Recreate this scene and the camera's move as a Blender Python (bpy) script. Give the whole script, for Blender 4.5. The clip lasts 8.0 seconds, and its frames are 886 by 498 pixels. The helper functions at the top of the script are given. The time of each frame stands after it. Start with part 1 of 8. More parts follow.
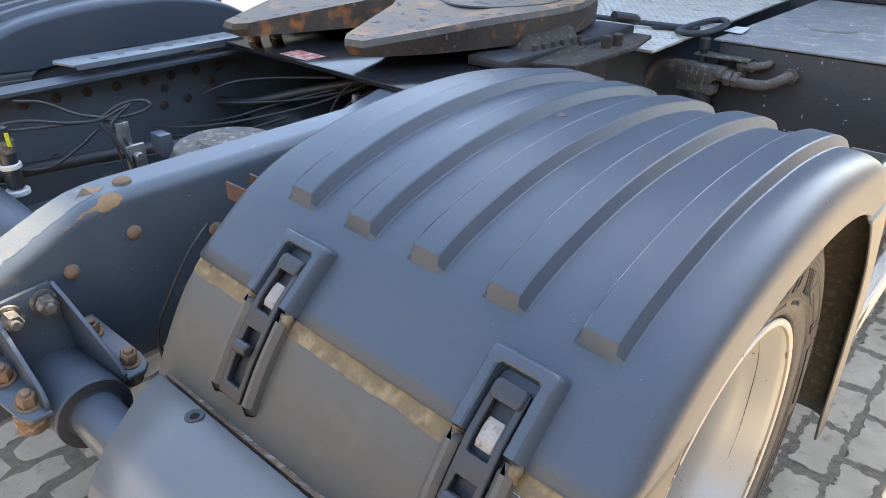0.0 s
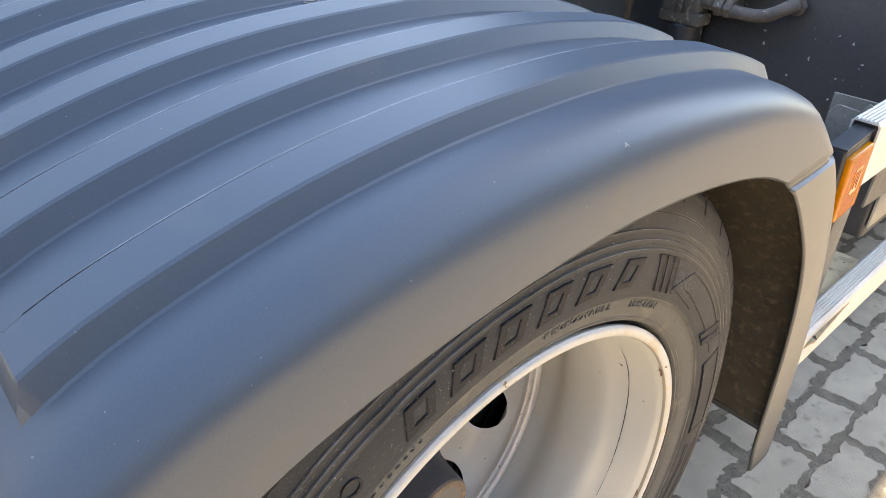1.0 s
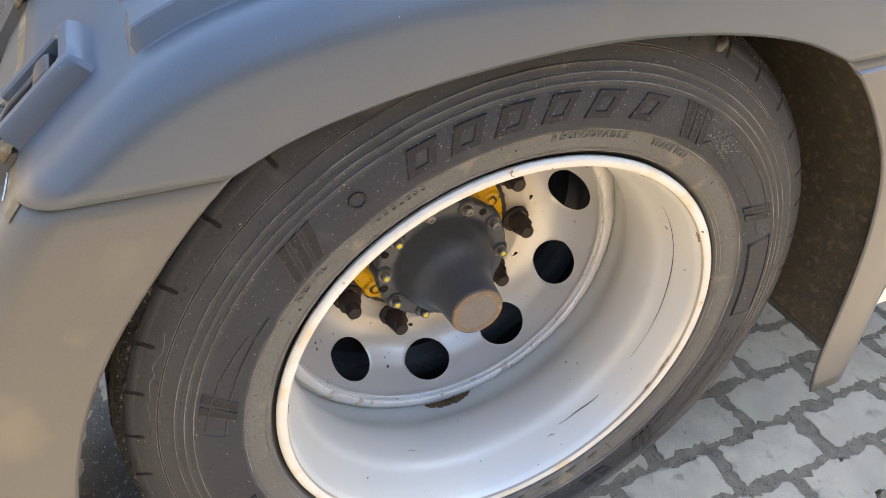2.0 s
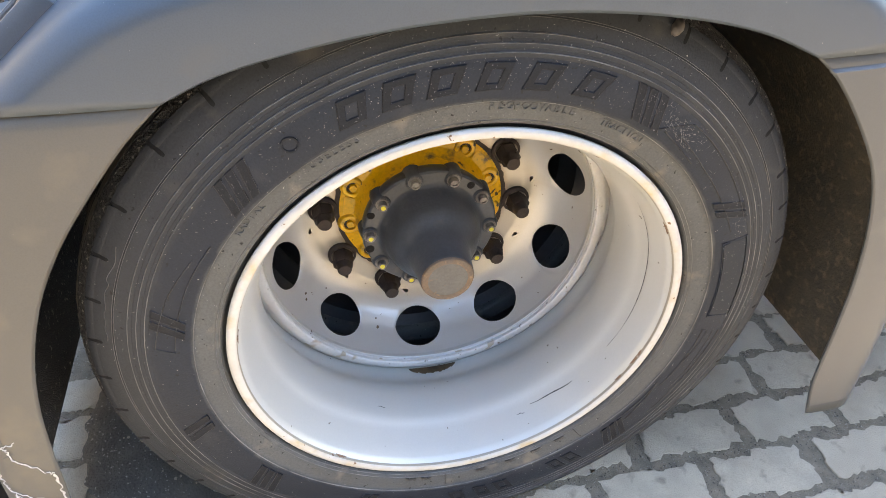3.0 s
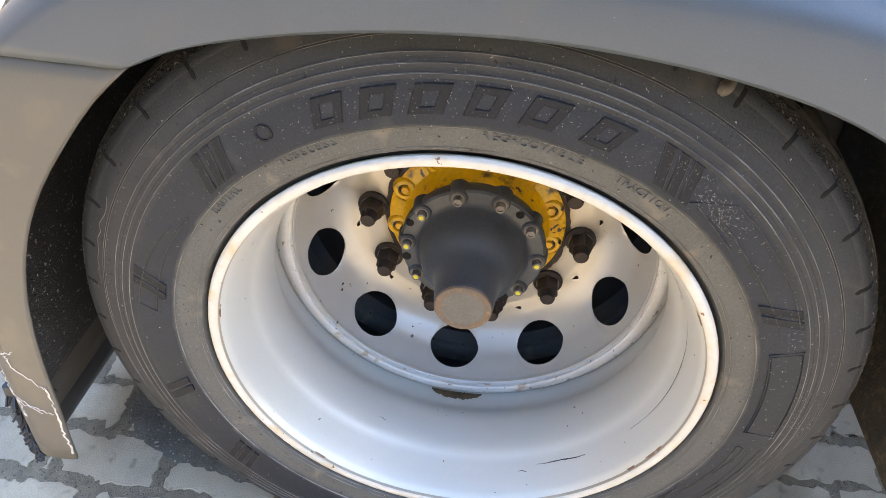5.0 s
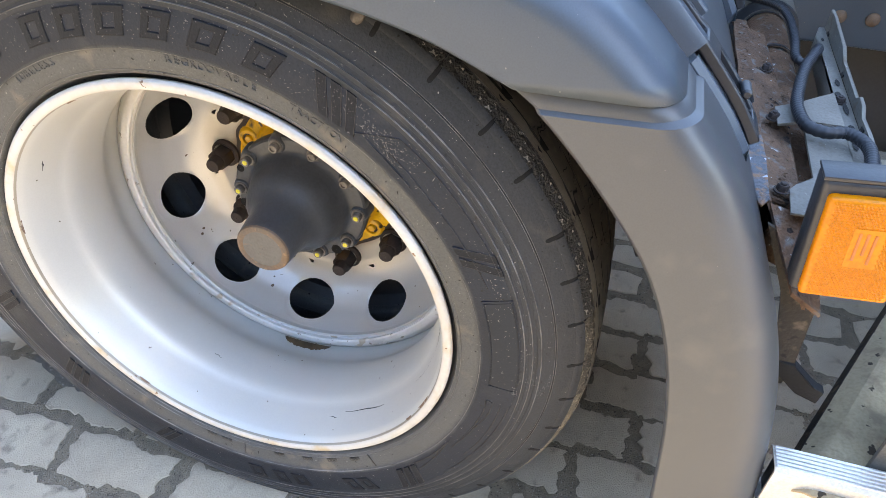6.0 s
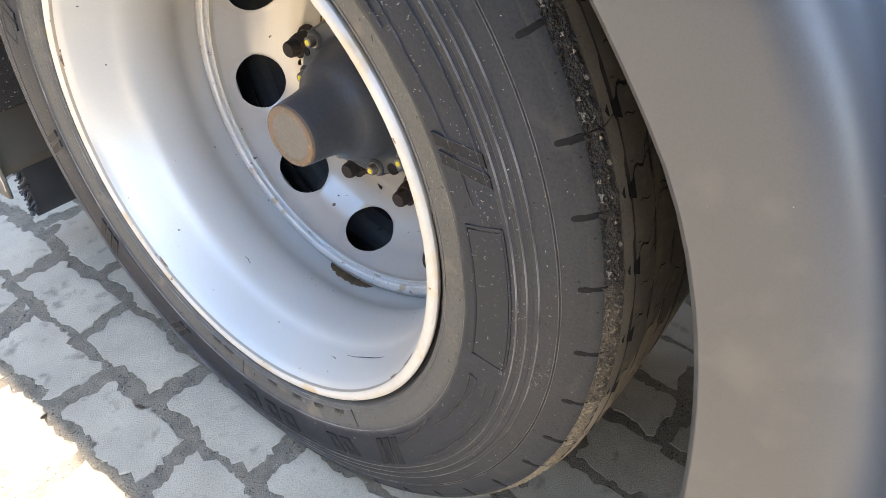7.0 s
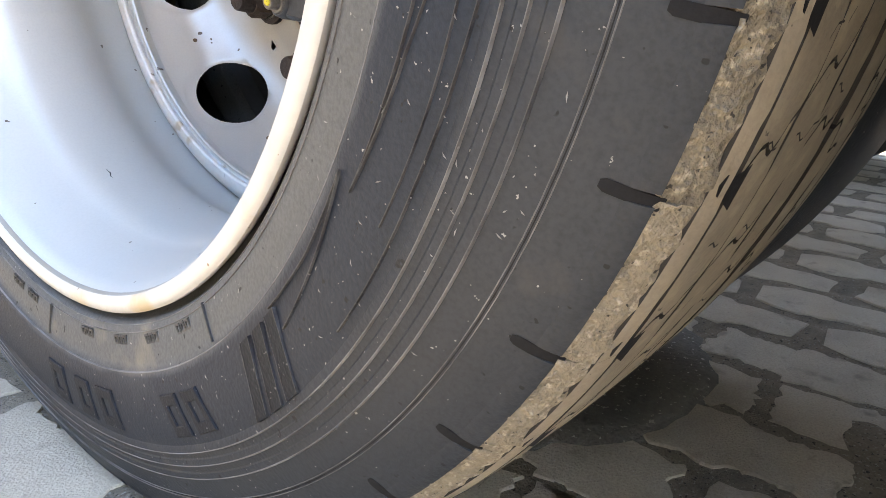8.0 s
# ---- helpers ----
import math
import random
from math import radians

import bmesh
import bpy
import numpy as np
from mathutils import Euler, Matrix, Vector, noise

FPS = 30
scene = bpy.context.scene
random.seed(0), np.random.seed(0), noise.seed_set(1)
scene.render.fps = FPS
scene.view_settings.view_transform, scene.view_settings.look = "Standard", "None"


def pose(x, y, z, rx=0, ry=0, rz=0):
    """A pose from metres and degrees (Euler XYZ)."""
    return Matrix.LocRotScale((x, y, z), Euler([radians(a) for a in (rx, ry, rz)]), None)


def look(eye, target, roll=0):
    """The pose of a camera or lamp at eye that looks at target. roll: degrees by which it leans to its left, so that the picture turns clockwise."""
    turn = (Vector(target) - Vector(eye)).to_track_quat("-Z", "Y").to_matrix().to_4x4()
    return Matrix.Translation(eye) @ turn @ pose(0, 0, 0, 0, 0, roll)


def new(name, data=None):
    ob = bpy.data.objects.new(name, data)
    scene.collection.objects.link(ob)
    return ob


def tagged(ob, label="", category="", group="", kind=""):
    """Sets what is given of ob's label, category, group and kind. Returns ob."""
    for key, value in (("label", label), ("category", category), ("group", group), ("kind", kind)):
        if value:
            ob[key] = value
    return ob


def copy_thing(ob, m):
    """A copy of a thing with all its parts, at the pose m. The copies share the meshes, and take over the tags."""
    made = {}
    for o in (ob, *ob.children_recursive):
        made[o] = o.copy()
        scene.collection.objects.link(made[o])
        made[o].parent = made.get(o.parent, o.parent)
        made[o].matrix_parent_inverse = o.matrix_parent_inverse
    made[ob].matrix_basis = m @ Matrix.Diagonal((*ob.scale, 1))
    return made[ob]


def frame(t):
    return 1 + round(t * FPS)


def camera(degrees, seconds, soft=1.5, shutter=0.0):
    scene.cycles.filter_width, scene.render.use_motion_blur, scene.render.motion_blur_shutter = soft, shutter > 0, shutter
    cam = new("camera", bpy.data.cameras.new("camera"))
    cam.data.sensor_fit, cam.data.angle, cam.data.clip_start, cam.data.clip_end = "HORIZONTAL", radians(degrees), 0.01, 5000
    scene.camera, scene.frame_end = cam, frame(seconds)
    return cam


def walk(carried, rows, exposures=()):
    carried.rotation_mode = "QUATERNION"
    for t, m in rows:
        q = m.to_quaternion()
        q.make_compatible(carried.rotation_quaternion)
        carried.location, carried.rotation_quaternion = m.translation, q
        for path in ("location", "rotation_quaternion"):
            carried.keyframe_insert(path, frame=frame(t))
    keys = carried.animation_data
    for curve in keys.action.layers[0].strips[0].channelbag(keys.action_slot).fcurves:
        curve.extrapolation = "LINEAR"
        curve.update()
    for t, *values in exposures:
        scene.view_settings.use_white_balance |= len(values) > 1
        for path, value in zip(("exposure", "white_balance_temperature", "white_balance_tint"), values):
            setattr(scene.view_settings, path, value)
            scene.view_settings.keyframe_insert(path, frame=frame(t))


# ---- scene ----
cam = camera(65.08, 8.0, soft=0.4)
# seconds, x (outwards from the truck), y (towards its front), z, and the turn in degrees
ROWS = [
    (0.0, 0.2032, -0.8512, 1.3206, 61.77, -0.16, 41.88),
    (0.3, 0.2479, -0.7130, 1.2985, 61.56, -0.33, 41.60),
    (0.5, 0.2773, -0.6093, 1.2703, 61.22, -0.61, 41.69),
    (0.7, 0.3029, -0.4793, 1.2405, 60.56, -0.73, 42.95),
    (1.0, 0.2899, -0.3684, 1.1737, 57.66, -0.94, 48.20),
    (1.2, 0.2957, -0.3542, 1.1469, 54.29, -1.12, 50.65),
    (1.5, 0.3690, -0.3718, 1.1339, 52.62, -1.63, 56.86),
    (1.7, 0.4388, -0.3762, 1.1365, 52.28, -1.58, 60.77),
    (2.8, 0.6299, -0.1955, 1.1297, 51.38, -1.93, 77.52),
    (3.0, 0.6292, -0.1943, 1.1308, 51.13, -1.80, 77.32),
    (3.5, 0.6539, -0.2026, 1.1263, 50.81, -1.74, 81.42),
    (4.0, 0.6741, -0.1949, 1.1183, 50.86, -1.72, 83.09),
    (4.2, 0.6811, -0.1982, 1.1219, 50.94, -2.17, 82.20),
    (5.3, 0.5183, 0.1411, 1.1225, 49.87, -2.57, 101.80),
    (5.5, 0.5095, 0.2098, 1.1234, 49.99, -1.88, 102.25),
    (5.8, 0.5477, 0.3436, 1.1125, 50.30, -1.49, 102.28),
    (6.0, 0.5499, 0.4282, 1.1015, 49.84, -2.01, 105.91),
    (6.2, 0.5340, 0.4702, 1.0878, 49.69, -1.78, 110.03),
    (6.5, 0.4936, 0.5277, 1.0594, 49.53, -2.08, 116.46),
    (6.8, 0.4335, 0.5577, 0.9908, 49.62, -3.36, 122.84),
    (7.0, 0.3699, 0.5691, 0.9040, 49.81, -2.45, 127.30),
    (7.1, 0.3446, 0.5707, 0.8299, 51.80, -2.08, 128.29),
    (7.3, 0.2775, 0.5550, 0.6756, 58.25, -2.65, 129.45),
    (7.5, 0.2243, 0.5308, 0.5507, 61.13, -2.00, 129.49),
    (7.8, 0.2016, 0.5189, 0.4174, 67.68, -2.35, 129.57),
    (8.0, 0.2029, 0.5150, 0.3613, 71.73, -2.24, 129.23),
]
walk(cam, [(t, pose(x, y, z, rx, ry, rz)) for t, x, y, z, rx, ry, rz in ROWS],
     [(0.0, 3.06, 8550, 12), (1.0, 3.02, 8350, 12), (1.5, 3.18, 8300, 12), (3.5, 3.32, 7480, 11), (5.5, 3.36, 7500, 11), (6.5, 3.40, 7420, 11), (7.0, 3.37, 7450, 11), (7.5, 3.26, 7520, 11), (8.0, 3.68, 7420, 11)])

# ---- world and light ----
world = bpy.data.worlds.new("sky")
scene.world = world
world.use_nodes = True
wn = world.node_tree.nodes
sky = wn.new("ShaderNodeTexSky")
sky.sky_type, sky.sun_disc = "NISHITA", False
SUN_UP, SUN_SIDE = radians(43.6), radians(-1.9)
sky.sun_elevation, sky.sun_rotation = SUN_UP, SUN_SIDE
sky.air_density, sky.dust_density, sky.ozone_density = 1.0, 0.3, 2.5
world.node_tree.links.new(sky.outputs["Color"], wn["Background"].inputs["Color"])
wn["Background"].inputs["Strength"].default_value = 0.145
sun = new("sun", bpy.data.lights.new("sun", "SUN"))
sun.data.energy, sun.data.angle, sun.data.color = 4.2, radians(0.53), (1.0, 0.94, 0.85)
sun.matrix_world = look((0, 0, 0), (-math.sin(SUN_SIDE), -math.cos(SUN_SIDE), -math.tan(SUN_UP)))

# ---- materials ----


def mat(name, col, col2=None, rough=0.5, metal=0.0, scale=14.0, fine=160.0, bump=0.08, spec=0.5, rvar=0.12, sharp=False, dust=None, dust_at=0.6, each=False, grainy=0.45):
    """A surface with large stains (scale), fine grain (fine), relief and, if dust is given, a thin second layer in patches."""
    m = bpy.data.materials.new(name)
    m.use_nodes = True
    nt = m.node_tree
    b = nt.nodes["Principled BSDF"]
    tc = nt.nodes.new("ShaderNodeTexCoord")
    vec = tc.outputs["Object"]
    if each:
        info = nt.nodes.new("ShaderNodeObjectInfo")
        add = nt.nodes.new("ShaderNodeVectorMath")
        add.operation = "ADD"
        mul = nt.nodes.new("ShaderNodeMath")
        mul.operation, mul.inputs[1].default_value = "MULTIPLY", 37.0
        nt.links.new(info.outputs["Random"], mul.inputs[0])
        nt.links.new(vec, add.inputs[0])
        nt.links.new(mul.outputs[0], add.inputs[1])
        vec = add.outputs[0]
    big, small = nt.nodes.new("ShaderNodeTexNoise"), nt.nodes.new("ShaderNodeTexNoise")
    for n, s, d in ((big, scale, 5.0), (small, fine, 3.0)):
        n.inputs["Scale"].default_value, n.inputs["Detail"].default_value = s, d
        nt.links.new(vec, n.inputs["Vector"])
    ramp = nt.nodes.new("ShaderNodeValToRGB")
    c2 = col2 or tuple(c * 0.72 for c in col)
    ramp.color_ramp.elements[0].position, ramp.color_ramp.elements[1].position = (0.45, 0.55) if sharp else (0.3, 0.7)
    ramp.color_ramp.elements[0].color, ramp.color_ramp.elements[1].color = (*c2, 1), (*col, 1)
    nt.links.new(big.outputs["Fac"], ramp.inputs["Fac"])
    mix = nt.nodes.new("ShaderNodeMix")
    mix.data_type, mix.blend_type = "RGBA", "MULTIPLY"
    mix.inputs[0].default_value = grainy
    grain = nt.nodes.new("ShaderNodeValToRGB")
    grain.color_ramp.elements[0].position, grain.color_ramp.elements[1].position = 0.25, 0.6
    grain.color_ramp.elements[0].color = (0.55, 0.55, 0.55, 1)
    nt.links.new(small.outputs["Fac"], grain.inputs["Fac"])
    nt.links.new(ramp.outputs["Color"], mix.inputs[6])
    nt.links.new(grain.outputs["Color"], mix.inputs[7])
    colour = mix.outputs[2]
    if dust:
        n3 = nt.nodes.new("ShaderNodeTexNoise")
        n3.inputs["Scale"].default_value, n3.inputs["Detail"].default_value = scale * 2.3, 8.0
        nt.links.new(vec, n3.inputs["Vector"])
        r3 = nt.nodes.new("ShaderNodeValToRGB")
        r3.color_ramp.elements[0].position, r3.color_ramp.elements[1].position = dust_at - 0.06, dust_at + 0.08
        nt.links.new(n3.outputs["Fac"], r3.inputs["Fac"])
        mx = nt.nodes.new("ShaderNodeMix")
        mx.data_type = "RGBA"
        mx.inputs[7].default_value = (*dust, 1)
        nt.links.new(r3.outputs["Color"], mx.inputs[0])
        nt.links.new(colour, mx.inputs[6])
        colour = mx.outputs[2]
    nt.links.new(colour, b.inputs["Base Color"])
    rr = nt.nodes.new("ShaderNodeMapRange")
    rr.inputs["To Min"].default_value, rr.inputs["To Max"].default_value = max(0.02, rough - rvar), min(1.0, rough + rvar)
    nt.links.new(big.outputs["Fac"], rr.inputs["Value"])
    nt.links.new(rr.outputs["Result"], b.inputs["Roughness"])
    b.inputs["Metallic"].default_value = metal
    b.inputs["Specular IOR Level"].default_value = spec
    if bump:
        bp = nt.nodes.new("ShaderNodeBump")
        bp.inputs["Strength"].default_value, bp.inputs["Distance"].default_value = bump, 0.004
        nt.links.new(small.outputs["Fac"], bp.inputs["Height"])
        nt.links.new(bp.outputs["Normal"], b.inputs["Normal"])
    return m


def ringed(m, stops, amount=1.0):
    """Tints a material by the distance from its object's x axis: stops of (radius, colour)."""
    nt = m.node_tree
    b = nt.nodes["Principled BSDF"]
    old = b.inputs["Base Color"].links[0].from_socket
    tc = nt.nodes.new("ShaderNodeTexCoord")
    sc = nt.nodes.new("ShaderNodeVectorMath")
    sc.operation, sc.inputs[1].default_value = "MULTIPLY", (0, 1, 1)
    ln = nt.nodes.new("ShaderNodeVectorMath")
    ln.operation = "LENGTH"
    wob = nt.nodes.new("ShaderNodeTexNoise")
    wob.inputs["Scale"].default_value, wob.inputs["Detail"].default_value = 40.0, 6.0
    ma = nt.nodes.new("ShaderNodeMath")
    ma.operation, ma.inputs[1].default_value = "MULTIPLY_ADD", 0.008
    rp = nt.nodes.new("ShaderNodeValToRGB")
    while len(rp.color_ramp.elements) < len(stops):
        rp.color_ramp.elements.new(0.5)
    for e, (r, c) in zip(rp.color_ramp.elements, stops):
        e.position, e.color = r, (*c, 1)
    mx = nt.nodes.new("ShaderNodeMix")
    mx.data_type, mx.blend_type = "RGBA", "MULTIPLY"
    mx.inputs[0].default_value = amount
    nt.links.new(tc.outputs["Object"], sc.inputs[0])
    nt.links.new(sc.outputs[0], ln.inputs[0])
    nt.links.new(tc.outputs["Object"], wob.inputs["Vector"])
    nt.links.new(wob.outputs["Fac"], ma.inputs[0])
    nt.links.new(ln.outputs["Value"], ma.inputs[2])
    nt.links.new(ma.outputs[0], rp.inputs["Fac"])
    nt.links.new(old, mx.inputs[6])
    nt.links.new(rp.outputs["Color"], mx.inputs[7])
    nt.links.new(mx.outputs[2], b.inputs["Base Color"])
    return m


def speckled(m, colour, scale, at, wide=0.03):
    """Small dark or rusty specks over a material."""
    nt = m.node_tree
    b = nt.nodes["Principled BSDF"]
    old = b.inputs["Base Color"].links[0].from_socket
    tc, vo = nt.nodes.new("ShaderNodeTexCoord"), nt.nodes.new("ShaderNodeTexNoise")
    vo.inputs["Scale"].default_value, vo.inputs["Detail"].default_value = scale, 2.0
    rp = nt.nodes.new("ShaderNodeValToRGB")
    rp.color_ramp.elements[0].position, rp.color_ramp.elements[1].position = at, at + wide
    mx = nt.nodes.new("ShaderNodeMix")
    mx.data_type = "RGBA"
    mx.inputs[7].default_value = (*colour, 1)
    nt.links.new(tc.outputs["Object"], vo.inputs["Vector"])
    nt.links.new(vo.outputs["Fac"], rp.inputs["Fac"])
    nt.links.new(rp.outputs["Color"], mx.inputs[0])
    nt.links.new(old, mx.inputs[6])
    nt.links.new(mx.outputs[2], b.inputs["Base Color"])
    return m


M_GUARD = speckled(mat("guard_plastic", (0.0540, 0.0715, 0.0920), (0.0470, 0.0630, 0.0820), rough=0.40, spec=0.45, scale=5, fine=700, bump=0.02, rvar=0.07, dust=(0.060, 0.069, 0.078), dust_at=0.66, grainy=0.3), (0.16, 0.165, 0.17), 240, 0.765, 0.012)
M_GUARD_OLD = speckled(mat("guard_plastic_faded", (0.098, 0.092, 0.080), (0.083, 0.079, 0.071), rough=0.45, spec=0.4, scale=4, fine=700, bump=0.02, rvar=0.07, dust=(0.130, 0.113, 0.086), dust_at=0.63, grainy=0.25), (0.22, 0.20, 0.17), 260, 0.78, 0.01)
M_GUARD_FRONT = speckled(mat("guard_plastic_grey", (0.063, 0.068, 0.073), (0.055, 0.060, 0.066), rough=0.38, scale=5, fine=700, bump=0.02, rvar=0.04, dust=(0.080, 0.081, 0.080), dust_at=0.68, grainy=0.25), (0.20, 0.19, 0.17), 260, 0.78, 0.01)
M_SCUFFDARK = mat("dark_rubbed_plastic", (0.052, 0.053, 0.053), (0.072, 0.072, 0.070), rough=0.5, scale=60, fine=400, bump=0.05)
# pale for a rubbed mark and for the painted highlight on the ribs
M_EDGE = mat("rubbed_and_highlit_plastic", (0.26, 0.275, 0.30), (0.10, 0.11, 0.12), rough=0.4, scale=25, fine=300, bump=0.0)
M_SEAM = speckled(mat("dusty_plastic", (0.235, 0.170, 0.098), (0.140, 0.108, 0.070), rough=0.9, spec=0.12, scale=20, fine=300, bump=0.08, dust=(0.27, 0.205, 0.125), dust_at=0.56, grainy=0.3), (0.09, 0.075, 0.055), 75, 0.71, 0.03)
M_INNER = mat("muddy_plastic", (0.068, 0.058, 0.041), (0.034, 0.031, 0.026), rough=0.8, scale=34, fine=220, bump=0.5, dust=(0.098, 0.081, 0.054), dust_at=0.59)
M_STRAP = mat("black_plastic", (0.035, 0.037, 0.042), rough=0.4, scale=20, fine=300, bump=0.05)
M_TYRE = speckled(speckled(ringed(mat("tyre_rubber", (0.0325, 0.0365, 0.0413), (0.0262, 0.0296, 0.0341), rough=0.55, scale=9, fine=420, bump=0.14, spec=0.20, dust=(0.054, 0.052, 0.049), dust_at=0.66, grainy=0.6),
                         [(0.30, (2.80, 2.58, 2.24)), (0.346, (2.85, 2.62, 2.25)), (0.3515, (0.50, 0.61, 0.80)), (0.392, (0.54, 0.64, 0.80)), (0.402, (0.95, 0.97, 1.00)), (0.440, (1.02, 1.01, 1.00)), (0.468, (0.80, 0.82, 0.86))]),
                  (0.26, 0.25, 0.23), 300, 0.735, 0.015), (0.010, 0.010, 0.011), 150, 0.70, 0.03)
M_MARK = speckled(mat("tyre_marking_rubber", (0.0150, 0.0172, 0.0215), (0.0110, 0.0128, 0.0165), rough=0.60, scale=60, fine=500, bump=0.2, spec=0.15), (0.11, 0.11, 0.115), 300, 0.69, 0.02)
M_SMOOTH = speckled(mat("smooth_sidewall_rubber", (0.0215, 0.0260, 0.0330), (0.0175, 0.0215, 0.0275), rough=0.60, scale=30, fine=500, bump=0.06, spec=0.18), (0.13, 0.125, 0.12), 320, 0.72, 0.02)
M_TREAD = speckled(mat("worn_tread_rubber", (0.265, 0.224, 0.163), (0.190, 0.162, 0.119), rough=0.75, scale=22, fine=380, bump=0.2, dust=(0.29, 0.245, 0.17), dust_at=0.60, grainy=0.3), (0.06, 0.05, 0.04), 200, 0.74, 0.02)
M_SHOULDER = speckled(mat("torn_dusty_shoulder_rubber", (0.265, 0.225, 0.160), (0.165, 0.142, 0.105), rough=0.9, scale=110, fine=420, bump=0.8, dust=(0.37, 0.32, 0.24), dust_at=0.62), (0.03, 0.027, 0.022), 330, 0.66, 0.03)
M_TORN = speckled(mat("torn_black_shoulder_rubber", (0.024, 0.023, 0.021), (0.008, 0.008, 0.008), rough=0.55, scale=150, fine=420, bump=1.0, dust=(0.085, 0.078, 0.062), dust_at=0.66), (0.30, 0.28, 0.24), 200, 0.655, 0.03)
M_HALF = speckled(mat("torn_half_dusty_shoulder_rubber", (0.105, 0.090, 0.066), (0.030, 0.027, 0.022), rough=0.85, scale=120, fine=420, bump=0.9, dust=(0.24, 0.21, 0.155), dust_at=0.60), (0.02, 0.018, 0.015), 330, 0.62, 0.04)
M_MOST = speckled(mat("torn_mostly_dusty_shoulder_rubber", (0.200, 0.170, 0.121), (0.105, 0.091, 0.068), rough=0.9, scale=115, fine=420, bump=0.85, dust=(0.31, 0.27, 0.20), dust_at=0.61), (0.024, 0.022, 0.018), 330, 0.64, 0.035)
M_TREADDARK = speckled(mat("darker_tread_rubber", (0.118, 0.105, 0.083), (0.080, 0.072, 0.058), rough=0.75, scale=22, fine=380, bump=0.2, dust=(0.15, 0.13, 0.095), dust_at=0.62, grainy=0.3), (0.03, 0.027, 0.022), 200, 0.72, 0.02)
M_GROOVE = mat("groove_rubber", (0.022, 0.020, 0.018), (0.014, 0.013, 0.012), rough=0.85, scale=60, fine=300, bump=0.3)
M_LUG = mat("shoulder_rubber", (0.046, 0.042, 0.037), (0.034, 0.032, 0.030), rough=0.62, scale=22, fine=260, bump=0.15, dust=(0.085, 0.073, 0.055), dust_at=0.66)
# pale lines: scuffs and edge highlights put into one colour
M_LINE = mat("scuffed_highlit_line", (0.215, 0.207, 0.198), (0.036, 0.036, 0.038), rough=0.6, scale=24, fine=500, bump=0.2)
M_WEDGE = mat("fine_mould_edge", (0.062, 0.061, 0.062), (0.014, 0.015, 0.018), rough=0.5, scale=60, fine=500, bump=0.2, spec=0.3)
M_SCUFF = mat("scuffed_rubber", (0.24, 0.235, 0.23), (0.09, 0.088, 0.085), rough=0.7, scale=90, fine=500, bump=0.1)
M_RIM = speckled(mat("silver_white_wheel_paint", (0.490, 0.490, 0.462), (0.460, 0.456, 0.428), rough=0.33, metal=0.20, scale=3, fine=500, bump=0.01, rvar=0.03, dust=(0.49, 0.475, 0.445), dust_at=0.66, grainy=0.12), (0.10, 0.08, 0.06), 95, 0.75, 0.01)
M_SEAT = speckled(mat("stained_wheel_paint", (0.31, 0.285, 0.240), (0.235, 0.200, 0.150), rough=0.4, scale=5, fine=500, bump=0.02, dust=(0.30, 0.235, 0.15), dust_at=0.68, grainy=0.15), (0.12, 0.07, 0.04), 110, 0.74, 0.02)
M_DISC = ringed(speckled(mat("disc_paint", (0.535, 0.533, 0.515), (0.49, 0.484, 0.462), rough=0.30, metal=0.35, scale=4, fine=500, bump=0.01, rvar=0.05, dust=(0.455, 0.43, 0.385), dust_at=0.68, grainy=0.12), (0.10, 0.065, 0.045), 95, 0.75, 0.01),
                [(0.140, (0.34, 0.24, 0.17)), (0.1505, (0.70, 0.60, 0.49)), (0.158, (0.88, 0.82, 0.73)), (0.197, (0.90, 0.86, 0.79)), (0.207, (0.98, 0.97, 0.96)), (0.262, (1.0, 1.0, 1.0))])
M_SCREW = mat("dull_bolt_steel", (0.25, 0.235, 0.225), (0.10, 0.09, 0.085), rough=0.5, metal=0.4, scale=90, fine=400, bump=0.2, each=True)
M_STAIN = mat("oil_stain", (0.030, 0.020, 0.012), (0.14, 0.085, 0.04), rough=0.35, scale=40, fine=200, bump=0.0)
M_FLANGE = speckled(mat("chipped_wheel_flange_paint", (0.510, 0.502, 0.476), (0.445, 0.425, 0.380), rough=0.38, scale=9, fine=120, bump=0.05, dust=(0.44, 0.35, 0.22), dust_at=0.62, grainy=0.2), (0.16, 0.09, 0.045), 95, 0.72, 0.015)
M_WELD = speckled(speckled(mat("chipped_ring_paint", (0.66, 0.655, 0.64), (0.57, 0.555, 0.525), rough=0.32, scale=14, fine=200, bump=0.08, grainy=0.2), (0.22, 0.19, 0.16), 70, 0.68, 0.03), (0.40, 0.33, 0.24), 30, 0.66, 0.05)
M_HUB = mat("hub_paint", (0.047, 0.056, 0.071), (0.037, 0.044, 0.056), rough=0.38, scale=14, fine=200, bump=0.10, spec=0.45, dust=(0.080, 0.077, 0.073), dust_at=0.71)
M_CAPFACE = mat("worn_cap_face", (0.105, 0.104, 0.100), (0.082, 0.080, 0.076), rough=0.5, scale=40, fine=300, bump=0.08, dust=(0.15, 0.095, 0.055), dust_at=0.70)
M_CAPRING = mat("rust_stained_cap_edge", (0.155, 0.098, 0.058), (0.085, 0.074, 0.066), rough=0.6, scale=45, fine=300, bump=0.15, dust=(0.25, 0.15, 0.08), dust_at=0.64)
# black for slots and holes: the shade of their depth as colour
M_HOLESHADE = mat("black_hole_shade", (0.010, 0.010, 0.011), (0.007, 0.007, 0.008), rough=0.8, scale=40, fine=300, bump=0.1, spec=0.2)
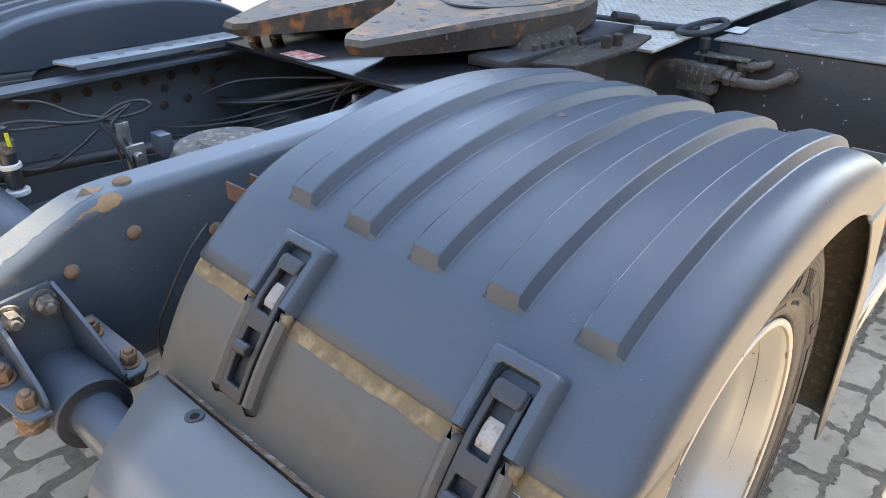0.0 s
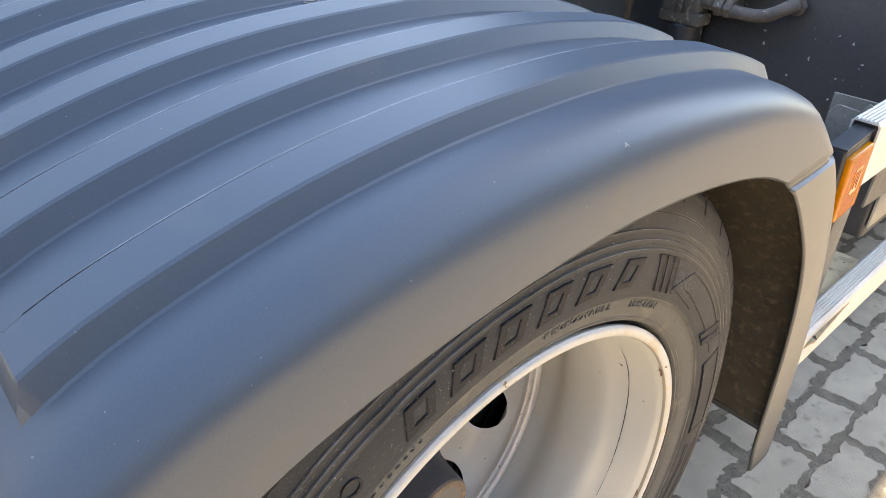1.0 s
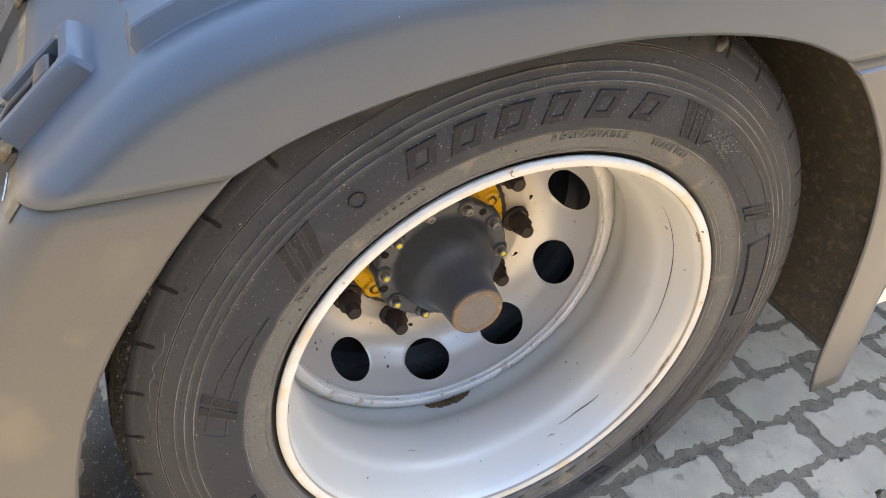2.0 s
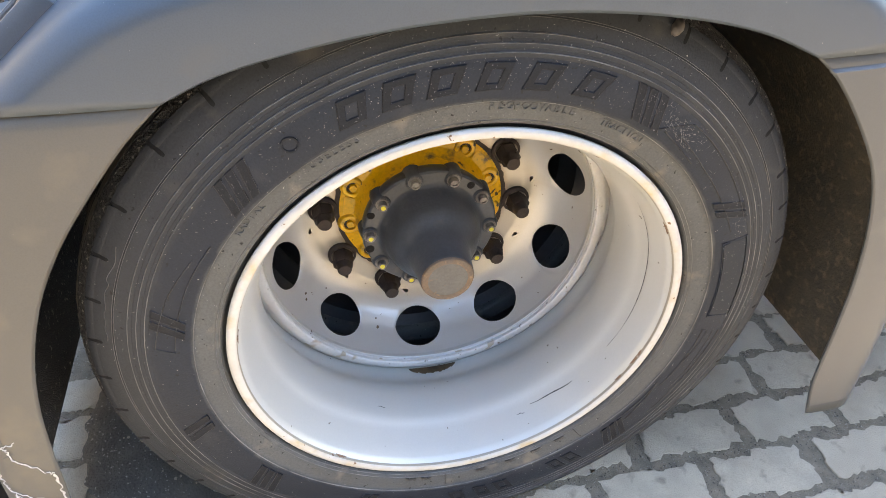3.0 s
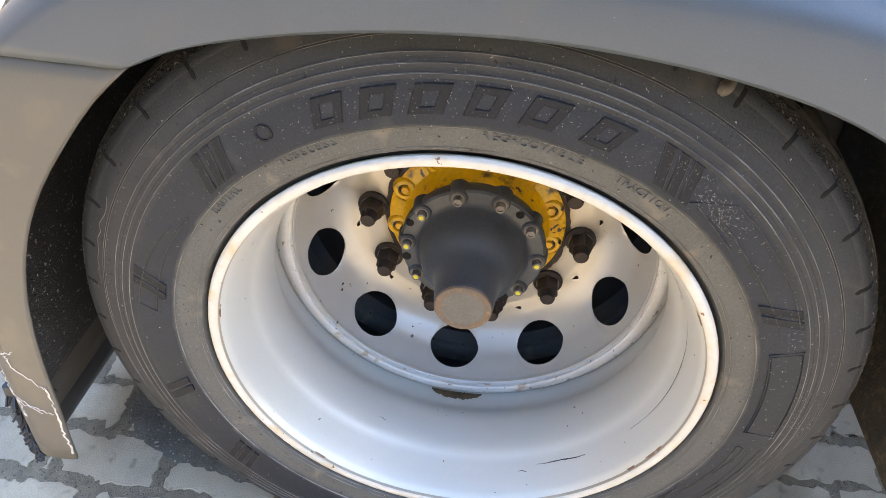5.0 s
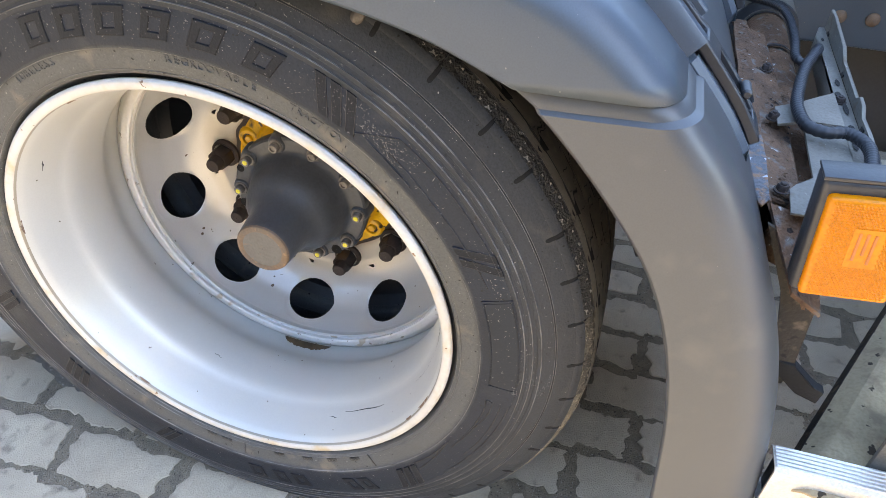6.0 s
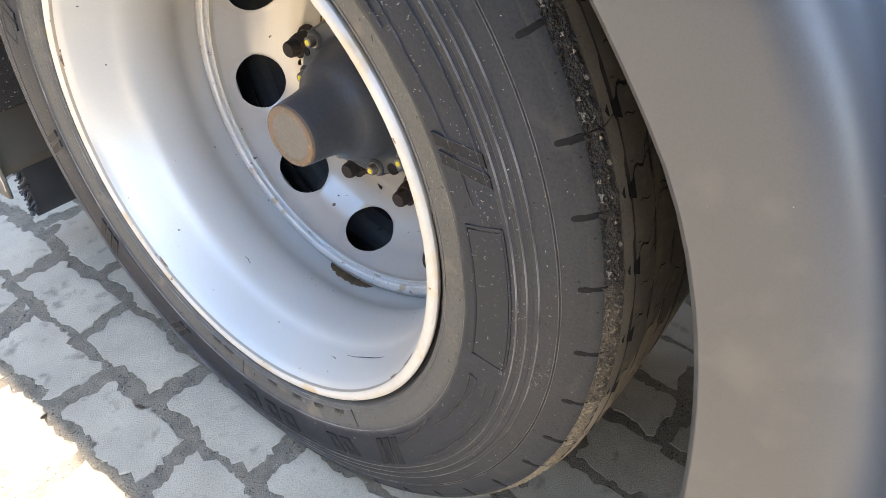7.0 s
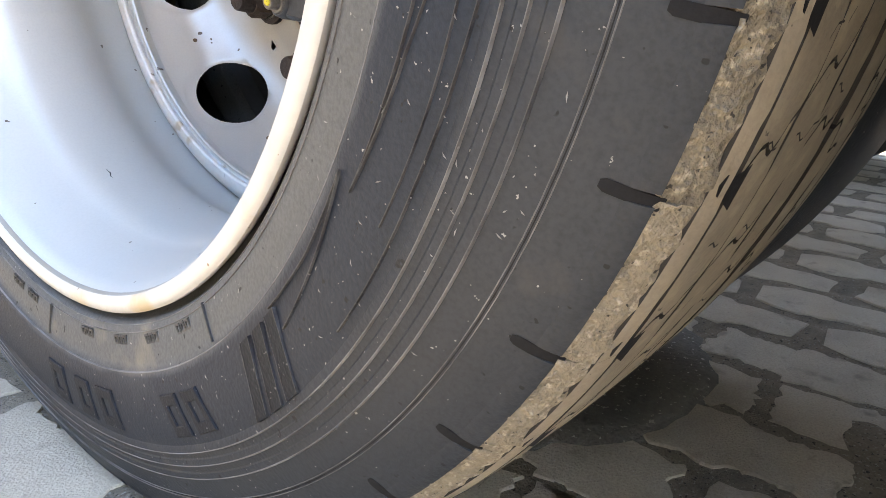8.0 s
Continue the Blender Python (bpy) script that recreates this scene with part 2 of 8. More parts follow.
M_YELLOW = speckled(mat("yellow_paint", (0.86, 0.50, 0.008), (0.72, 0.40, 0.008), rough=0.35, scale=20, fine=150, bump=0.1, dust=(0.12, 0.075, 0.03), dust_at=0.62), (0.06, 0.04, 0.02), 60, 0.66, 0.03)
M_YTIP = mat("yellow_marker_paint", (0.85, 0.75, 0.05), rough=0.5, bump=0)
M_NUT = mat("rusty_dark_steel", (0.055, 0.040, 0.035), (0.035, 0.028, 0.026), rough=0.7, metal=0.2, scale=60, fine=400, bump=0.4, each=True)
M_RUST = mat("rust", (0.24, 0.145, 0.09), (0.13, 0.085, 0.06), rough=0.85, scale=30, fine=300, bump=0.6, dust=(0.36, 0.31, 0.26), dust_at=0.58)
M_DULLRUST = mat("dull_red_rust", (0.13, 0.06, 0.038), (0.08, 0.042, 0.03), rough=0.85, scale=60, fine=400, bump=0.3)
M_BOLT = mat("rusty_bolt", (0.25, 0.15, 0.085), (0.16, 0.105, 0.07), rough=0.75, scale=60, fine=500, bump=0.3, each=True)
M_FRAME = speckled(mat("chassis_paint", (0.076, 0.096, 0.117), (0.058, 0.075, 0.093), rough=0.33, scale=8, fine=400, bump=0.03, dust=(0.19, 0.175, 0.145), dust_at=0.72, grainy=0.2), (0.28, 0.22, 0.15), 150, 0.76, 0.01)
M_PRIMER = speckled(mat("worn_pale_primer", (0.145, 0.152, 0.148), (0.104, 0.118, 0.125), rough=0.5, scale=9, fine=200, bump=0.1, dust=(0.23, 0.205, 0.16), dust_at=0.66, grainy=0.25), (0.20, 0.12, 0.07), 70, 0.70, 0.02)
M_DARK = mat("black_painted_steel", (0.032, 0.036, 0.042), (0.023, 0.026, 0.031), rough=0.5, scale=10, fine=160, bump=0.1, dust=(0.09, 0.085, 0.075), dust_at=0.72)
M_GLOSS = mat("greasy_black_plate", (0.018, 0.020, 0.023), spec=0.3, rough=0.16, scale=8, fine=100, bump=0.03, rvar=0.08)
M_FIFTH = speckled(mat("rusty_greasy_coupling_top", (0.215, 0.145, 0.092), (0.085, 0.070, 0.059), rough=0.62, scale=5, fine=140, bump=0.4, dust=(0.34, 0.165, 0.07), dust_at=0.60), (0.035, 0.031, 0.028), 28, 0.63, 0.05)
M_FIFTHSIDE = speckled(mat("dark_greasy_casting", (0.105, 0.086, 0.070), (0.048, 0.043, 0.040), rough=0.55, scale=9, fine=140, bump=0.4, dust=(0.34, 0.14, 0.05), dust_at=0.62), (0.20, 0.185, 0.165), 40, 0.68, 0.05)
M_PIPE = speckled(mat("dull_rusty_pipe", (0.15, 0.122, 0.10), (0.10, 0.084, 0.072), rough=0.8, scale=30, fine=300, bump=0.4, dust=(0.21, 0.15, 0.11), dust_at=0.62), (0.36, 0.34, 0.31), 90, 0.70, 0.02)
M_CAST = mat("dirty_casting", (0.12, 0.11, 0.095), (0.06, 0.056, 0.05), rough=0.75, scale=30, fine=250, bump=0.4, dust=(0.25, 0.21, 0.16), dust_at=0.6)
M_DUSTP = speckled(mat("dusty_brown_plate", (0.43, 0.335, 0.205), (0.33, 0.255, 0.16), rough=0.9, scale=14, fine=220, bump=0.35, spec=0.2, dust=(0.25, 0.19, 0.12), dust_at=0.6), (0.06, 0.045, 0.03), 55, 0.66, 0.03)
M_DARKEDGE = speckled(mat("dark_rusty_edge", (0.060, 0.048, 0.036), (0.032, 0.028, 0.024), rough=0.85, scale=26, fine=240, bump=0.5, dust=(0.13, 0.10, 0.07), dust_at=0.62), (0.02, 0.018, 0.015), 90, 0.64, 0.04)
M_PLATE = speckled(mat("dull_grey_steel", (0.215, 0.20, 0.17), (0.15, 0.138, 0.118), rough=0.75, scale=18, fine=300, bump=0.2, spec=0.3, dust=(0.13, 0.10, 0.07), dust_at=0.66), (0.42, 0.40, 0.36), 170, 0.72, 0.02)
M_FLAKE = speckled(speckled(mat("flaking_rust", (0.185, 0.108, 0.066), (0.092, 0.058, 0.040), rough=0.9, scale=26, fine=240, bump=1.0, spec=0.2, dust=(0.150, 0.140, 0.128), dust_at=0.62), (0.34, 0.33, 0.31), 120, 0.725, 0.02), (0.030, 0.022, 0.018), 70, 0.66, 0.04)
M_FLAKEBLUE = speckled(speckled(mat("flaking_blue_paint", (0.110, 0.120, 0.135), (0.060, 0.064, 0.070), rough=0.6, scale=40, fine=240, bump=1.0, dust=(0.24, 0.13, 0.07), dust_at=0.56), (0.42, 0.44, 0.47), 90, 0.66, 0.03), (0.035, 0.026, 0.022), 60, 0.64, 0.04)
M_WALL = mat("unseen_blocker_wall", (0.17, 0.155, 0.135), (0.14, 0.13, 0.115), rough=0.9, scale=0.4, fine=12, bump=0.1)
M_HOOK = mat("dirty_hook_plate", (0.36, 0.33, 0.29), (0.26, 0.22, 0.18), rough=0.55, metal=0.25, scale=60, fine=300, bump=0.2, dust=(0.22, 0.13, 0.08), dust_at=0.62)
# beige: dust, and the light thrown up by the ground, as colour
M_SIDE = mat("dusty_groundlit_tank_side", (0.50, 0.45, 0.37), (0.40, 0.36, 0.30), rough=0.6, scale=5, fine=200, bump=0.05, dust=(0.33, 0.28, 0.21), dust_at=0.66)
M_TANK = speckled(speckled(mat("tank_paint", (0.056, 0.058, 0.062), (0.046, 0.048, 0.052), rough=0.4, scale=5, fine=120, bump=0.05), (0.42, 0.41, 0.39), 60, 0.715, 0.015), (0.30, 0.29, 0.27), 25, 0.74, 0.02)
M_TANKTOP = speckled(mat("scuffed_dusty_tank_top", (0.260, 0.255, 0.243), (0.180, 0.180, 0.176), rough=0.5, scale=9, fine=160, bump=0.2, dust=(0.36, 0.33, 0.27), dust_at=0.62, grainy=0.3), (0.60, 0.58, 0.54), 60, 0.68, 0.05)
M_ALU = mat("aluminium", (0.72, 0.70, 0.66), (0.60, 0.58, 0.54), rough=0.38, metal=0.7, scale=12, fine=300, bump=0.06)
M_ALUW = mat("dull_aluminium_side", (0.66, 0.63, 0.57), (0.55, 0.52, 0.46), rough=0.45, metal=0.15, scale=7, fine=300, bump=0.04)
M_CHEQ = mat("dusty_aluminium_tread_plate", (0.60, 0.57, 0.51), (0.46, 0.43, 0.38), rough=0.6, metal=0.1, scale=9, fine=120, bump=0.3, dust=(0.34, 0.29, 0.22), dust_at=0.62)
M_CABLE = mat("cable_rubber", (0.025, 0.027, 0.032), rough=0.5, scale=40, fine=300, bump=0.05)
M_STEEL = mat("zinc_steel", (0.50, 0.50, 0.49), (0.34, 0.33, 0.31), rough=0.35, metal=0.8, scale=40, fine=300, bump=0.1)
M_WHITE = mat("white_plastic", (0.72, 0.72, 0.70), rough=0.4, scale=30, fine=300, bump=0.02)
M_RED = mat("red_sticker", (0.42, 0.05, 0.03), (0.50, 0.42, 0.38), rough=0.4, scale=60, fine=300, bump=0.0, sharp=True)
M_GREYP = speckled(mat("grey_painted_panel", (0.118, 0.121, 0.121), (0.104, 0.107, 0.108), rough=0.40, spec=0.4, scale=6, fine=500, bump=0.012, dust=(0.085, 0.083, 0.078), dust_at=0.74, grainy=0.2), (0.05, 0.045, 0.04), 120, 0.77, 0.01)
M_STONE = speckled(speckled(mat("concrete_paver", (0.490, 0.418, 0.318), (0.395, 0.337, 0.258), rough=0.9, scale=16, fine=420, bump=0.6, spec=0.25, dust=(0.26, 0.225, 0.175), dust_at=0.66, each=True), (0.15, 0.135, 0.11), 420, 0.70, 0.03), (0.52, 0.50, 0.45), 500, 0.72, 0.03)
M_JOINT = speckled(speckled(mat("joint_dirt", (0.262, 0.220, 0.164), (0.165, 0.140, 0.106), rough=0.95, scale=40, fine=420, bump=1.0, spec=0.2), (0.32, 0.29, 0.24), 330, 0.64, 0.03), (0.06, 0.052, 0.042), 260, 0.64, 0.03)
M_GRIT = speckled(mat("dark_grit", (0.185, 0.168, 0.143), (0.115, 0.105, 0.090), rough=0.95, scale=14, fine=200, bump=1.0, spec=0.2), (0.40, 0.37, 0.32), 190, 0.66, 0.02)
M_PAINTLINE = mat("cracked_plastic_white", (0.66, 0.645, 0.61), (0.40, 0.385, 0.36), rough=0.8, scale=60, fine=400, bump=0.2)
# colour of the unseen cab, chosen for its reflection in the mudguard
M_CAB = mat("cab_paint", (0.16, 0.23, 0.34), rough=0.4, scale=3, fine=60, bump=0.0)

M_LENS = mat("amber_reflector", (0.66, 0.215, 0.001), (0.58, 0.175, 0.001), spec=0.3, rough=0.22, scale=25, fine=300, bump=0.0)
M_LENS.node_tree.nodes["Principled BSDF"].inputs["Coat Weight"].default_value = 0.1

# ---- helpers for building ----


def finish(bm, name, material, angle=35):
    bmesh.ops.recalc_face_normals(bm, faces=bm.faces[:])
    me = bpy.data.meshes.new(name)
    bm.to_mesh(me)
    bm.free()
    me.materials.append(material)
    me.polygons.foreach_set("use_smooth", [True] * len(me.polygons))
    me.set_sharp_from_angle(angle=radians(angle))
    return me


def part(name, bm, material, parent=None, label="", angle=35, local=False):
    """Links a bmesh as one mesh object under a thing or a part. local: its places are told from its thing's base, not from the world's."""
    ob = new(name, finish(bm, name, material, angle))
    if parent is not None:
        ob.parent = parent
        if not local:
            ob.matrix_parent_inverse = parent.matrix_basis.inverted()
    if label:
        ob["label"] = label
    return ob


def thing(name, label, category, at=(0, 0, 0), group="", kind=""):
    ob = new(name)
    ob.location = at
    ob.empty_display_size = 0.05
    return tagged(ob, label, category, group, kind)


def solid(ob, thick, offset=-1.0):
    md = ob.modifiers.new("thickness", "SOLIDIFY")
    md.thickness, md.offset = thick, offset
    return ob


def revolve(bm, prof, n=96, a0=0.0, a1=360.0, centre=(0, 0, 0)):
    """Turns a profile of (x, radius) round the x axis."""
    full = abs(a1 - a0 - 360) < 1e-6
    rows = []
    for k in range(n if full else n + 1):
        a = radians(a0 + (a1 - a0) * k / n)
        rows.append([bm.verts.new((centre[0] + x, centre[1] + r * math.cos(a), centre[2] + r * math.sin(a))) for x, r in prof])
    m = len(rows)
    for k in range(m if full else m - 1):
        p, q = rows[k], rows[(k + 1) % m]
        for i in range(len(prof) - 1):
            bm.faces.new((p[i], q[i], q[i + 1], p[i + 1]))
    return bm


def rbox(bm, c, size, bev=0.003, seg=2, turn=None):
    """A box with rounded edges."""
    v = bmesh.ops.create_cube(bm, size=1.0)["verts"]
    for p in v:
        p.co = Vector((p.co.x * size[0], p.co.y * size[1], p.co.z * size[2]))
    if bev > 0:
        es = list({e for p in v for e in p.link_edges})
        v = list({p for f in bmesh.ops.bevel(bm, geom=es, offset=min(bev, min(size) * 0.45), segments=seg, affect="EDGES", profile=0.5)["faces"] for p in f.verts} | {p for p in v if p.is_valid})
    m = Matrix.Translation(c) @ (turn.to_4x4() if turn is not None else Matrix.Identity(4))
    for p in v:
        p.co = m @ p.co
    return bm


def cyl(bm, p0, p1, r, n=24, r2=None, bev=0.0):
    """A cylinder or cone between two points, with chamfered ends."""
    p0, p1 = Vector(p0), Vector(p1)
    d = (p1 - p0)
    q = d.to_track_quat("Z", "Y").to_matrix()
    r2 = r if r2 is None else r2
    rings = [(0, r - bev), (bev, r), (d.length - bev, r2), (d.length, r2 - bev)] if bev > 0 else [(0, r), (d.length, r2)]
    rows = []
    for h, rad in rings:
        rows.append([bm.verts.new(p0 + q @ Vector((rad * math.cos(2 * math.pi * k / n), rad * math.sin(2 * math.pi * k / n), h))) for k in range(n)])
    for a, b in zip(rows, rows[1:]):
        for k in range(n):
            bm.faces.new((a[k], a[(k + 1) % n], b[(k + 1) % n], b[k]))
    bm.faces.new(rows[0][::-1])
    bm.faces.new(rows[-1])
    return bm


def spline(pts, per=8):
    """A smooth line through points."""
    p = [Vector(x) for x in pts]
    p = [2 * p[0] - p[1]] + p + [2 * p[-1] - p[-2]]
    out = []
    for i in range(1, len(p) - 2):
        for k in range(per):
            t = k / per
            out.append(0.5 * (2 * p[i] + (p[i + 1] - p[i - 1]) * t + (2 * p[i - 1] - 5 * p[i] + 4 * p[i + 1] - p[i + 2]) * t * t + (3 * p[i] - p[i - 1] - 3 * p[i + 1] + p[i + 2]) * t ** 3))
    return out + [p[-2]]


def tube(bm, pts, r, n=10, per=8, ribs=0.0, step=None):
    """A round cable or pipe along a smooth line; ribs: relief of a corrugated one."""
    line = spline(pts, per)
    if ribs:
        dense, left = [], 0.0
        for a, b in zip(line, line[1:]):
            k = max(1, int((b - a).length / (step or 0.002)))
            dense += [a.lerp(b, i / k) for i in range(k)]
        line = dense + [line[-1]]
    rows, up = [], Vector((0.13, 0.2, 0.97))
    for i, c in enumerate(line):
        d = (line[min(i + 1, len(line) - 1)] - line[max(i - 1, 0)]).normalized()
        u = d.cross(up).normalized()
        w = u.cross(d).normalized()
        up = w
        rad = r + (ribs if i % 4 in (0, 1) else 0.0)
        rows.append([bm.verts.new(c + rad * (math.cos(2 * math.pi * k / n) * u + math.sin(2 * math.pi * k / n) * w)) for k in range(n)])
    for a, b in zip(rows, rows[1:]):
        for k in range(n):
            bm.faces.new((a[k], a[(k + 1) % n], b[(k + 1) % n], b[k]))
    bm.faces.new(rows[0][::-1])
    bm.faces.new(rows[-1])
    return bm


def slab(bm, pts, thick, bev=0.0):
    """A flat plate: an outline of places in one plane, and the vector of its thickness."""
    t = Vector(thick)
    a = [bm.verts.new(Vector(p)) for p in pts]
    b = [bm.verts.new(Vector(p) + t) for p in pts]
    fa, fb = bm.faces.new(a), bm.faces.new(b[::-1])
    n = len(pts)
    for k in range(n):
        bm.faces.new((a[k], b[k], b[(k + 1) % n], a[(k + 1) % n]))
    if bev:
        es = list(set(fa.edges) | set(fb.edges))
        bmesh.ops.bevel(bm, geom=es, offset=bev, segments=2, affect="EDGES", profile=0.5)
    return bm


def hexnut(bm, c, axis, r, h, bore=0.0, turn=0.0):
    """A six-sided nut or bolt head with a chamfered top, along axis from its base."""
    c, axis = Vector(c), Vector(axis).normalized()
    q = axis.to_track_quat("Z", "Y").to_matrix()
    rows = []
    for hh, rad in ((0, r), (h * 0.8, r), (h, r * 0.86)):
        rows.append([bm.verts.new(c + q @ Vector((rad * math.cos(math.pi * k / 3 + turn), rad * math.sin(math.pi * k / 3 + turn), hh))) for k in range(6)])
    for a, b in zip(rows, rows[1:]):
        for k in range(6):
            bm.faces.new((a[k], a[(k + 1) % 6], b[(k + 1) % 6], b[k]))
    bm.faces.new(rows[0][::-1])
    bm.faces.new(rows[-1])
    if bore:
        cyl(bm, c + axis * h * 0.95, c + axis * (h * 1.35), bore, 12, bev=bore * 0.15)
    return bm


def lerp_line(line, t):
    """The place at the share t of a line's length."""
    seg = [(b - a).length for a, b in zip(line, line[1:])]
    want = max(0.0, min(1.0, t)) * sum(seg)
    for a, b, s in zip(line, line[1:], seg):
        if want <= s or b is line[-1]:
            return a.lerp(b, min(1.0, want / s) if s else 0)
        want -= s
    return line[-1]


HUB = Vector((0.0, 0.0, 0.462))

# ---- the wheel: its axis is x, its outer flange lies at x = 0 ----
HOLE_TURN = -93.2

TYRE_PROFILE = [(-0.018, 0.292), (-0.012, 0.302), (-0.009, 0.3085), (-0.005, 0.3108), (0.0022, 0.3125), (0.006, 0.316), (0.0085, 0.326), (0.0105, 0.336), (0.0115, 0.3425), (0.0140, 0.3445),
                (0.0150, 0.351), (0.0162, 0.3700), (0.0160, 0.3840), (0.0147, 0.3950), (0.0128, 0.4060), (0.0102, 0.4165), (0.0065, 0.4320), (0.0025, 0.4425), (0.0004, 0.4472), (-0.0016, 0.4520), (-0.006, 0.4522), (-0.010, 0.4526),
                (-0.016, 0.455), (-0.035, 0.4605), (-0.090, 0.4635), (-0.140, 0.4645), (-0.190, 0.4635), (-0.245, 0.4605), (-0.264, 0.455), (-0.277, 0.445), (-0.290, 0.420), (-0.297, 0.385), (-0.292, 0.340), (-0.280, 0.305), (-0.268, 0.290)]
# the fine raised lines of the sidewall: radius, place along x and half width; those of STEPS end a soft step
STEPS = (0.3965, 0.4055, 0.4150)
MOULD_LINES = [(r, next(a[0] + (b[0] - a[0]) * (r - a[1]) / (b[1] - a[1]) for a, b in zip(TYRE_PROFILE, TYRE_PROFILE[1:]) if a[1] <= r < b[1]), w)
               for r, w in ((0.3145, 0.0003), (0.3190, 0.0003), (0.3440, 0.0004), (0.3965, 0.00038), (0.4055, 0.00038), (0.4150, 0.0004), (0.4296, 0.00022), (0.4318, 0.00022))]


def settle(bm):
    """Flattens what would lie under the ground, for the tyre's foot."""
    for v in bm.verts:
        low = -HUB.z + 0.0008
        if v.co.z < low:
            v.co.x += 0.10 * (low - v.co.z) * (1 if v.co.x > -0.14 else -1)
            v.co.z = low


def ribbon(bm, path, a0, a1, n, deep, skew=0.0, wave=None):
    """A block of tread: a path of (x, radius) over a stretch of angle (degrees), with walls that reach deep below it; wave: degrees by which its ends zigzag across it."""
    wave = wave or [0.0] * len(path)
    grid = []
    for k in range(n + 1):
        f = k / n
        col = []
        for j, (x, r) in enumerate(path):
            a = radians(a0 + (a1 - a0) * f + skew * j / (len(path) - 1) + wave[j])
            col.append(bm.verts.new((x, r * math.cos(a), r * math.sin(a))))
        grid.append(col)
    low = []
    for k in range(n + 1):
        f = k / n
        col = []
        for j, (x, r) in enumerate(path):
            a = radians(a0 + (a1 - a0) * f + skew * j / (len(path) - 1) + wave[j])
            rr = r - deep
            col.append(bm.verts.new((x - (0.008 if j == 0 and r < 0.45 else 0), rr * math.cos(a), rr * math.sin(a))))
        low.append(col)
    m = len(path)
    for k in range(n):
        for j in range(m - 1):
            bm.faces.new((grid[k][j], grid[k + 1][j], grid[k + 1][j + 1], grid[k][j + 1]))
        for j in (0, m - 1):
            bm.faces.new((grid[k][j], low[k][j], low[k + 1][j], grid[k + 1][j]))
    for k in (0, n):
        for j in range(m - 1):
            bm.faces.new((grid[k][j], grid[k][j + 1], low[k][j + 1], low[k][j]))
    return bm


def tread_mesh(name, path, gap, deep, skew, step, n=4, material=M_TREAD, zig=0.0):
    bm = bmesh.new()
    wave = None
    if name == "shoulder_step":
        line = [Vector((x, r, 0)) for x, r in path]
        path = [tuple(lerp_line(line, k / 7)[:2]) for k in range(8)]
    if name == "tread_block":
        # a finer path, whose ends zigzag
        line = [Vector((x, r, 0)) for x, r in path]
        path = [tuple(lerp_line(line, k / 8)[:2]) for k in range(9)]
        wave = [0.0, 0.5, 0.9, 0.75, 0.1, -0.35, -0.1, 0.45, 0.6]
    ribbon(bm, path, gap / 2, step - gap / 2, n, deep, skew, wave)
    if zig:
        for v in bm.verts:
            a = math.degrees(math.atan2(v.co.z, v.co.y)) / step
            if v.co.x < path[-1][0] + 0.004:
                v.co.x += zig * (1 if (a % 1.0) < 0.5 else -1)
    if material in (M_SHOULDER, M_TORN, M_HALF, M_MOST):
        for v in bm.verts:
            out = Vector((0, v.co.y, v.co.z)).normalized()
            v.co += out * (0.0018 * noise.noise(v.co * 150) + 0.0014 * noise.noise(v.co * 420)) + Vector((0.0016 * noise.noise(v.co * 170 + Vector((3, 0, 0))), 0, 0))
    me = finish(bm, name, material, 30)
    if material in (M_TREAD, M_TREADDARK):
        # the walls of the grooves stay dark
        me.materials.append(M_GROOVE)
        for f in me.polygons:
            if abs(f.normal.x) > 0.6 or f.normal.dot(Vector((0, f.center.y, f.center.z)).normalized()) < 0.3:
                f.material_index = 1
    return me


# the pitch of the tread varies round the tyre; angles of the notches in degrees
NOTCHES = [52.75, 44.1, 36.5, 26.9, 19.6, 11.8, 3.5, -4.4, -12.3, -19.5, -28.5] + [-28.5 - 8.014 * k for k in range(1, 23)] + [-213.5, -223.7, -233.3] + [-233.3 - 8.217 * k for k in range(1, 9)]
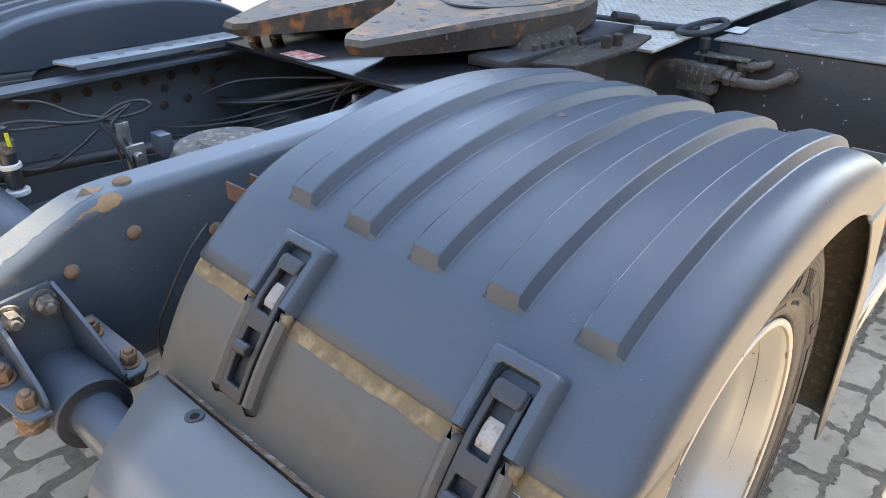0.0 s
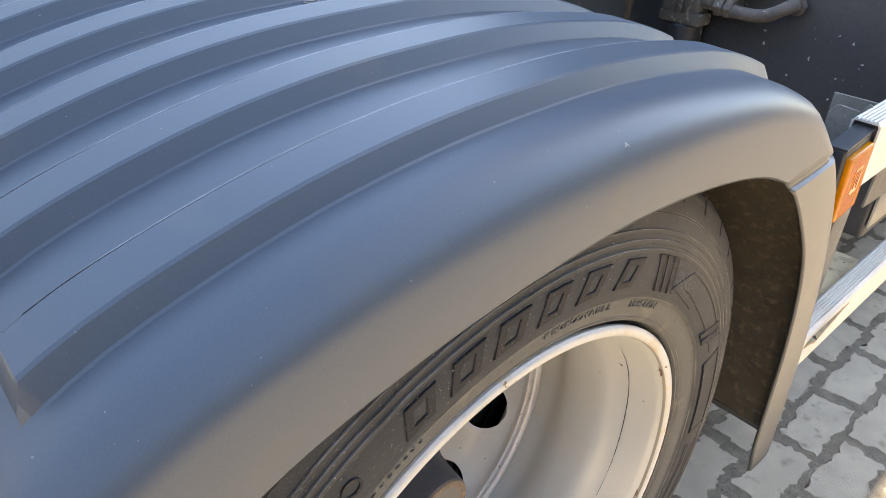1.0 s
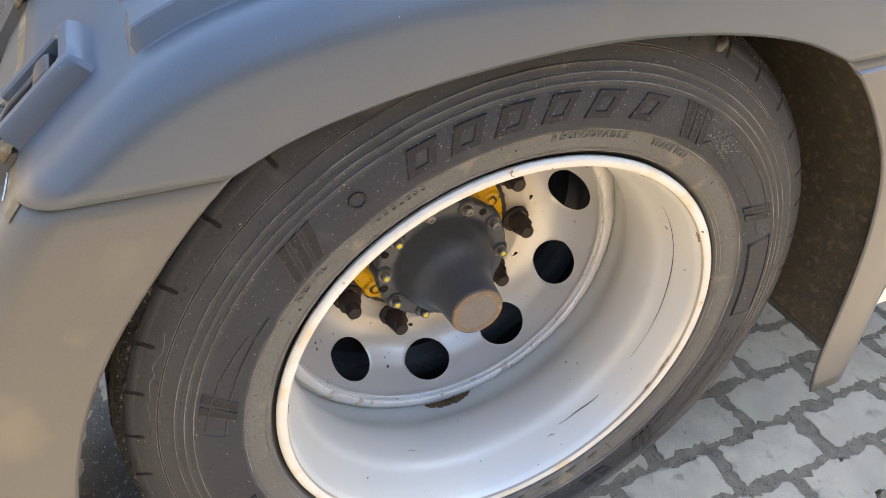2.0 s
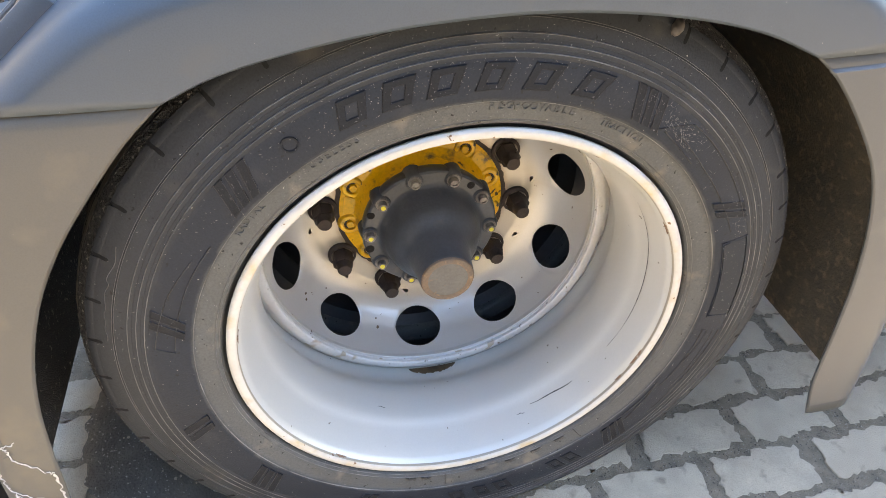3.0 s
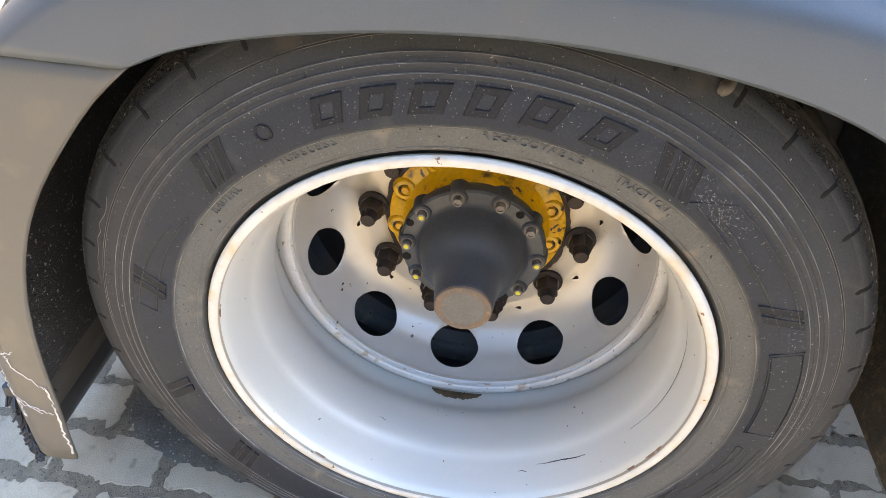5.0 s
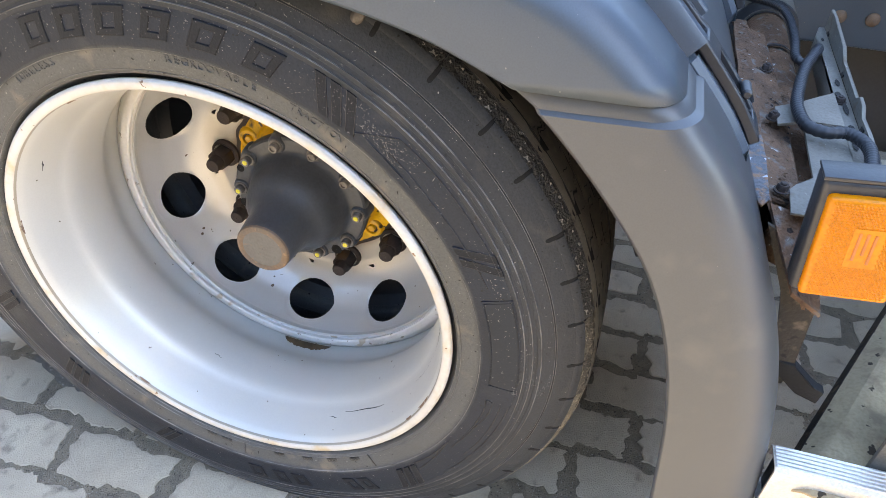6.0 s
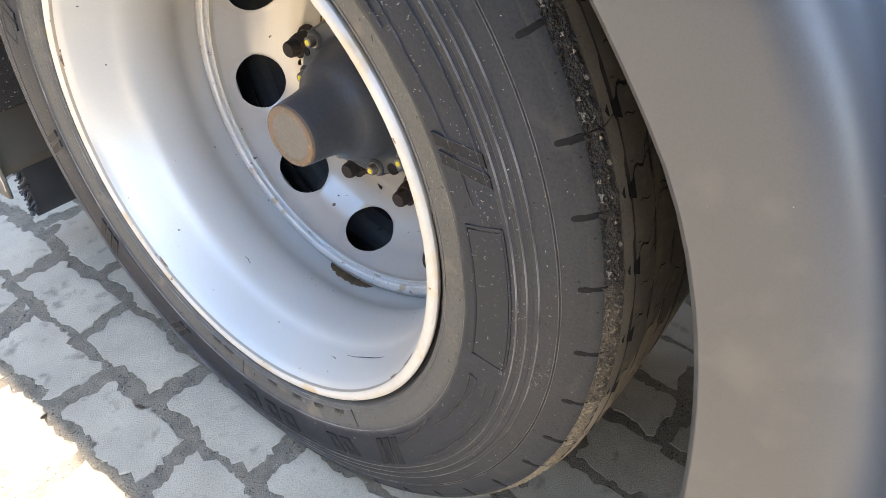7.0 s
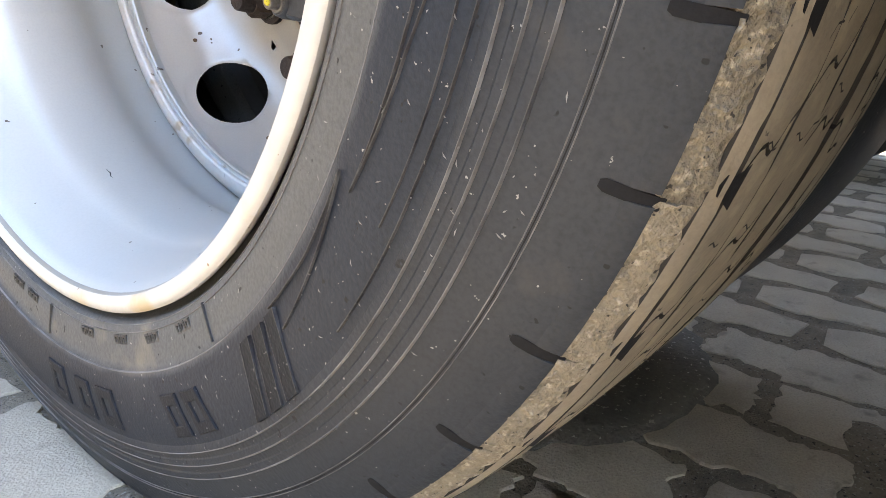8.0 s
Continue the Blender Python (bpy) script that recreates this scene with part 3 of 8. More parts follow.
TREAD_ROWS = [("shoulder_lug", [(-0.0014, 0.4516), (-0.0026, 0.4550), (-0.0044, 0.4585), (-0.0062, 0.4608)], 0.60, 0.010, 0.15, 4, M_TYRE, 0.0, 0.0),
              ("shoulder_step", [(-0.0066, 0.4604), (-0.0105, 0.4638), (-0.0150, 0.4670), (-0.0200, 0.4696)], 0.0, 0.009, 0.1, 24, M_SHOULDER, 0.0, 0.15),
              ("tread_rib", [(-0.0200, 0.4699), (-0.0245, 0.4714), (-0.0300, 0.4728)], 0.0, 0.011, 0.5, 10, M_TREAD, 0.0013, 0.25),
              ("tread_block", [(-0.0330, 0.4732), (-0.047, 0.4744), (-0.0625, 0.4750)], 0.30, 0.011, 2.4, 6, M_TREAD, 0.0016, 1.2),
              ("tread_block", [(-0.0645, 0.4751), (-0.080, 0.4757), (-0.0968, 0.4760)], 0.26, 0.011, 2.8, 6, M_TREAD, 0.0020, 4.6),
              ("tread_block", [(-0.0985, 0.4760), (-0.116, 0.4762), (-0.1340, 0.4762)], 0.26, 0.011, 1.6, 6, M_TREAD, 0.0018, 2.1),
              ("tread_block", [(-0.1470, 0.4762), (-0.165, 0.4762), (-0.1840, 0.4757)], 0.28, 0.011, -2.2, 6, M_TREAD, 0.0018, 2.5),
              ("tread_block", [(-0.1870, 0.4756), (-0.200, 0.4754), (-0.2160, 0.4748)], 0.28, 0.011, -2.6, 6, M_TREAD, 0.0, 5.0),
              ("tread_block", [(-0.2200, 0.4746), (-0.240, 0.4737), (-0.262, 0.4690), (-0.274, 0.4600)], 0.40, 0.010, -0.4, 6, M_TREAD, 0.0, 1.0)]


def arc_text(bm, words, radius, mid, size, x, deep=0.0010, spread=1.0):
    """Raised letters that stand on a circle of that radius, their middle at the angle mid (degrees, up from the truck's front), read from outside."""
    step = size * 0.72 * spread
    total = step * (len(words) - 1)
    for i, ch in enumerate(words):
        if ch == " ":
            continue
        cu = bpy.data.curves.new("letter", "FONT")
        cu.body, cu.size, cu.extrude, cu.align_x, cu.resolution_u = ch, size, deep, "CENTER", 2
        ob = bpy.data.objects.new("letter", cu)
        me = ob.to_mesh()
        a = mid - math.degrees((i * step - total / 2) / radius)
        # letter x runs towards falling angle, letter y outwards, letter z along x
        ca, sa = math.cos(radians(a)), math.sin(radians(a))
        m = Matrix(((0, 0, 1, x), (sa, ca, 0, radius * ca), (-ca, sa, 0, radius * sa), (0, 0, 0, 1)))
        tmp = bmesh.new()
        tmp.from_mesh(me)
        tmp.transform(m)
        me2 = bpy.data.meshes.new("letters")
        tmp.to_mesh(me2)
        tmp.free()
        bm.from_mesh(me2)
        bpy.data.meshes.remove(me2)
        ob.to_mesh_clear()
        bpy.data.objects.remove(ob)
        bpy.data.curves.remove(cu)
    return bm


def arc_patch(bm, r0, r1, a0, a1, x0, x1, high=0.0010, lean=0.0, n=4, foot=0.003):
    """A raised four-sided patch on the sidewall between two radii and two angles; lean: degrees by which the outer edge runs ahead."""
    top, low = [], []
    for f in range(n + 1):
        a = a0 + (a1 - a0) * f / n
        for r, x, l in ((r0, x0, 0), (r1, x1, lean)):
            t = radians(a + l)
            top.append(bm.verts.new((x + high, r * math.cos(t), r * math.sin(t))))
            low.append(bm.verts.new((x - foot, r * math.cos(t), r * math.sin(t))))
    for f in range(n):
        i = 2 * f
        bm.faces.new((top[i], top[i + 1], top[i + 3], top[i + 2]))
        bm.faces.new((top[i], top[i + 2], low[i + 2], low[i]))
        bm.faces.new((top[i + 1], low[i + 1], low[i + 3], top[i + 3]))
    bm.faces.new((top[0], low[0], low[1], top[1]))
    bm.faces.new((top[-2], top[-1], low[-1], low[-2]))
    return bm


def ring_patch(bm, r0, r1, a0, a1, x, high, lean, wr, wa):
    """A raised four-sided ring on the sidewall; wr, wa: the width of its strokes along the radius and in degrees."""
    def loop(q0, q1, b0, b1, up):
        pts = []
        for (ra, aa), (rb, ab) in (((q0, b0), (q0, b1)), ((q0, b1), (q1, b1)), ((q1, b1), (q1, b0)), ((q1, b0), (q0, b0))):
            for k in range(4):
                r, a = ra + (rb - ra) * k / 4, aa + (ab - aa) * k / 4
                t = radians(a + lean * (r - r0) / (r1 - r0))
                pts.append(bm.verts.new((x + up, r * math.cos(t), r * math.sin(t))))
        return pts
    e = 0.0009
    loops = [loop(r0, r1, a0, a1, -0.003), loop(r0, r1, a0, a1, high * 0.5), loop(r0 + e, r1 - e, a0 + 0.12, a1 - 0.12, high), loop(r0 + wr - e, r1 - wr + e, a0 + wa - 0.12, a1 - wa + 0.12, high), loop(r0 + wr, r1 - wr, a0 + wa, a1 - wa, high * 0.5), loop(r0 + wr, r1 - wr, a0 + wa, a1 - wa, -0.003)]
    for u, v in zip(loops, loops[1:]):
        for k in range(16):
            bm.faces.new((u[k], u[(k + 1) % 16], v[(k + 1) % 16], v[k]))
    return bm


DISC = [(-0.199, 0.2635), (-0.206, 0.2622), (-0.218, 0.2585), (-0.250, 0.2440), (-0.276, 0.2250), (-0.290, 0.2070), (-0.298, 0.1880)]
# the rim seen from outside: a flat taper below the flange, the well, and a deep gutter at the disc
BARREL = [(-0.0002, 0.2936), (-0.0030, 0.2922), (-0.0062, 0.2903), (-0.0105, 0.2888), (-0.030, 0.2834), (-0.052, 0.2772), (-0.0585, 0.2752), (-0.0625, 0.2735), (-0.068, 0.2712), (-0.076, 0.2690), (-0.088, 0.2672), (-0.102, 0.2662), (-0.118, 0.2660), (-0.130, 0.2672), (-0.140, 0.2702), (-0.149, 0.2752), (-0.157, 0.2806), (-0.165, 0.2848), (-0.173, 0.2874), (-0.182, 0.2886), (-0.195, 0.2892), (-0.245, 0.2892)]


def barrel_r(x):
    """The rim's radius at x, between the points of its profile."""
    for (xa, ra), (xb, rb) in zip(BARREL, BARREL[1:]):
        if xb <= x <= xa:
            return ra + (rb - ra) * (x - xa) / (xb - xa)
    return BARREL[0][1]


def disc_at(s):
    line = [Vector((x, r, 0)) for x, r in DISC]
    p = lerp_line(line, s)
    return p.x, p.y


def disc_sector(bm, mid):
    """A tenth of the wheel disc with its round hand hole."""
    length = sum(math.dist(a, b) for a, b in zip(DISC, DISC[1:]))
    centre, radius, rc, n = 0.42, 0.0425, 0.244, 40
    rings = []
    for f in (0.0, 0.06, 0.16, 0.4, 0.7, 1.0):
        ring = []
        for k in range(n):
            t = 2 * math.pi * k / n
            c, s = math.cos(t), math.sin(t)
            q = 1 / max(abs(c), abs(s))
            hx, hs = radius * c / rc, radius * s / length
            bx, bs = radians(18) * c * q, (0.58 if s > 0 else 0.42) * s * q
            aa, ss = hx + (bx - hx) * f, centre + hs + (bs - hs) * f
            x, r = disc_at(ss)
            if f == 0.0:
                x -= 0.002
            an = radians(mid) + aa
            ring.append(bm.verts.new((x, r * math.cos(an), r * math.sin(an))))
        rings.append(ring)
    wall = [bm.verts.new(v.co + Vector((-0.008, 0, 0)) + 0.004 * Vector((0, -v.co.y, -v.co.z)).normalized()) for v in rings[0]]
    for a, b in zip([wall] + rings, rings):
        for k in range(n):
            bm.faces.new((a[k], a[(k + 1) % n], b[(k + 1) % n], b[k]))


def rim_bodies(wheel, fine=True):
    bm = bmesh.new()
    revolve(bm, [(-0.012, 0.2975), (-0.004, 0.3052), (-0.0005, 0.3070), (0.0028, 0.3072), (0.0050, 0.3058), (0.0060, 0.3036), (0.0061, 0.3010), (0.0056, 0.2978), (0.0046, 0.2958), (0.0034, 0.2948)], 160)
    part("rim_flange", bm, M_FLANGE, wheel, "chipped white rolled flange", local=True)
    bm = bmesh.new()
    revolve(bm, [(0.0034, 0.2948), (0.0022, 0.2943), (0.0010, 0.2939), (-0.0002, 0.2936)], 160)
    part("bead_seat", bm, M_SEAT, wheel, "yellowed rust-stained edge below the flange", local=True)
    bm = bmesh.new()
    revolve(bm, BARREL, 160)
    barrel = part("rim_barrel", bm, M_RIM, wheel, local=True)
    bm = bmesh.new()
    revolve(bm, [(-0.201, 0.2892), (-0.1965, 0.2850), (-0.1945, 0.2815), (-0.1915, 0.2795), (-0.1895, 0.2750), (-0.1885, 0.2690), (-0.1890, 0.2652), (-0.1908, 0.2636), (-0.1935, 0.2640), (-0.1962, 0.2668), (-0.1985, 0.2666), (-0.199, 0.2635)], 160)
    part("weld_ring", bm, M_WELD, wheel, "chipped ring where the disc meets the rim", local=True)
    bm = bmesh.new()
    revolve(bm, [(-0.1995, 0.2640), (-0.1978, 0.2628), (-0.1975, 0.2612), (-0.1992, 0.2600), (-0.2030, 0.2610), (-0.2070, 0.2608)], 160)
    part("disc_lip", bm, M_RIM, wheel, local=True)
    # rust that bleeds along the flange's inner edge
    rs = random.Random(41)
    for mid, wide in ((-22.0, 7.0), (-31.0, 3.0), (28.0, 5.0), (61.0, 2.0), (118.0, 3.0), (-128.0, 4.0), (171.0, 5.0)):
        bm = bmesh.new()
        rows = []
        for k in range(15):
            f = k / 14
            a = radians(mid + wide * (f - 0.5))
            w = math.sin(math.pi * f) ** 0.7 * (0.4 + 0.6 * rs.random())
            rows.append([bm.verts.new((x, r * math.cos(a), r * math.sin(a))) for x, r in ((-0.0010, 0.2925), (-0.0010 + 0.0050 * w, 0.2925 + 0.0028 * w))])
        for u, v in zip(rows, rows[1:]):
            bm.faces.new((u[0], u[1], v[1], v[0]))
        part("rust_streak", bm, M_RUST, wheel, "rust along the flange's inner edge", local=True)
    # oil run at the barrel's foot
    bm = bmesh.new()
    rs = random.Random(5)
    for a0, a1, x0, x1 in ((-98.5, -81.0, -0.1775, -0.1955),):
        rows = []
        for k in range(31):
            f = k / 30
            a = radians(a0 + (a1 - a0) * f)
            w = (math.sin(math.pi * f) ** 0.5) * (0.75 + 0.25 * rs.random())
            col = []
            for g in (0.0, 0.33, 0.66, 1.0):
                x = x1 + (x0 - x1) * w * g
                r = barrel_r(x) - 0.0010
                col.append(bm.verts.new((x, r * math.cos(a), r * math.sin(a))))
            rows.append(col)
        for a, b in zip(rows, rows[1:]):
            for k in range(3):
                bm.faces.new((a[k], a[k + 1], b[k + 1], b[k]))
    part("oil_stain", bm, M_STAIN, barrel, "dark brown oil stain", local=True)
    # thin dark scratches round the bead seat
    for x0, x1, a0, a1, w in ((-0.040, -0.0455, 37.0, -27.0, 0.0008), (-0.0425, -0.0465, -44.5, -61.0, 0.0011), (-0.038, -0.040, -64.0, -67.0, 0.0006), (-0.030, -0.032, 150.0, 154.0, 0.0014), (-0.088, -0.090, -112.0, -115.0, 0.0007)):
        bm = bmesh.new()
        rows = []
        for k in range(41):
            f = k / 40
            a, x = radians(a0 + (a1 - a0) * f), x0 + (x1 - x0) * f + 0.0006 * math.sin(f * 9)
            r = barrel_r(x) - 0.0006
            h = w * (0.35 + 0.65 * math.sin(math.pi * min(1.0, f * 1.15))) * (0.7 + 0.5 * rs.random())
            rows.append([bm.verts.new((x + q * h, r * math.cos(a), r * math.sin(a))) for q in (-1, 1)])
        for a, b in zip(rows, rows[1:]):
            bm.faces.new((a[0], a[1], b[1], b[0]))
        part("scratch", bm, M_DARK, barrel, "thin dark scratch", local=True)
    bm = bmesh.new()
    for k in range(10):
        disc_sector(bm, HOLE_TURN + 36 * k)
    bmesh.ops.remove_doubles(bm, verts=bm.verts[:], dist=0.0004)
    revolve(bm, [(-0.298, 0.1880), (-0.3005, 0.1825), (-0.302, 0.176), (-0.302, 0.112)], 160)
    bmesh.ops.remove_doubles(bm, verts=bm.verts[:], dist=0.0002)
    part("wheel_disc", bm, M_DISC, wheel, "white disc with ten round hand holes", local=True, angle=40)


def hub_parts(wheel):
    bm = bmesh.new()
    revolve(bm, [(-0.302, 0.1375), (-0.3002, 0.1372), (-0.2988, 0.1345), (-0.2976, 0.126), (-0.2960, 0.116), (-0.290, 0.109), (-0.276, 0.104), (-0.250, 0.101)], 72)
    hub = part("hub_flange", bm, M_YELLOW, wheel, "yellow painted hub flange with chipped paint", local=True)
    rs = random.Random(8)
    bm = bmesh.new()
    ring = []
    for k in range(120):
        a = radians(3 * k)
        r = 0.1435 + 0.007 * max(0.0, noise.noise((math.cos(a) * 4, math.sin(a) * 4, 3.0))) + 0.0025 * rs.random()
        ring.append((bm.verts.new((-0.3008, 0.135 * math.cos(a), 0.135 * math.sin(a))), bm.verts.new((-0.3012, r * math.cos(a), r * math.sin(a)))))
    for k in range(120):
        a, b = ring[k], ring[(k + 1) % 120]
        bm.faces.new((a[0], a[1], b[1], b[0]))
    part("rust_ring", bm, M_NUT, wheel, "dark rusty gap round the hub", local=True)
    for turn, s0, s1, wide in ((-93.2 - 18, 0.42, 0.47, 0.006), (-93.2 - 19.2, 0.55, 0.575, 0.004), (-93.2 - 54, 0.38, 0.42, 0.005), (-93.2 - 55.4, 0.44, 0.48, 0.004), (-93.2 - 53, 0.52, 0.535, 0.003), (-93.2 + 16, 0.62, 0.635, 0.003), (-93.2 + 52, 0.5, 0.515, 0.003)):
        bm = bmesh.new()
        pts = []
        for k in range(9):
            t = 2 * math.pi * k / 9
            sh, q = (s0 + s1) / 2 + (s1 - s0) / 2 * math.sin(t), 0.6 + 0.6 * rs.random()
            x, r = disc_at(sh)
            a = radians(turn) + wide / 2 * math.cos(t) * q / r
            pts.append(bm.verts.new((x + 0.0008, r * math.cos(a), r * math.sin(a))))
        bm.faces.new(pts)
        part("paint_chip", bm, M_STAIN, wheel, "small dark chip in the paint", local=True)
    lobe = bmesh.new()
    revolve(lobe, [(-0.004, 0.0215), (0.001, 0.0205), (0.0065, 0.0185), (0.0088, 0.0160), (0.0090, 0.0110), (0.002, 0.0100)], 20)
    lobe = finish(lobe, "lobe", M_YELLOW)
    bolt = bmesh.new()
    hexnut(bolt, (-0.001, 0, 0), (1, 0, 0), 0.0070, 0.0065)
    bolt = finish(bolt, "bolt", M_YELLOW)
    well = bmesh.new()
    revolve(well, [(0.0006, 0.0112), (0.0006, 0.0004)], 20)
    well = finish(well, "bolt_well", M_NUT)
    # cast humps of the flange between the bolt bosses
    for a0, a1 in ((-3.0, 13.0), (30.0, 47.0), (65.0, 82.0), (98.0, 115.0), (132.0, 148.0), (166.0, 181.0)):
        bm = bmesh.new()
        arc_patch(bm, 0.112, 0.133, a0, a1, -0.2915, -0.2965, 0.0, 0.0, 12, 0.006)
        bmesh.ops.bevel(bm, geom=bm.edges[:], offset=0.002, segments=2, affect="EDGES")
        part("cast_hump", bm, M_YELLOW, hub)
    for a, r in ((-10.5, 0.118), (21.0, 0.118), (56.5, 0.122), (90.0, 0.122), (123.0, 0.122), (157.0, 0.123), (190.5, 0.123), (222.0, 0.122), (254.0, 0.122), (286.0, 0.122), (318.0, 0.122)):
        a = radians(a)
        for name, me in (("lobe", lobe), ("bolt_well", well), ("bolt", bolt)):
            ob = new(name, me)
            ob.parent = hub
            ob.location = (-0.3020 if name == "lobe" else -0.2975, r * math.cos(a), r * math.sin(a))
    bm = bmesh.new()
    revolve(bm, [(-0.262, 0.100), (-0.252, 0.1065), (-0.245, 0.1085), (-0.237, 0.1090), (-0.2312, 0.1075), (-0.2288, 0.1045), (-0.2290, 0.089), (-0.2278, 0.0845), (-0.2245, 0.0805), (-0.212, 0.0760), (-0.195, 0.0715), (-0.184, 0.0665), (-0.176, 0.0590), (-0.168, 0.0515), (-0.157, 0.0465), (-0.140, 0.0435), (-0.115, 0.0410), (-0.108, 0.0398), (-0.1052, 0.0380), (-0.1046, 0.0350), (-0.1052, 0.0330), (-0.1056, 0.0300), (-0.1056, 0.0005)], 80)
    cap = part("hub_cap", bm, M_HUB, wheel, "dark grey tapered hub cap", local=True)
    bm = bmesh.new()
    revolve(bm, [(-0.1078, 0.0400), (-0.1048, 0.0384), (-0.1040, 0.0360), (-0.1041, 0.0330), (-0.1048, 0.0298)], 48)
    part("cap_edge", bm, M_CAPRING, cap, "rusty worn edge", local=True)
    bm = bmesh.new()
    revolve(bm, [(-0.1050, 0.0300), (-0.1051, 0.0270), (-0.1051, 0.0005)], 48)
    part("cap_face", bm, M_CAPFACE, cap, "dull grey worn end face", local=True)
    screw = bmesh.new()
    revolve(screw, [(-0.006, 0.0105), (0.001, 0.0105), (0.002, 0.0098), (0.002, 0.0074), (0.010, 0.0072), (0.0115, 0.0062), (0.0115, 0.0040), (0.0095, 0.0036), (0.0095, 0.0002)], 16)
    screw = finish(screw, "screw", M_SCREW)
    tip = bmesh.new()
    revolve(tip, [(0.0108, 0.0042), (0.0122, 0.0036), (0.0124, 0.0003)], 10)
    tip = finish(tip, "paint_mark", M_YTIP)
    boss = bmesh.new()
    revolve(boss, [(-0.022, 0.0165), (-0.004, 0.0150), (0.0015, 0.0132), (0.0030, 0.0115), (0.0030, 0.0004)], 18)
    boss = finish(boss, "screw_boss", M_HUB)
    for k in range(10):
        a = radians(-2 + 36 * k)
        seat = new("screw_boss", boss)
        seat.parent, seat.location = cap, (-0.2290, 0.0970 * math.cos(a), 0.0970 * math.sin(a))
        ob = new("screw", screw)
        ob.parent, ob.location = cap, (-0.2262, 0.0970 * math.cos(a), 0.0970 * math.sin(a))
        if k not in (1, 2, 3):
            mk = new("paint_mark", tip)
            mk.parent, mk.location = cap, (-0.2262, 0.0970 * math.cos(a), 0.0970 * math.sin(a))
    # threaded holes and hollows between the bosses: black discs, shade of depth painted
    for a, r, x, size in ((51.0, 0.0985, -0.2281, 0.0062), (-57.0, 0.1010, -0.2281, 0.0085), (158.0, 0.1015, -0.2281, 0.0060), (-165.0, 0.1010, -0.2281, 0.0070)):
        bm = bmesh.new()
        a = radians(a)
        revolve(bm, [(-0.004, size * 1.05), (0.0, size), (0.0, 0.0004)], 18, centre=(x, r * math.cos(a), r * math.sin(a)))
        part("bolt_hole", bm, M_HOLESHADE, cap, "empty bolt hole, its dark depth painted black", local=True)
    nut = bmesh.new()
    revolve(nut, [(-0.304, 0.0), (-0.304, 0.0245), (-0.297, 0.0240), (-0.294, 0.0190)], 20)
    hexnut(nut, (-0.295, 0, 0), (1, 0, 0), 0.0185, 0.024)
    revolve(nut, [(-0.273, 0.0140), (-0.266, 0.0125), (-0.258, 0.0118), (-0.2555, 0.0105), (-0.255, 0.0005)], 16)
    nut = finish(nut, "wheel_nut", M_NUT, 28)
    for k in range(10):
        a = radians(HOLE_TURN + 18 + 36 * k)
        ob = new("wheel_nut", nut)
        ob.parent = wheel
        ob.matrix_basis = Matrix.Translation((0, 0.1640 * math.cos(a), 0.1640 * math.sin(a))) @ Matrix.Rotation(k * 0.7, 4, "X")


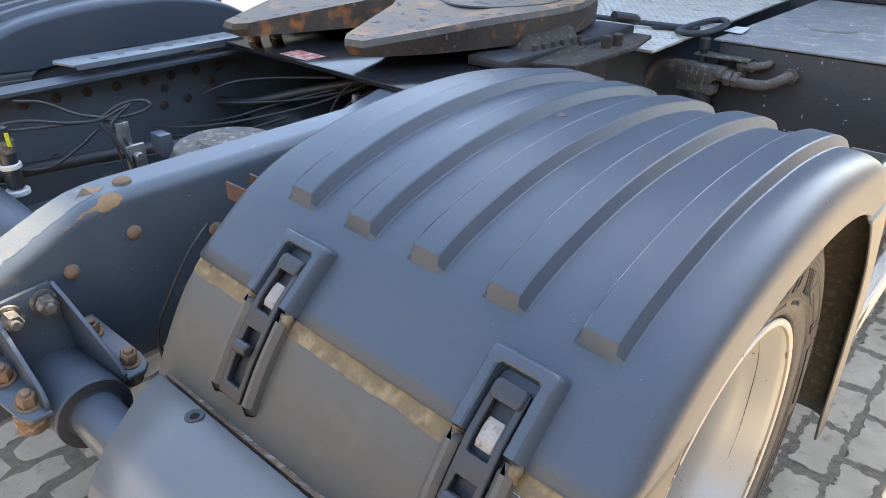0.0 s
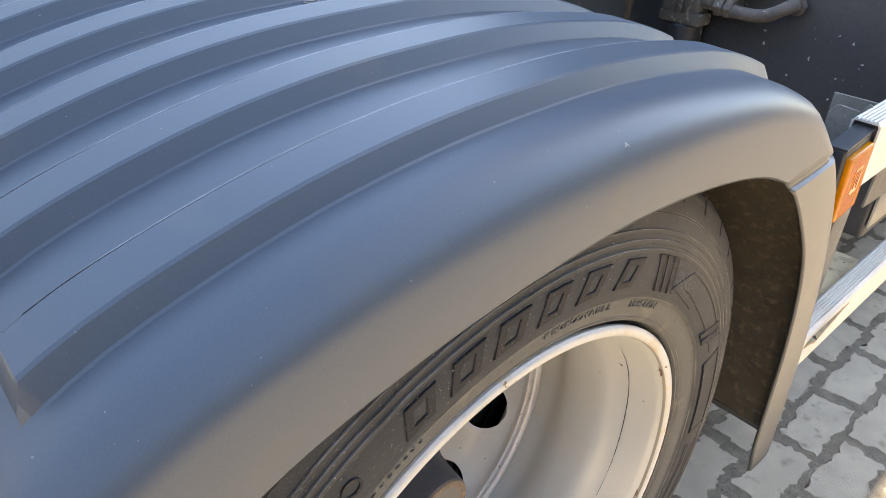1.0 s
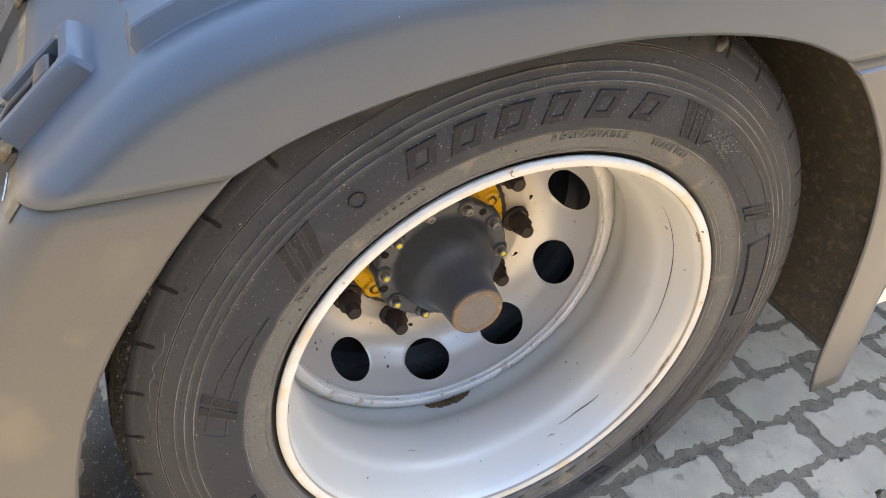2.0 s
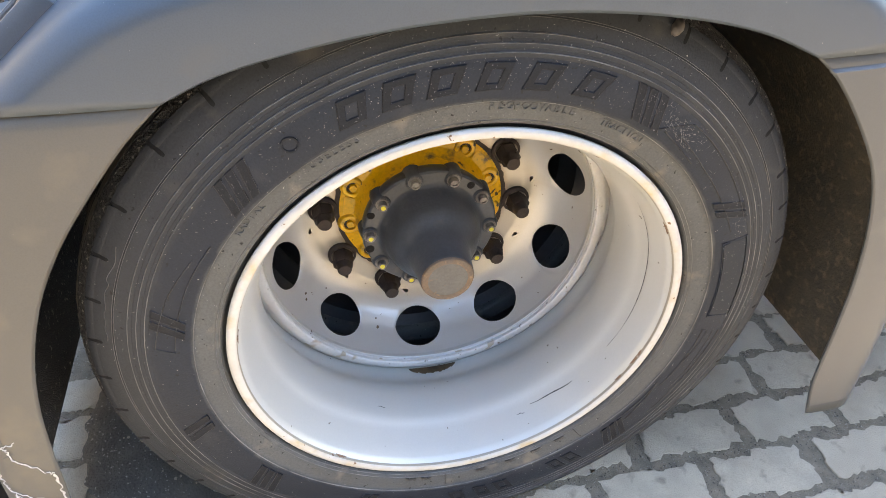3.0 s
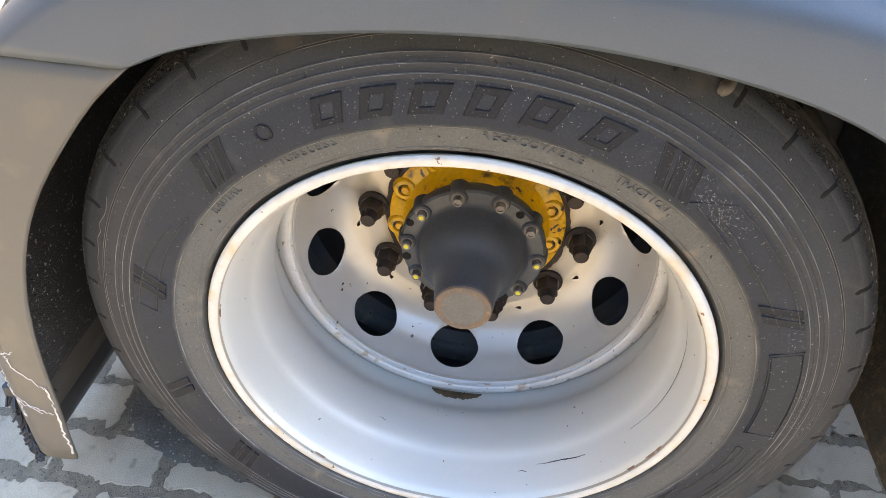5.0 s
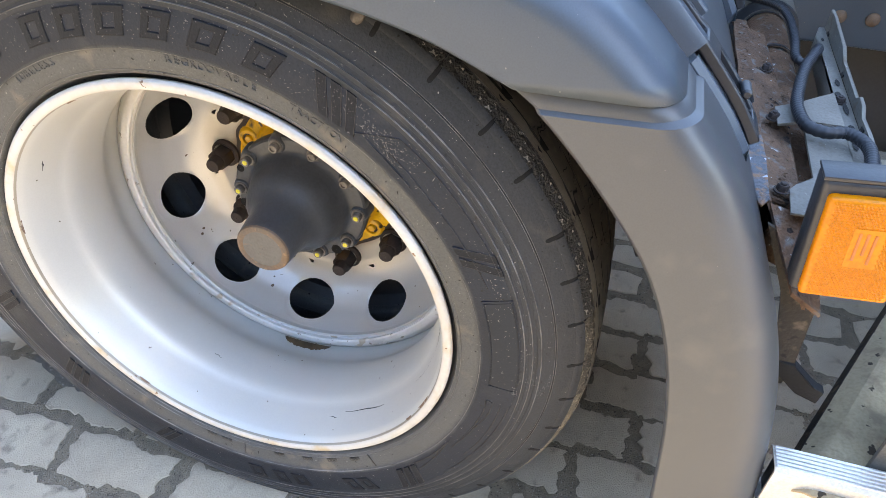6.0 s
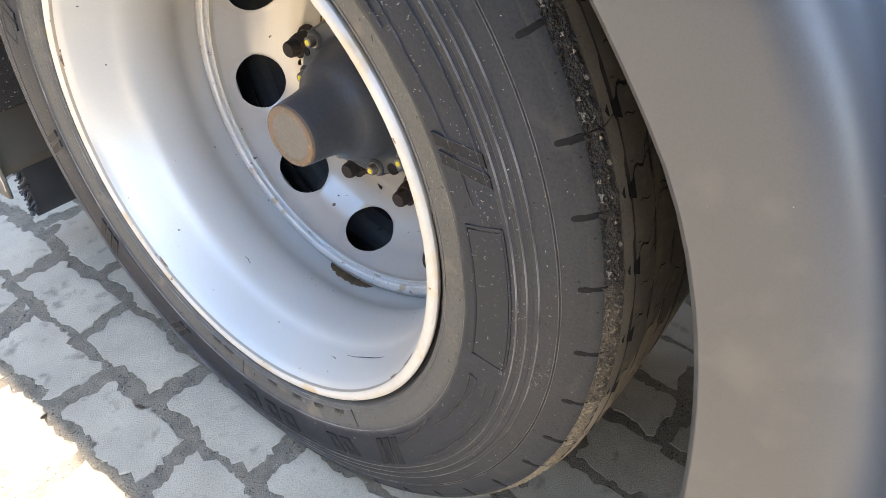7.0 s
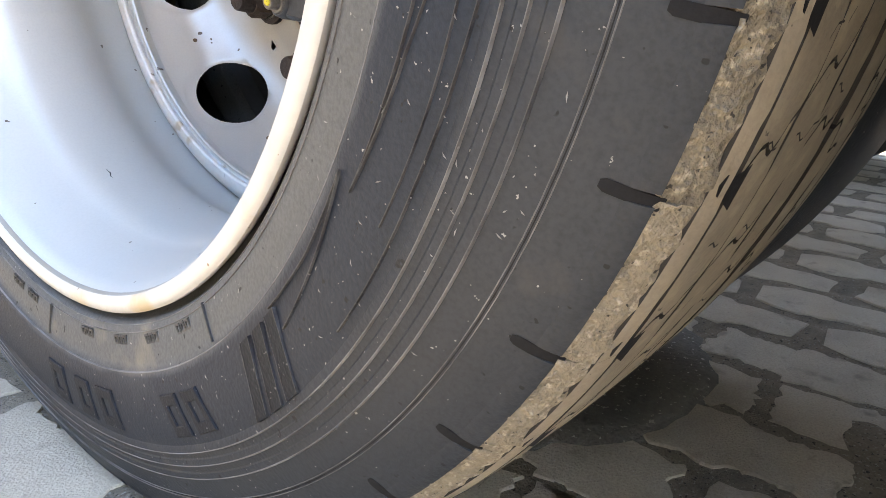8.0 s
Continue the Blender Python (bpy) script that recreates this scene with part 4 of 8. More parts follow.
def outer_wheel():
    wheel = thing("dual_wheel", "outer dual truck wheel with worn tyre on pavers", "wheel", HUB)
    bm = bmesh.new()
    cut = next(i for i, p in enumerate(TYRE_PROFILE) if p[1] > 0.4525)
    back = next(i for i, p in enumerate(TYRE_PROFILE) if p[0] < -0.264)
    revolve(bm, TYRE_PROFILE[:cut], 220)
    revolve(bm, TYRE_PROFILE[back:], 220)
    settle(bm)
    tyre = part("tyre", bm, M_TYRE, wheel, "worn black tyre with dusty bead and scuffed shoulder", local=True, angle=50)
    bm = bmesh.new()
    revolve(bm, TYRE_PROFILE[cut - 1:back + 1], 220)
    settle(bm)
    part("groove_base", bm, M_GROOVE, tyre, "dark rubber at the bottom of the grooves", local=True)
    made = {}
    for row, (name, path, gap, deep, skew, n, material, zig, off) in enumerate(TREAD_ROWS):
        for k, low in enumerate(NOTCHES):
            high = NOTCHES[k - 1] if k else NOTCHES[-1] + 360
            step = round((high - low) / 0.2) * 0.2
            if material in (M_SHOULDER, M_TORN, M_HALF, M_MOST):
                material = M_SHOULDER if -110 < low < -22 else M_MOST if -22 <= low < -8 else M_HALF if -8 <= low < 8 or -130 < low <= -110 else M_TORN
            # tread is tan round the lower front, darker everywhere else
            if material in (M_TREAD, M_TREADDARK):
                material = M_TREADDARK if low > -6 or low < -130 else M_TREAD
            if (row, step, material) not in made:
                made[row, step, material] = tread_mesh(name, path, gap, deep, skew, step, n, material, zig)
            me, a = made[row, step, material], low + off
            foot = abs((a + step / 2 + 90 + 180) % 360 - 180)
            if foot < 18.0:
                # those by the ground are pressed flat, so each has a mesh of its own
                bm = bmesh.new()
                bm.from_mesh(me)
                bmesh.ops.rotate(bm, verts=bm.verts[:], cent=(0, 0, 0), matrix=Matrix.Rotation(radians(a), 3, "X"))
                settle(bm)
                part(name, bm, material, tyre, local=True, angle=30)
            else:
                ob = new(name, me)
                ob.parent = tyre
                ob.rotation_euler = (radians(a), 0, 0)
    # soft steps of the sidewall, each ends in a fine lip
    for r, x, w in MOULD_LINES:
        if r not in STEPS:
            continue
        base = next(a[0] + (b[0] - a[0]) * (r - 0.0052 - a[1]) / (b[1] - a[1]) for a, b in zip(TYRE_PROFILE, TYRE_PROFILE[1:]) if a[1] <= r - 0.0052 < b[1])
        bm = bmesh.new()
        revolve(bm, [(base - 0.0002, r - 0.0052), (base + 0.0005, r - 0.0040), (x + 0.0011, r - 0.0008), (x + 0.0012, r), (x - 0.0012, r + 0.0006)], 200)
        settle(bm)
        part("sidewall_step", bm, M_TYRE, tyre, local=True)
    # shoulder slots: black patches at surface level, with the shade of depth painted
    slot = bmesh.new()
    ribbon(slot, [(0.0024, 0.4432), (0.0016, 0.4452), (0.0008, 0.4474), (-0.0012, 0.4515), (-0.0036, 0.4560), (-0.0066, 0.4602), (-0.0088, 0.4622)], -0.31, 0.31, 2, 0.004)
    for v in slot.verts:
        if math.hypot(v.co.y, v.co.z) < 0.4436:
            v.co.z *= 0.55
    slot = finish(slot, "slot", M_HOLESHADE)
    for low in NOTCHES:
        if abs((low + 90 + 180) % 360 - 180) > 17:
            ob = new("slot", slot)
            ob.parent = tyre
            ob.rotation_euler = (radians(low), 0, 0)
    # fine raised lines, the light on their scuffed edges painted pale
    for r, x, w in MOULD_LINES:
        bm = bmesh.new()
        x += 0.0010 if r in STEPS else 0.0
        revolve(bm, [(x - 0.0005, r - w * 1.6), (x + 0.0006, r - w * 0.5), (x + 0.0006, r + w * 0.5), (x - 0.0009, r + w * 1.6)], 200)
        part("mould_line", bm, M_LINE, tyre, local=True)
    # black band beside the outer mould lines, painted as the groove's shade
    bm = bmesh.new()
    x = MOULD_LINES[-1][1]
    revolve(bm, [(x + 0.0004, 0.4299), (x + 0.0003, 0.4307), (x - 0.0001, 0.4316)], 200)
    part("mould_groove", bm, M_HOLESHADE, tyre, local=True)
    # rib notches and fine sipes in the worn blocks: flat black, as painted shade
    rs = random.Random(29)
    sipes = bmesh.new()
    for k, low in enumerate(NOTCHES):
        foot = abs((low + 90 + 180) % 360 - 180)
        if foot < 17:
            continue
        bm = bmesh.new()
        a0 = low + 1.2
        pts = [(-0.0372, a0 - 1.25), (-0.0300, a0 - 0.75), (-0.0242, a0 - 0.45), (-0.0226, a0 + 0.05), (-0.0250, a0 + 0.50), (-0.0295, a0 + 0.40), (-0.0340, a0 + 0.65), (-0.0372, a0 + 0.95)]
        bm.faces.new([bm.verts.new((x, (0.4739 + (-0.0352 - x) * 0.22) * math.cos(radians(a)), (0.4739 + (-0.0352 - x) * 0.22) * math.sin(radians(a)))) for x, a in pts])
        part("notch", bm, M_HOLESHADE, tyre, local=True)
        for m in range(6):
            x0, a1 = -0.040 - 0.0155 * m + 0.004 * rs.random(), low + 8.0 * rs.random()
            line = [(x0 - 0.0055 * q + 0.0016 * (q % 2), a1 + 0.35 * q * (1 if m % 2 else -0.6) + 0.25 * (q % 2)) for q in range(4)]
            for (xa, aa), (xb, ab) in zip(line, line[1:]):
                w = 0.06
                r = 0.4755 if xa > -0.062 else 0.4767
                sipes.faces.new([sipes.verts.new((x, r * math.cos(radians(a)), r * math.sin(radians(a)))) for x, a in ((xa, aa - w), (xa, aa + w), (xb, ab + w), (xb, ab - w))])
    tagged(part("fine_siping", sipes, M_HOLESHADE, tyre, local=True), kind="stuff")
    # pale abrasion on the sidewall and shoulder
    rs = random.Random(17)
    bm = bmesh.new()
    for mid, r0, r1, wide, count in ((50.0, 0.360, 0.384, 4.5, 160), (54.5, 0.366, 0.380, 2.0, 60), (60.0, 0.358, 0.386, 4.0, 60), (92.0, 0.358, 0.392, 26.0, 220), (-1.0, 0.394, 0.446, 2.6, 130), (5.0, 0.392, 0.40, 4.0, 50), (-3.6, 0.386, 0.393, 1.2, 40), (1.5, 0.425, 0.447, 1.6, 60), (20.0, 0.372, 0.39, 6.0, 30), (138.0, 0.428, 0.445, 7.0, 40), (160.0, 0.425, 0.445, 9.0, 40), (70.0, 0.356, 0.392, 90.0, 420), (80.0, 0.394, 0.447, 120.0, 520), (-30.0, 0.356, 0.447, 60.0, 300), (90.0, 0.318, 0.342, 120.0, 260)):
        for k in range(count):
            a, r = radians(mid + wide * rs.gauss(0, 0.5)), r0 + (r1 - r0) * rs.random()
            x = 0.0166 - max(0.0, r - 0.386) ** 2 * 3.2 - max(0.0, r - 0.386) * 0.085 if r > 0.35 else 0.0062 + 0.215 * (r - 0.3125)
            t, long, thin = rs.random() * 3.1, 0.0003 + 0.0017 * rs.random() ** 3, 0.00035
            c, n = Vector((x, r * math.cos(a), r * math.sin(a))), Vector((0, math.cos(a), math.sin(a)))
            u = n * math.cos(t) + Vector((0, -math.sin(a), math.cos(a))) * math.sin(t)
            v = Vector((0, -u.z, u.y))
            bm.faces.new([bm.verts.new(p) for p in (c - u * long, c + v * thin + Vector((0.0004, 0, 0)), c + u * long, c - v * thin + Vector((0.0004, 0, 0)))])
    tagged(part("abrasion", bm, M_SCUFF, tyre, "pale abrasion marks", local=True), kind="stuff")
    # long fine wedges beside the barred marks
    for line in (((54.2, 0.3600), (49.0, 0.3560), (43.7, 0.3543)), ((56.0, 0.3560), (50.3, 0.3863), (44.0, 0.3868), (37.7, 0.3866), (30.0, 0.3870), (23.7, 0.3878)), ((50.0, 0.3660), (40.2, 0.3622), (30.0, 0.3645), (21.1, 0.3688)),
                 ((146.0, 0.3560), (155.6, 0.3603), (163.0, 0.3618), (171.8, 0.3637)), ((150.0, 0.3660), (159.2, 0.3776), (165.0, 0.3815), (171.2, 0.3855)), ((171.2, 0.3855), (172.4, 0.3640)),
                 ((-27.0, 0.3502), (-34.6, 0.3523), (-41.8, 0.3513)), ((-27.0, 0.3502), (-33.3, 0.3567), (-41.4, 0.3642)), ((-8.1, 0.3606), (-12.6, 0.3627), (-20.4, 0.3607), (-27.7, 0.3592)), ((-8.1, 0.3606), (-8.3, 0.3690), (-11.9, 0.3699), (-17.9, 0.3640), (-27.7, 0.3592)),
                 ((-8.6, 0.3793), (-12.8, 0.3804), (-20.2, 0.3803), (-28.0, 0.3790)), ((-8.0, 0.3888), (-10.8, 0.3892), (-16.3, 0.3876), (-24.3, 0.3862), (-36.6, 0.3864))):
        bm = bmesh.new()
        pts = [(a + (b - a) * k / 8, r + (q - r) * k / 8) for (a, r), (b, q) in zip(line, line[1:]) for k in range(8)] + [line[-1]]
        ring = [[bm.verts.new((0.0161 + h - max(0.0, c - 0.386) * 0.1, (c + w) * math.cos(radians(t)), (c + w) * math.sin(radians(t)))) for w, h in ((-0.0008, -0.0003), (-0.0002, 0.0009), (0.0002, 0.0009), (0.0006, -0.0003))] for t, c in pts]
        for u, v in zip(ring, ring[1:]):
            for k in range(3):
                bm.faces.new((u[k], u[k + 1], v[k + 1], v[k]))
        part("wedge_line", bm, M_WEDGE, tyre, local=True)
    # markings of the sidewall
    for words, mid, size, wide, rad in (("REGROOVABLE", 81.0, 0.0125, 1.0, 0.3335), ("TRACTION", 61.6, 0.0115, 0.92, 0.3325), ("TUBELESS", 118.4, 0.0125, 0.95, 0.3345), ("RADIAL", 138.0, 0.0120, 0.95, 0.3345)):
        bm = bmesh.new()
        arc_text(bm, words, rad, mid, size, 0.0108, spread=wide)
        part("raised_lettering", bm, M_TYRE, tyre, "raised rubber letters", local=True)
    for mid, wide, r0, r1, lean in ((112.4, 5.4, 0.3580, 0.3880, -1.6), (105.0, 5.6, 0.3580, 0.3880, -1.6), (97.6, 5.8, 0.3580, 0.3880, -1.6), (89.9, 5.2, 0.3580, 0.3880, -1.6), (81.9, 5.6, 0.3580, 0.3880, -1.6), (73.0, 5.4, 0.3580, 0.3880, -1.6),
                                    (-59.5, 3.6, 0.3585, 0.3860, 1.2), (-63.8, 3.4, 0.3585, 0.3860, 1.2), (-78.5, 4.4, 0.3585, 0.3860, 1.2), (-84.0, 3.8, 0.3585, 0.3860, 1.2), (-90.5, 4.2, 0.3585, 0.3860, 1.2)):
        bm = bmesh.new()
        ring_patch(bm, r0, r1, mid - wide * 0.44, mid + wide * 0.44, 0.0160, 0.0013, lean, 0.0075, wide * 0.26)
        part("raised_emblem", bm, M_MARK, tyre, local=True)
    for mid, lean, count in ((61.2, 2.9, 3), (137.6, -3.0, 3), (168.0, -2.5, 2), (-41.9, -2.9, 3), (30.0, -3.5, 2), (-140.0, 2.5, 3), (-165.0, 2.5, 2), (-112.0, -2.5, 2)):
        for k in range(count):
            bm = bmesh.new()
            a = mid - 2.45 * k
            arc_patch(bm, 0.3530, 0.3915, a - 0.80, a + 0.80, 0.0160, 0.0153, 0.0012, lean)
            bar = part("raised_bar", bm, M_MARK, tyre, local=True)
            bm = bmesh.new()
            arc_patch(bm, 0.3530, 0.3915, a + 0.76, a + 0.83, 0.0160, 0.0153, 0.0015, lean)
            arc_patch(bm, 0.3530, 0.3915, a - 0.83, a - 0.76, 0.0160, 0.0153, 0.0015, lean)
            part("bar_edge", bm, M_WEDGE, bar)
    bm = bmesh.new()
    for r0, r1, a0, a1 in ((0.3565, 0.3580, -3.8, 18.4), (0.3905, 0.3920, -3.8, 18.4), (0.3580, 0.3905, 18.1, 18.4), (0.3580, 0.3905, -3.8, -3.5)):
        arc_patch(bm, r0, r1, a0, a1, 0.0162, 0.0155, 0.0008, n=12)
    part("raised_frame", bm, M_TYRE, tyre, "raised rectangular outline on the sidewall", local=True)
    bm = bmesh.new()
    arc_patch(bm, 0.3590, 0.3895, -3.2, 17.8, 0.0161, 0.0155, 0.0007, n=12)
    part("smooth_panel", bm, M_SMOOTH, tyre, local=True)
    bm = bmesh.new()
    revolve(bm, [(0.015, 0.0065), (0.0172, 0.0070), (0.0175, 0.0090), (0.015, 0.0095)], 24, centre=(0, 0.373 * math.cos(radians(122.4)), 0.373 * math.sin(radians(122.4))))
    part("raised_ring_mark", bm, M_MARK, tyre, local=True)
    for mid in (-82.8, -73.9, -66.0, -58.4, -99.0, -103.5):
        for k in range(3):
            bm = bmesh.new()
            a = mid + 1.05 * (k - 1)
            ring_patch(bm, 0.3205, 0.3270, a - 0.44, a + 0.44, 0.0084, 0.0006, 0.1, 0.0014, 0.22)
            part("worn_type_mark", bm, M_LUG, tyre, local=True)
    for mid in (-93.4, -53.3):
        bm = bmesh.new()
        arc_patch(bm, 0.3180, 0.3410, mid - 0.07, mid + 0.07, 0.0078, 0.0122, 0.0005, 0.3)
        part("mould_joint", bm, M_LUG, tyre, local=True)
    bm = bmesh.new()
    wave = [(152.4, 0.4397), (155.2, 0.4360), (158.3, 0.4405), (159.4, 0.4375), (161.0, 0.4400), (162.5, 0.4392), (164.0, 0.4380), (165.3, 0.4392), (166.8, 0.4376), (168.2, 0.4386), (169.5, 0.4365), (170.6, 0.4370)]
    line = spline([Vector((0, a, r * 100)) for a, r in wave], 5)
    rows = []
    for p in line:
        a, r = radians(p.y), p.z / 100
        x = next(u[0] + (v[0] - u[0]) * (r - u[1]) / (v[1] - u[1]) for u, v in zip(TYRE_PROFILE, TYRE_PROFILE[1:]) if u[1] <= r < v[1])
        rows.append([bm.verts.new((x + h, (r + w) * math.cos(a), (r + w) * math.sin(a))) for w, h in ((-0.0006, -0.0003), (0.0, 0.0008), (0.0006, -0.0003))])
    for u, v in zip(rows, rows[1:]):
        for k in range(2):
            bm.faces.new((u[k], u[k + 1], v[k + 1], v[k]))
    part("wavy_crack", bm, M_LINE, tyre, "pale wavy cut in the shoulder", local=True)
    rim_bodies(wheel)
    hub_parts(wheel)
    return wheel


near_wheel = outer_wheel()

# a stone stuck in a slot of the tyre's shoulder
stone = thing("stone", "brown stone stuck in a slot of the tyre's shoulder", "stone", (-0.001, 0.204, 0.867))
bm = bmesh.new()
bmesh.ops.create_icosphere(bm, subdivisions=3, radius=0.0085)
for v in bm.verts:
    v.co *= 1 + 0.22 * noise.noise(v.co * 120) + 0.10 * noise.noise(v.co * 330)
    v.co = Vector((v.co.x * 0.9, v.co.y * 0.72, v.co.z * 1.15))
bmesh.ops.rotate(bm, verts=bm.verts[:], cent=(0, 0, 0), matrix=Matrix.Rotation(radians(-27), 3, "X"))
bmesh.ops.translate(bm, verts=bm.verts[:], vec=(-0.001, 0.204, 0.867))
part("stone_body", bm, M_FIFTHSIDE, stone, angle=60)


def plain_wheel(name, label, at, flip=False):
    """An inner or far wheel of a pair: tyre, barrel and disc."""
    w = thing(name, label, "wheel", at)
    bm = bmesh.new()
    revolve(bm, [(p[0] * 0.9, p[1] + (0.010 if 0.452 < p[1] else 0.0)) for p in TYRE_PROFILE], 120)
    settle(bm)
    part("tyre", bm, M_TYRE, w, local=True, angle=50)
    bm = bmesh.new()
    revolve(bm, [(-0.268, 0.296), (-0.255, 0.284), (-0.20, 0.272), (-0.06, 0.274), (-0.012, 0.286), (0.0, 0.302)], 96)
    part("rim_barrel", bm, M_DARK, w, local=True)
    bm = bmesh.new()
    revolve(bm, [(0.0, 0.02), (0.0, 0.20), (-0.010, 0.232), (-0.05, 0.268)], 96)
    part("wheel_disc", bm, M_DARK, w, local=True)
    if flip:
        w.rotation_euler = (0, 0, math.pi)
    return w


plain_wheel("inner_wheel", "inner dual truck wheel behind the outer one", HUB + Vector((-0.322, 0, 0)))
plain_wheel("inner_wheel", "inner dual truck wheel of the far side", Vector((-2.108, 0, HUB.z)), True)
plain_wheel("far_outer_wheel", "outer dual truck wheel of the far side", Vector((-2.43, 0, HUB.z)), True)
axle = thing("rear_axle", "dark steel rear axle with brake drums", "axle", (-1.215, 0, HUB.z))
bm = bmesh.new()
revolve(bm, [(-2.10, 0.0), (-2.10, 0.19), (-1.86, 0.20), (-1.84, 0.10), (-1.50, 0.085), (-1.40, 0.17), (-1.215, 0.21), (-1.03, 0.17), (-0.93, 0.085), (-0.59, 0.10), (-0.57, 0.20), (-0.325, 0.19), (-0.32, 0.0)], 48, centre=(0, 0, HUB.z))
part("axle_housing", bm, M_DARK, axle)

# ---- the mudguard: an outer line and the line of its lip, as (y, z), from the rear foot over the top to the front foot ----


def line2(pts, per=6):
    return spline([Vector((0, y, z)) for y, z in pts], per)


REAR_OUT = line2([(-0.456, 0.846), (-0.503, 0.785), (-0.545, 0.710), (-0.574, 0.630), (-0.597, 0.546), (-0.609, 0.440), (-0.616, 0.320), (-0.622, 0.192)])
REAR_LIP = line2([(-0.303, 0.843), (-0.343, 0.806), (-0.385, 0.756), (-0.428, 0.698), (-0.464, 0.634), (-0.492, 0.561), (-0.510, 0.488), (-0.520, 0.415), (-0.527, 0.330), (-0.537, 0.196)])
TOP_OUT = line2([(-0.459, 0.843), (-0.395, 0.896), (-0.357, 0.922), (-0.300, 0.948), (-0.200, 0.974), (-0.100, 0.988), (0.0, 0.992), (0.100, 0.990), (0.200, 0.979), (0.300, 0.960), (0.390, 0.926), (0.435, 0.896), (0.486, 0.848)])
TOP_LIP = line2([(-0.306, 0.842), (-0.245, 0.868), (-0.147, 0.890), (-0.047, 0.902), (0.058, 0.905), (0.173, 0.895), (0.272, 0.874), (0.350, 0.843)])
FRONT_OUT = line2([(0.481, 0.856), (0.547, 0.781), (0.600, 0.686), (0.638, 0.599), (0.663, 0.518), (0.683, 0.420), (0.695, 0.329), (0.703, 0.240), (0.706, 0.195)])
FRONT_LIP = line2([(0.347, 0.845), (0.378, 0.821), (0.430, 0.766), (0.489, 0.688), (0.527, 0.600), (0.552, 0.497), (0.567, 0.380), (0.579, 0.270), (0.600, 0.192)])
X_IN, X_OUT, ROUND = -0.604, 0.047, 0.050
RIBS = [(-0.5135, -0.4595), (-0.4030, -0.3490), (-0.2930, -0.2390), (-0.1820, -0.1280), (-0.0690, -0.0150)]


CROWN = 0.043


def share_at(line, y):
    """How far along a line (0 to 1) it reaches that y."""
    whole = sum((b - a).length for a, b in zip(line, line[1:]))
    gone = 0.0
    for a, b in zip(line, line[1:]):
        if a.y <= y <= b.y:
            return (gone + (b - a).length * (y - a.y) / (b.y - a.y)) / whole
        gone += (b - a).length
    return 1.0


RIB_A, RIB_B = round(share_at(TOP_OUT, -0.359), 4), round(share_at(TOP_OUT, 0.385), 4)


def normal_at(line, t):
    a, b = lerp_line(line, max(0, t - 0.01)), lerp_line(line, min(1, t + 0.01))
    d = (b - a).normalized()
    n = Vector((0, -d.z, d.y))
    return n if n.z > 0 or abs(n.z) < 0.3 else -n


def guard_section(o, l, inset, ribs_up, rnd=ROUND, rise=1.0, nrm=Vector((0, 0, 1)), lean=0.0):
    """One section of the guard: from the inner lip up, across the top with its ribs, and down to the outer lip."""
    d = l - o
    drop = d.length
    d = d.normalized()
    pts = []
    for side in (-1, 1):
        x1 = (X_IN + inset) if side < 0 else (X_OUT - inset)
        q = 0.024 if side < 0 else rnd
        arc = []
        for k in range(9):
            t = math.pi / 2 * k / 8
            arc.append((x1 - side * q * (1 - math.sin(t)), q * (1 - math.cos(t)) + inset))
        low = drop * (1.0 if side > 0 else 1.55)
        arc.append((x1, (q + low) / 2))
        arc.append((x1 - side * 0.001, low - 0.004))
        arc.append((x1 - side * 0.003, low))
        arc = [(x, o + d * h) for x, h in arc]
        if side < 0:
            pts += arc[::-1]
            for a, b in RIBS:
                for x, h in ((a - 0.004, 0), (a, 0.0), (a + 0.0060, 0.0142), (a + 0.0090, 0.0156), (b - 0.0112, 0.0156), (b - 0.0086, 0.0144), (b - 0.0008, 0.0010), (b + 0.0012, 0.0), (b + 0.004, 0)):
                    pts.append((x, o + d * inset + nrm * (h * ribs_up)))
        else:
            pts += arc
    # the guard rises a little towards the truck's middle
    return [Vector((x, p.y - lean * max(0.0, -x), p.z + CROWN * rise * max(0.0, -x))) for x, p in pts]


def guard_body(name, out, lip, steps, parent, material, label, inset=lambda t: 0.0, rib=lambda t: 0.0):
    bm = bmesh.new()
    rows = []
    for t in steps:
        o, l = lerp_line(out, t), lerp_line(lip, t)
        rows.append([bm.verts.new(p) for p in guard_section(o, l, inset(t), rib(t), 0.036 + 0.014 * (math.sin(math.pi * t) ** 0.7 if name == "cover" else min(1.0, t * 2.5)), 1.0 if name == "cover" else max(0.0, 1.0 - t * (2.5 if out is FRONT_OUT else 1.0)), normal_at(out, t), 0.05 * min(1.0, 4 * t) * (1 - t) if out is FRONT_OUT else 0.0)])
    for a, b in zip(rows, rows[1:]):
        for k in range(len(a) - 1):
            bm.faces.new((a[k], b[k], b[k + 1], a[k + 1]))
    bmesh.ops.dissolve_degenerate(bm, dist=0.00005, edges=bm.edges[:])
    ob = part(name, bm, material, parent, label, angle=19)
    # the sheet grows inwards from its outer face
    solid(ob, 0.0045)
    return ob


def steps(n, extra=()):
    return sorted({*(round(k / n, 5) for k in range(n + 1)), *extra})


def rib_rise(t):
    """Ribs start a little above the rear seam and end a little before the front one."""
    near = min(t - RIB_A, RIB_B - t)
    return 0.0 if near <= 0 else (0.95 * near / 0.0130 if near < 0.01299 else min(1.0, 0.95 + (near - 0.0130) * 33.4))


def sunk(t):
    """The panel below a seam begins a little recessed and comes up softly."""
    return 0.0038 * max(0.0, 1 - t / 0.075) ** 1.3


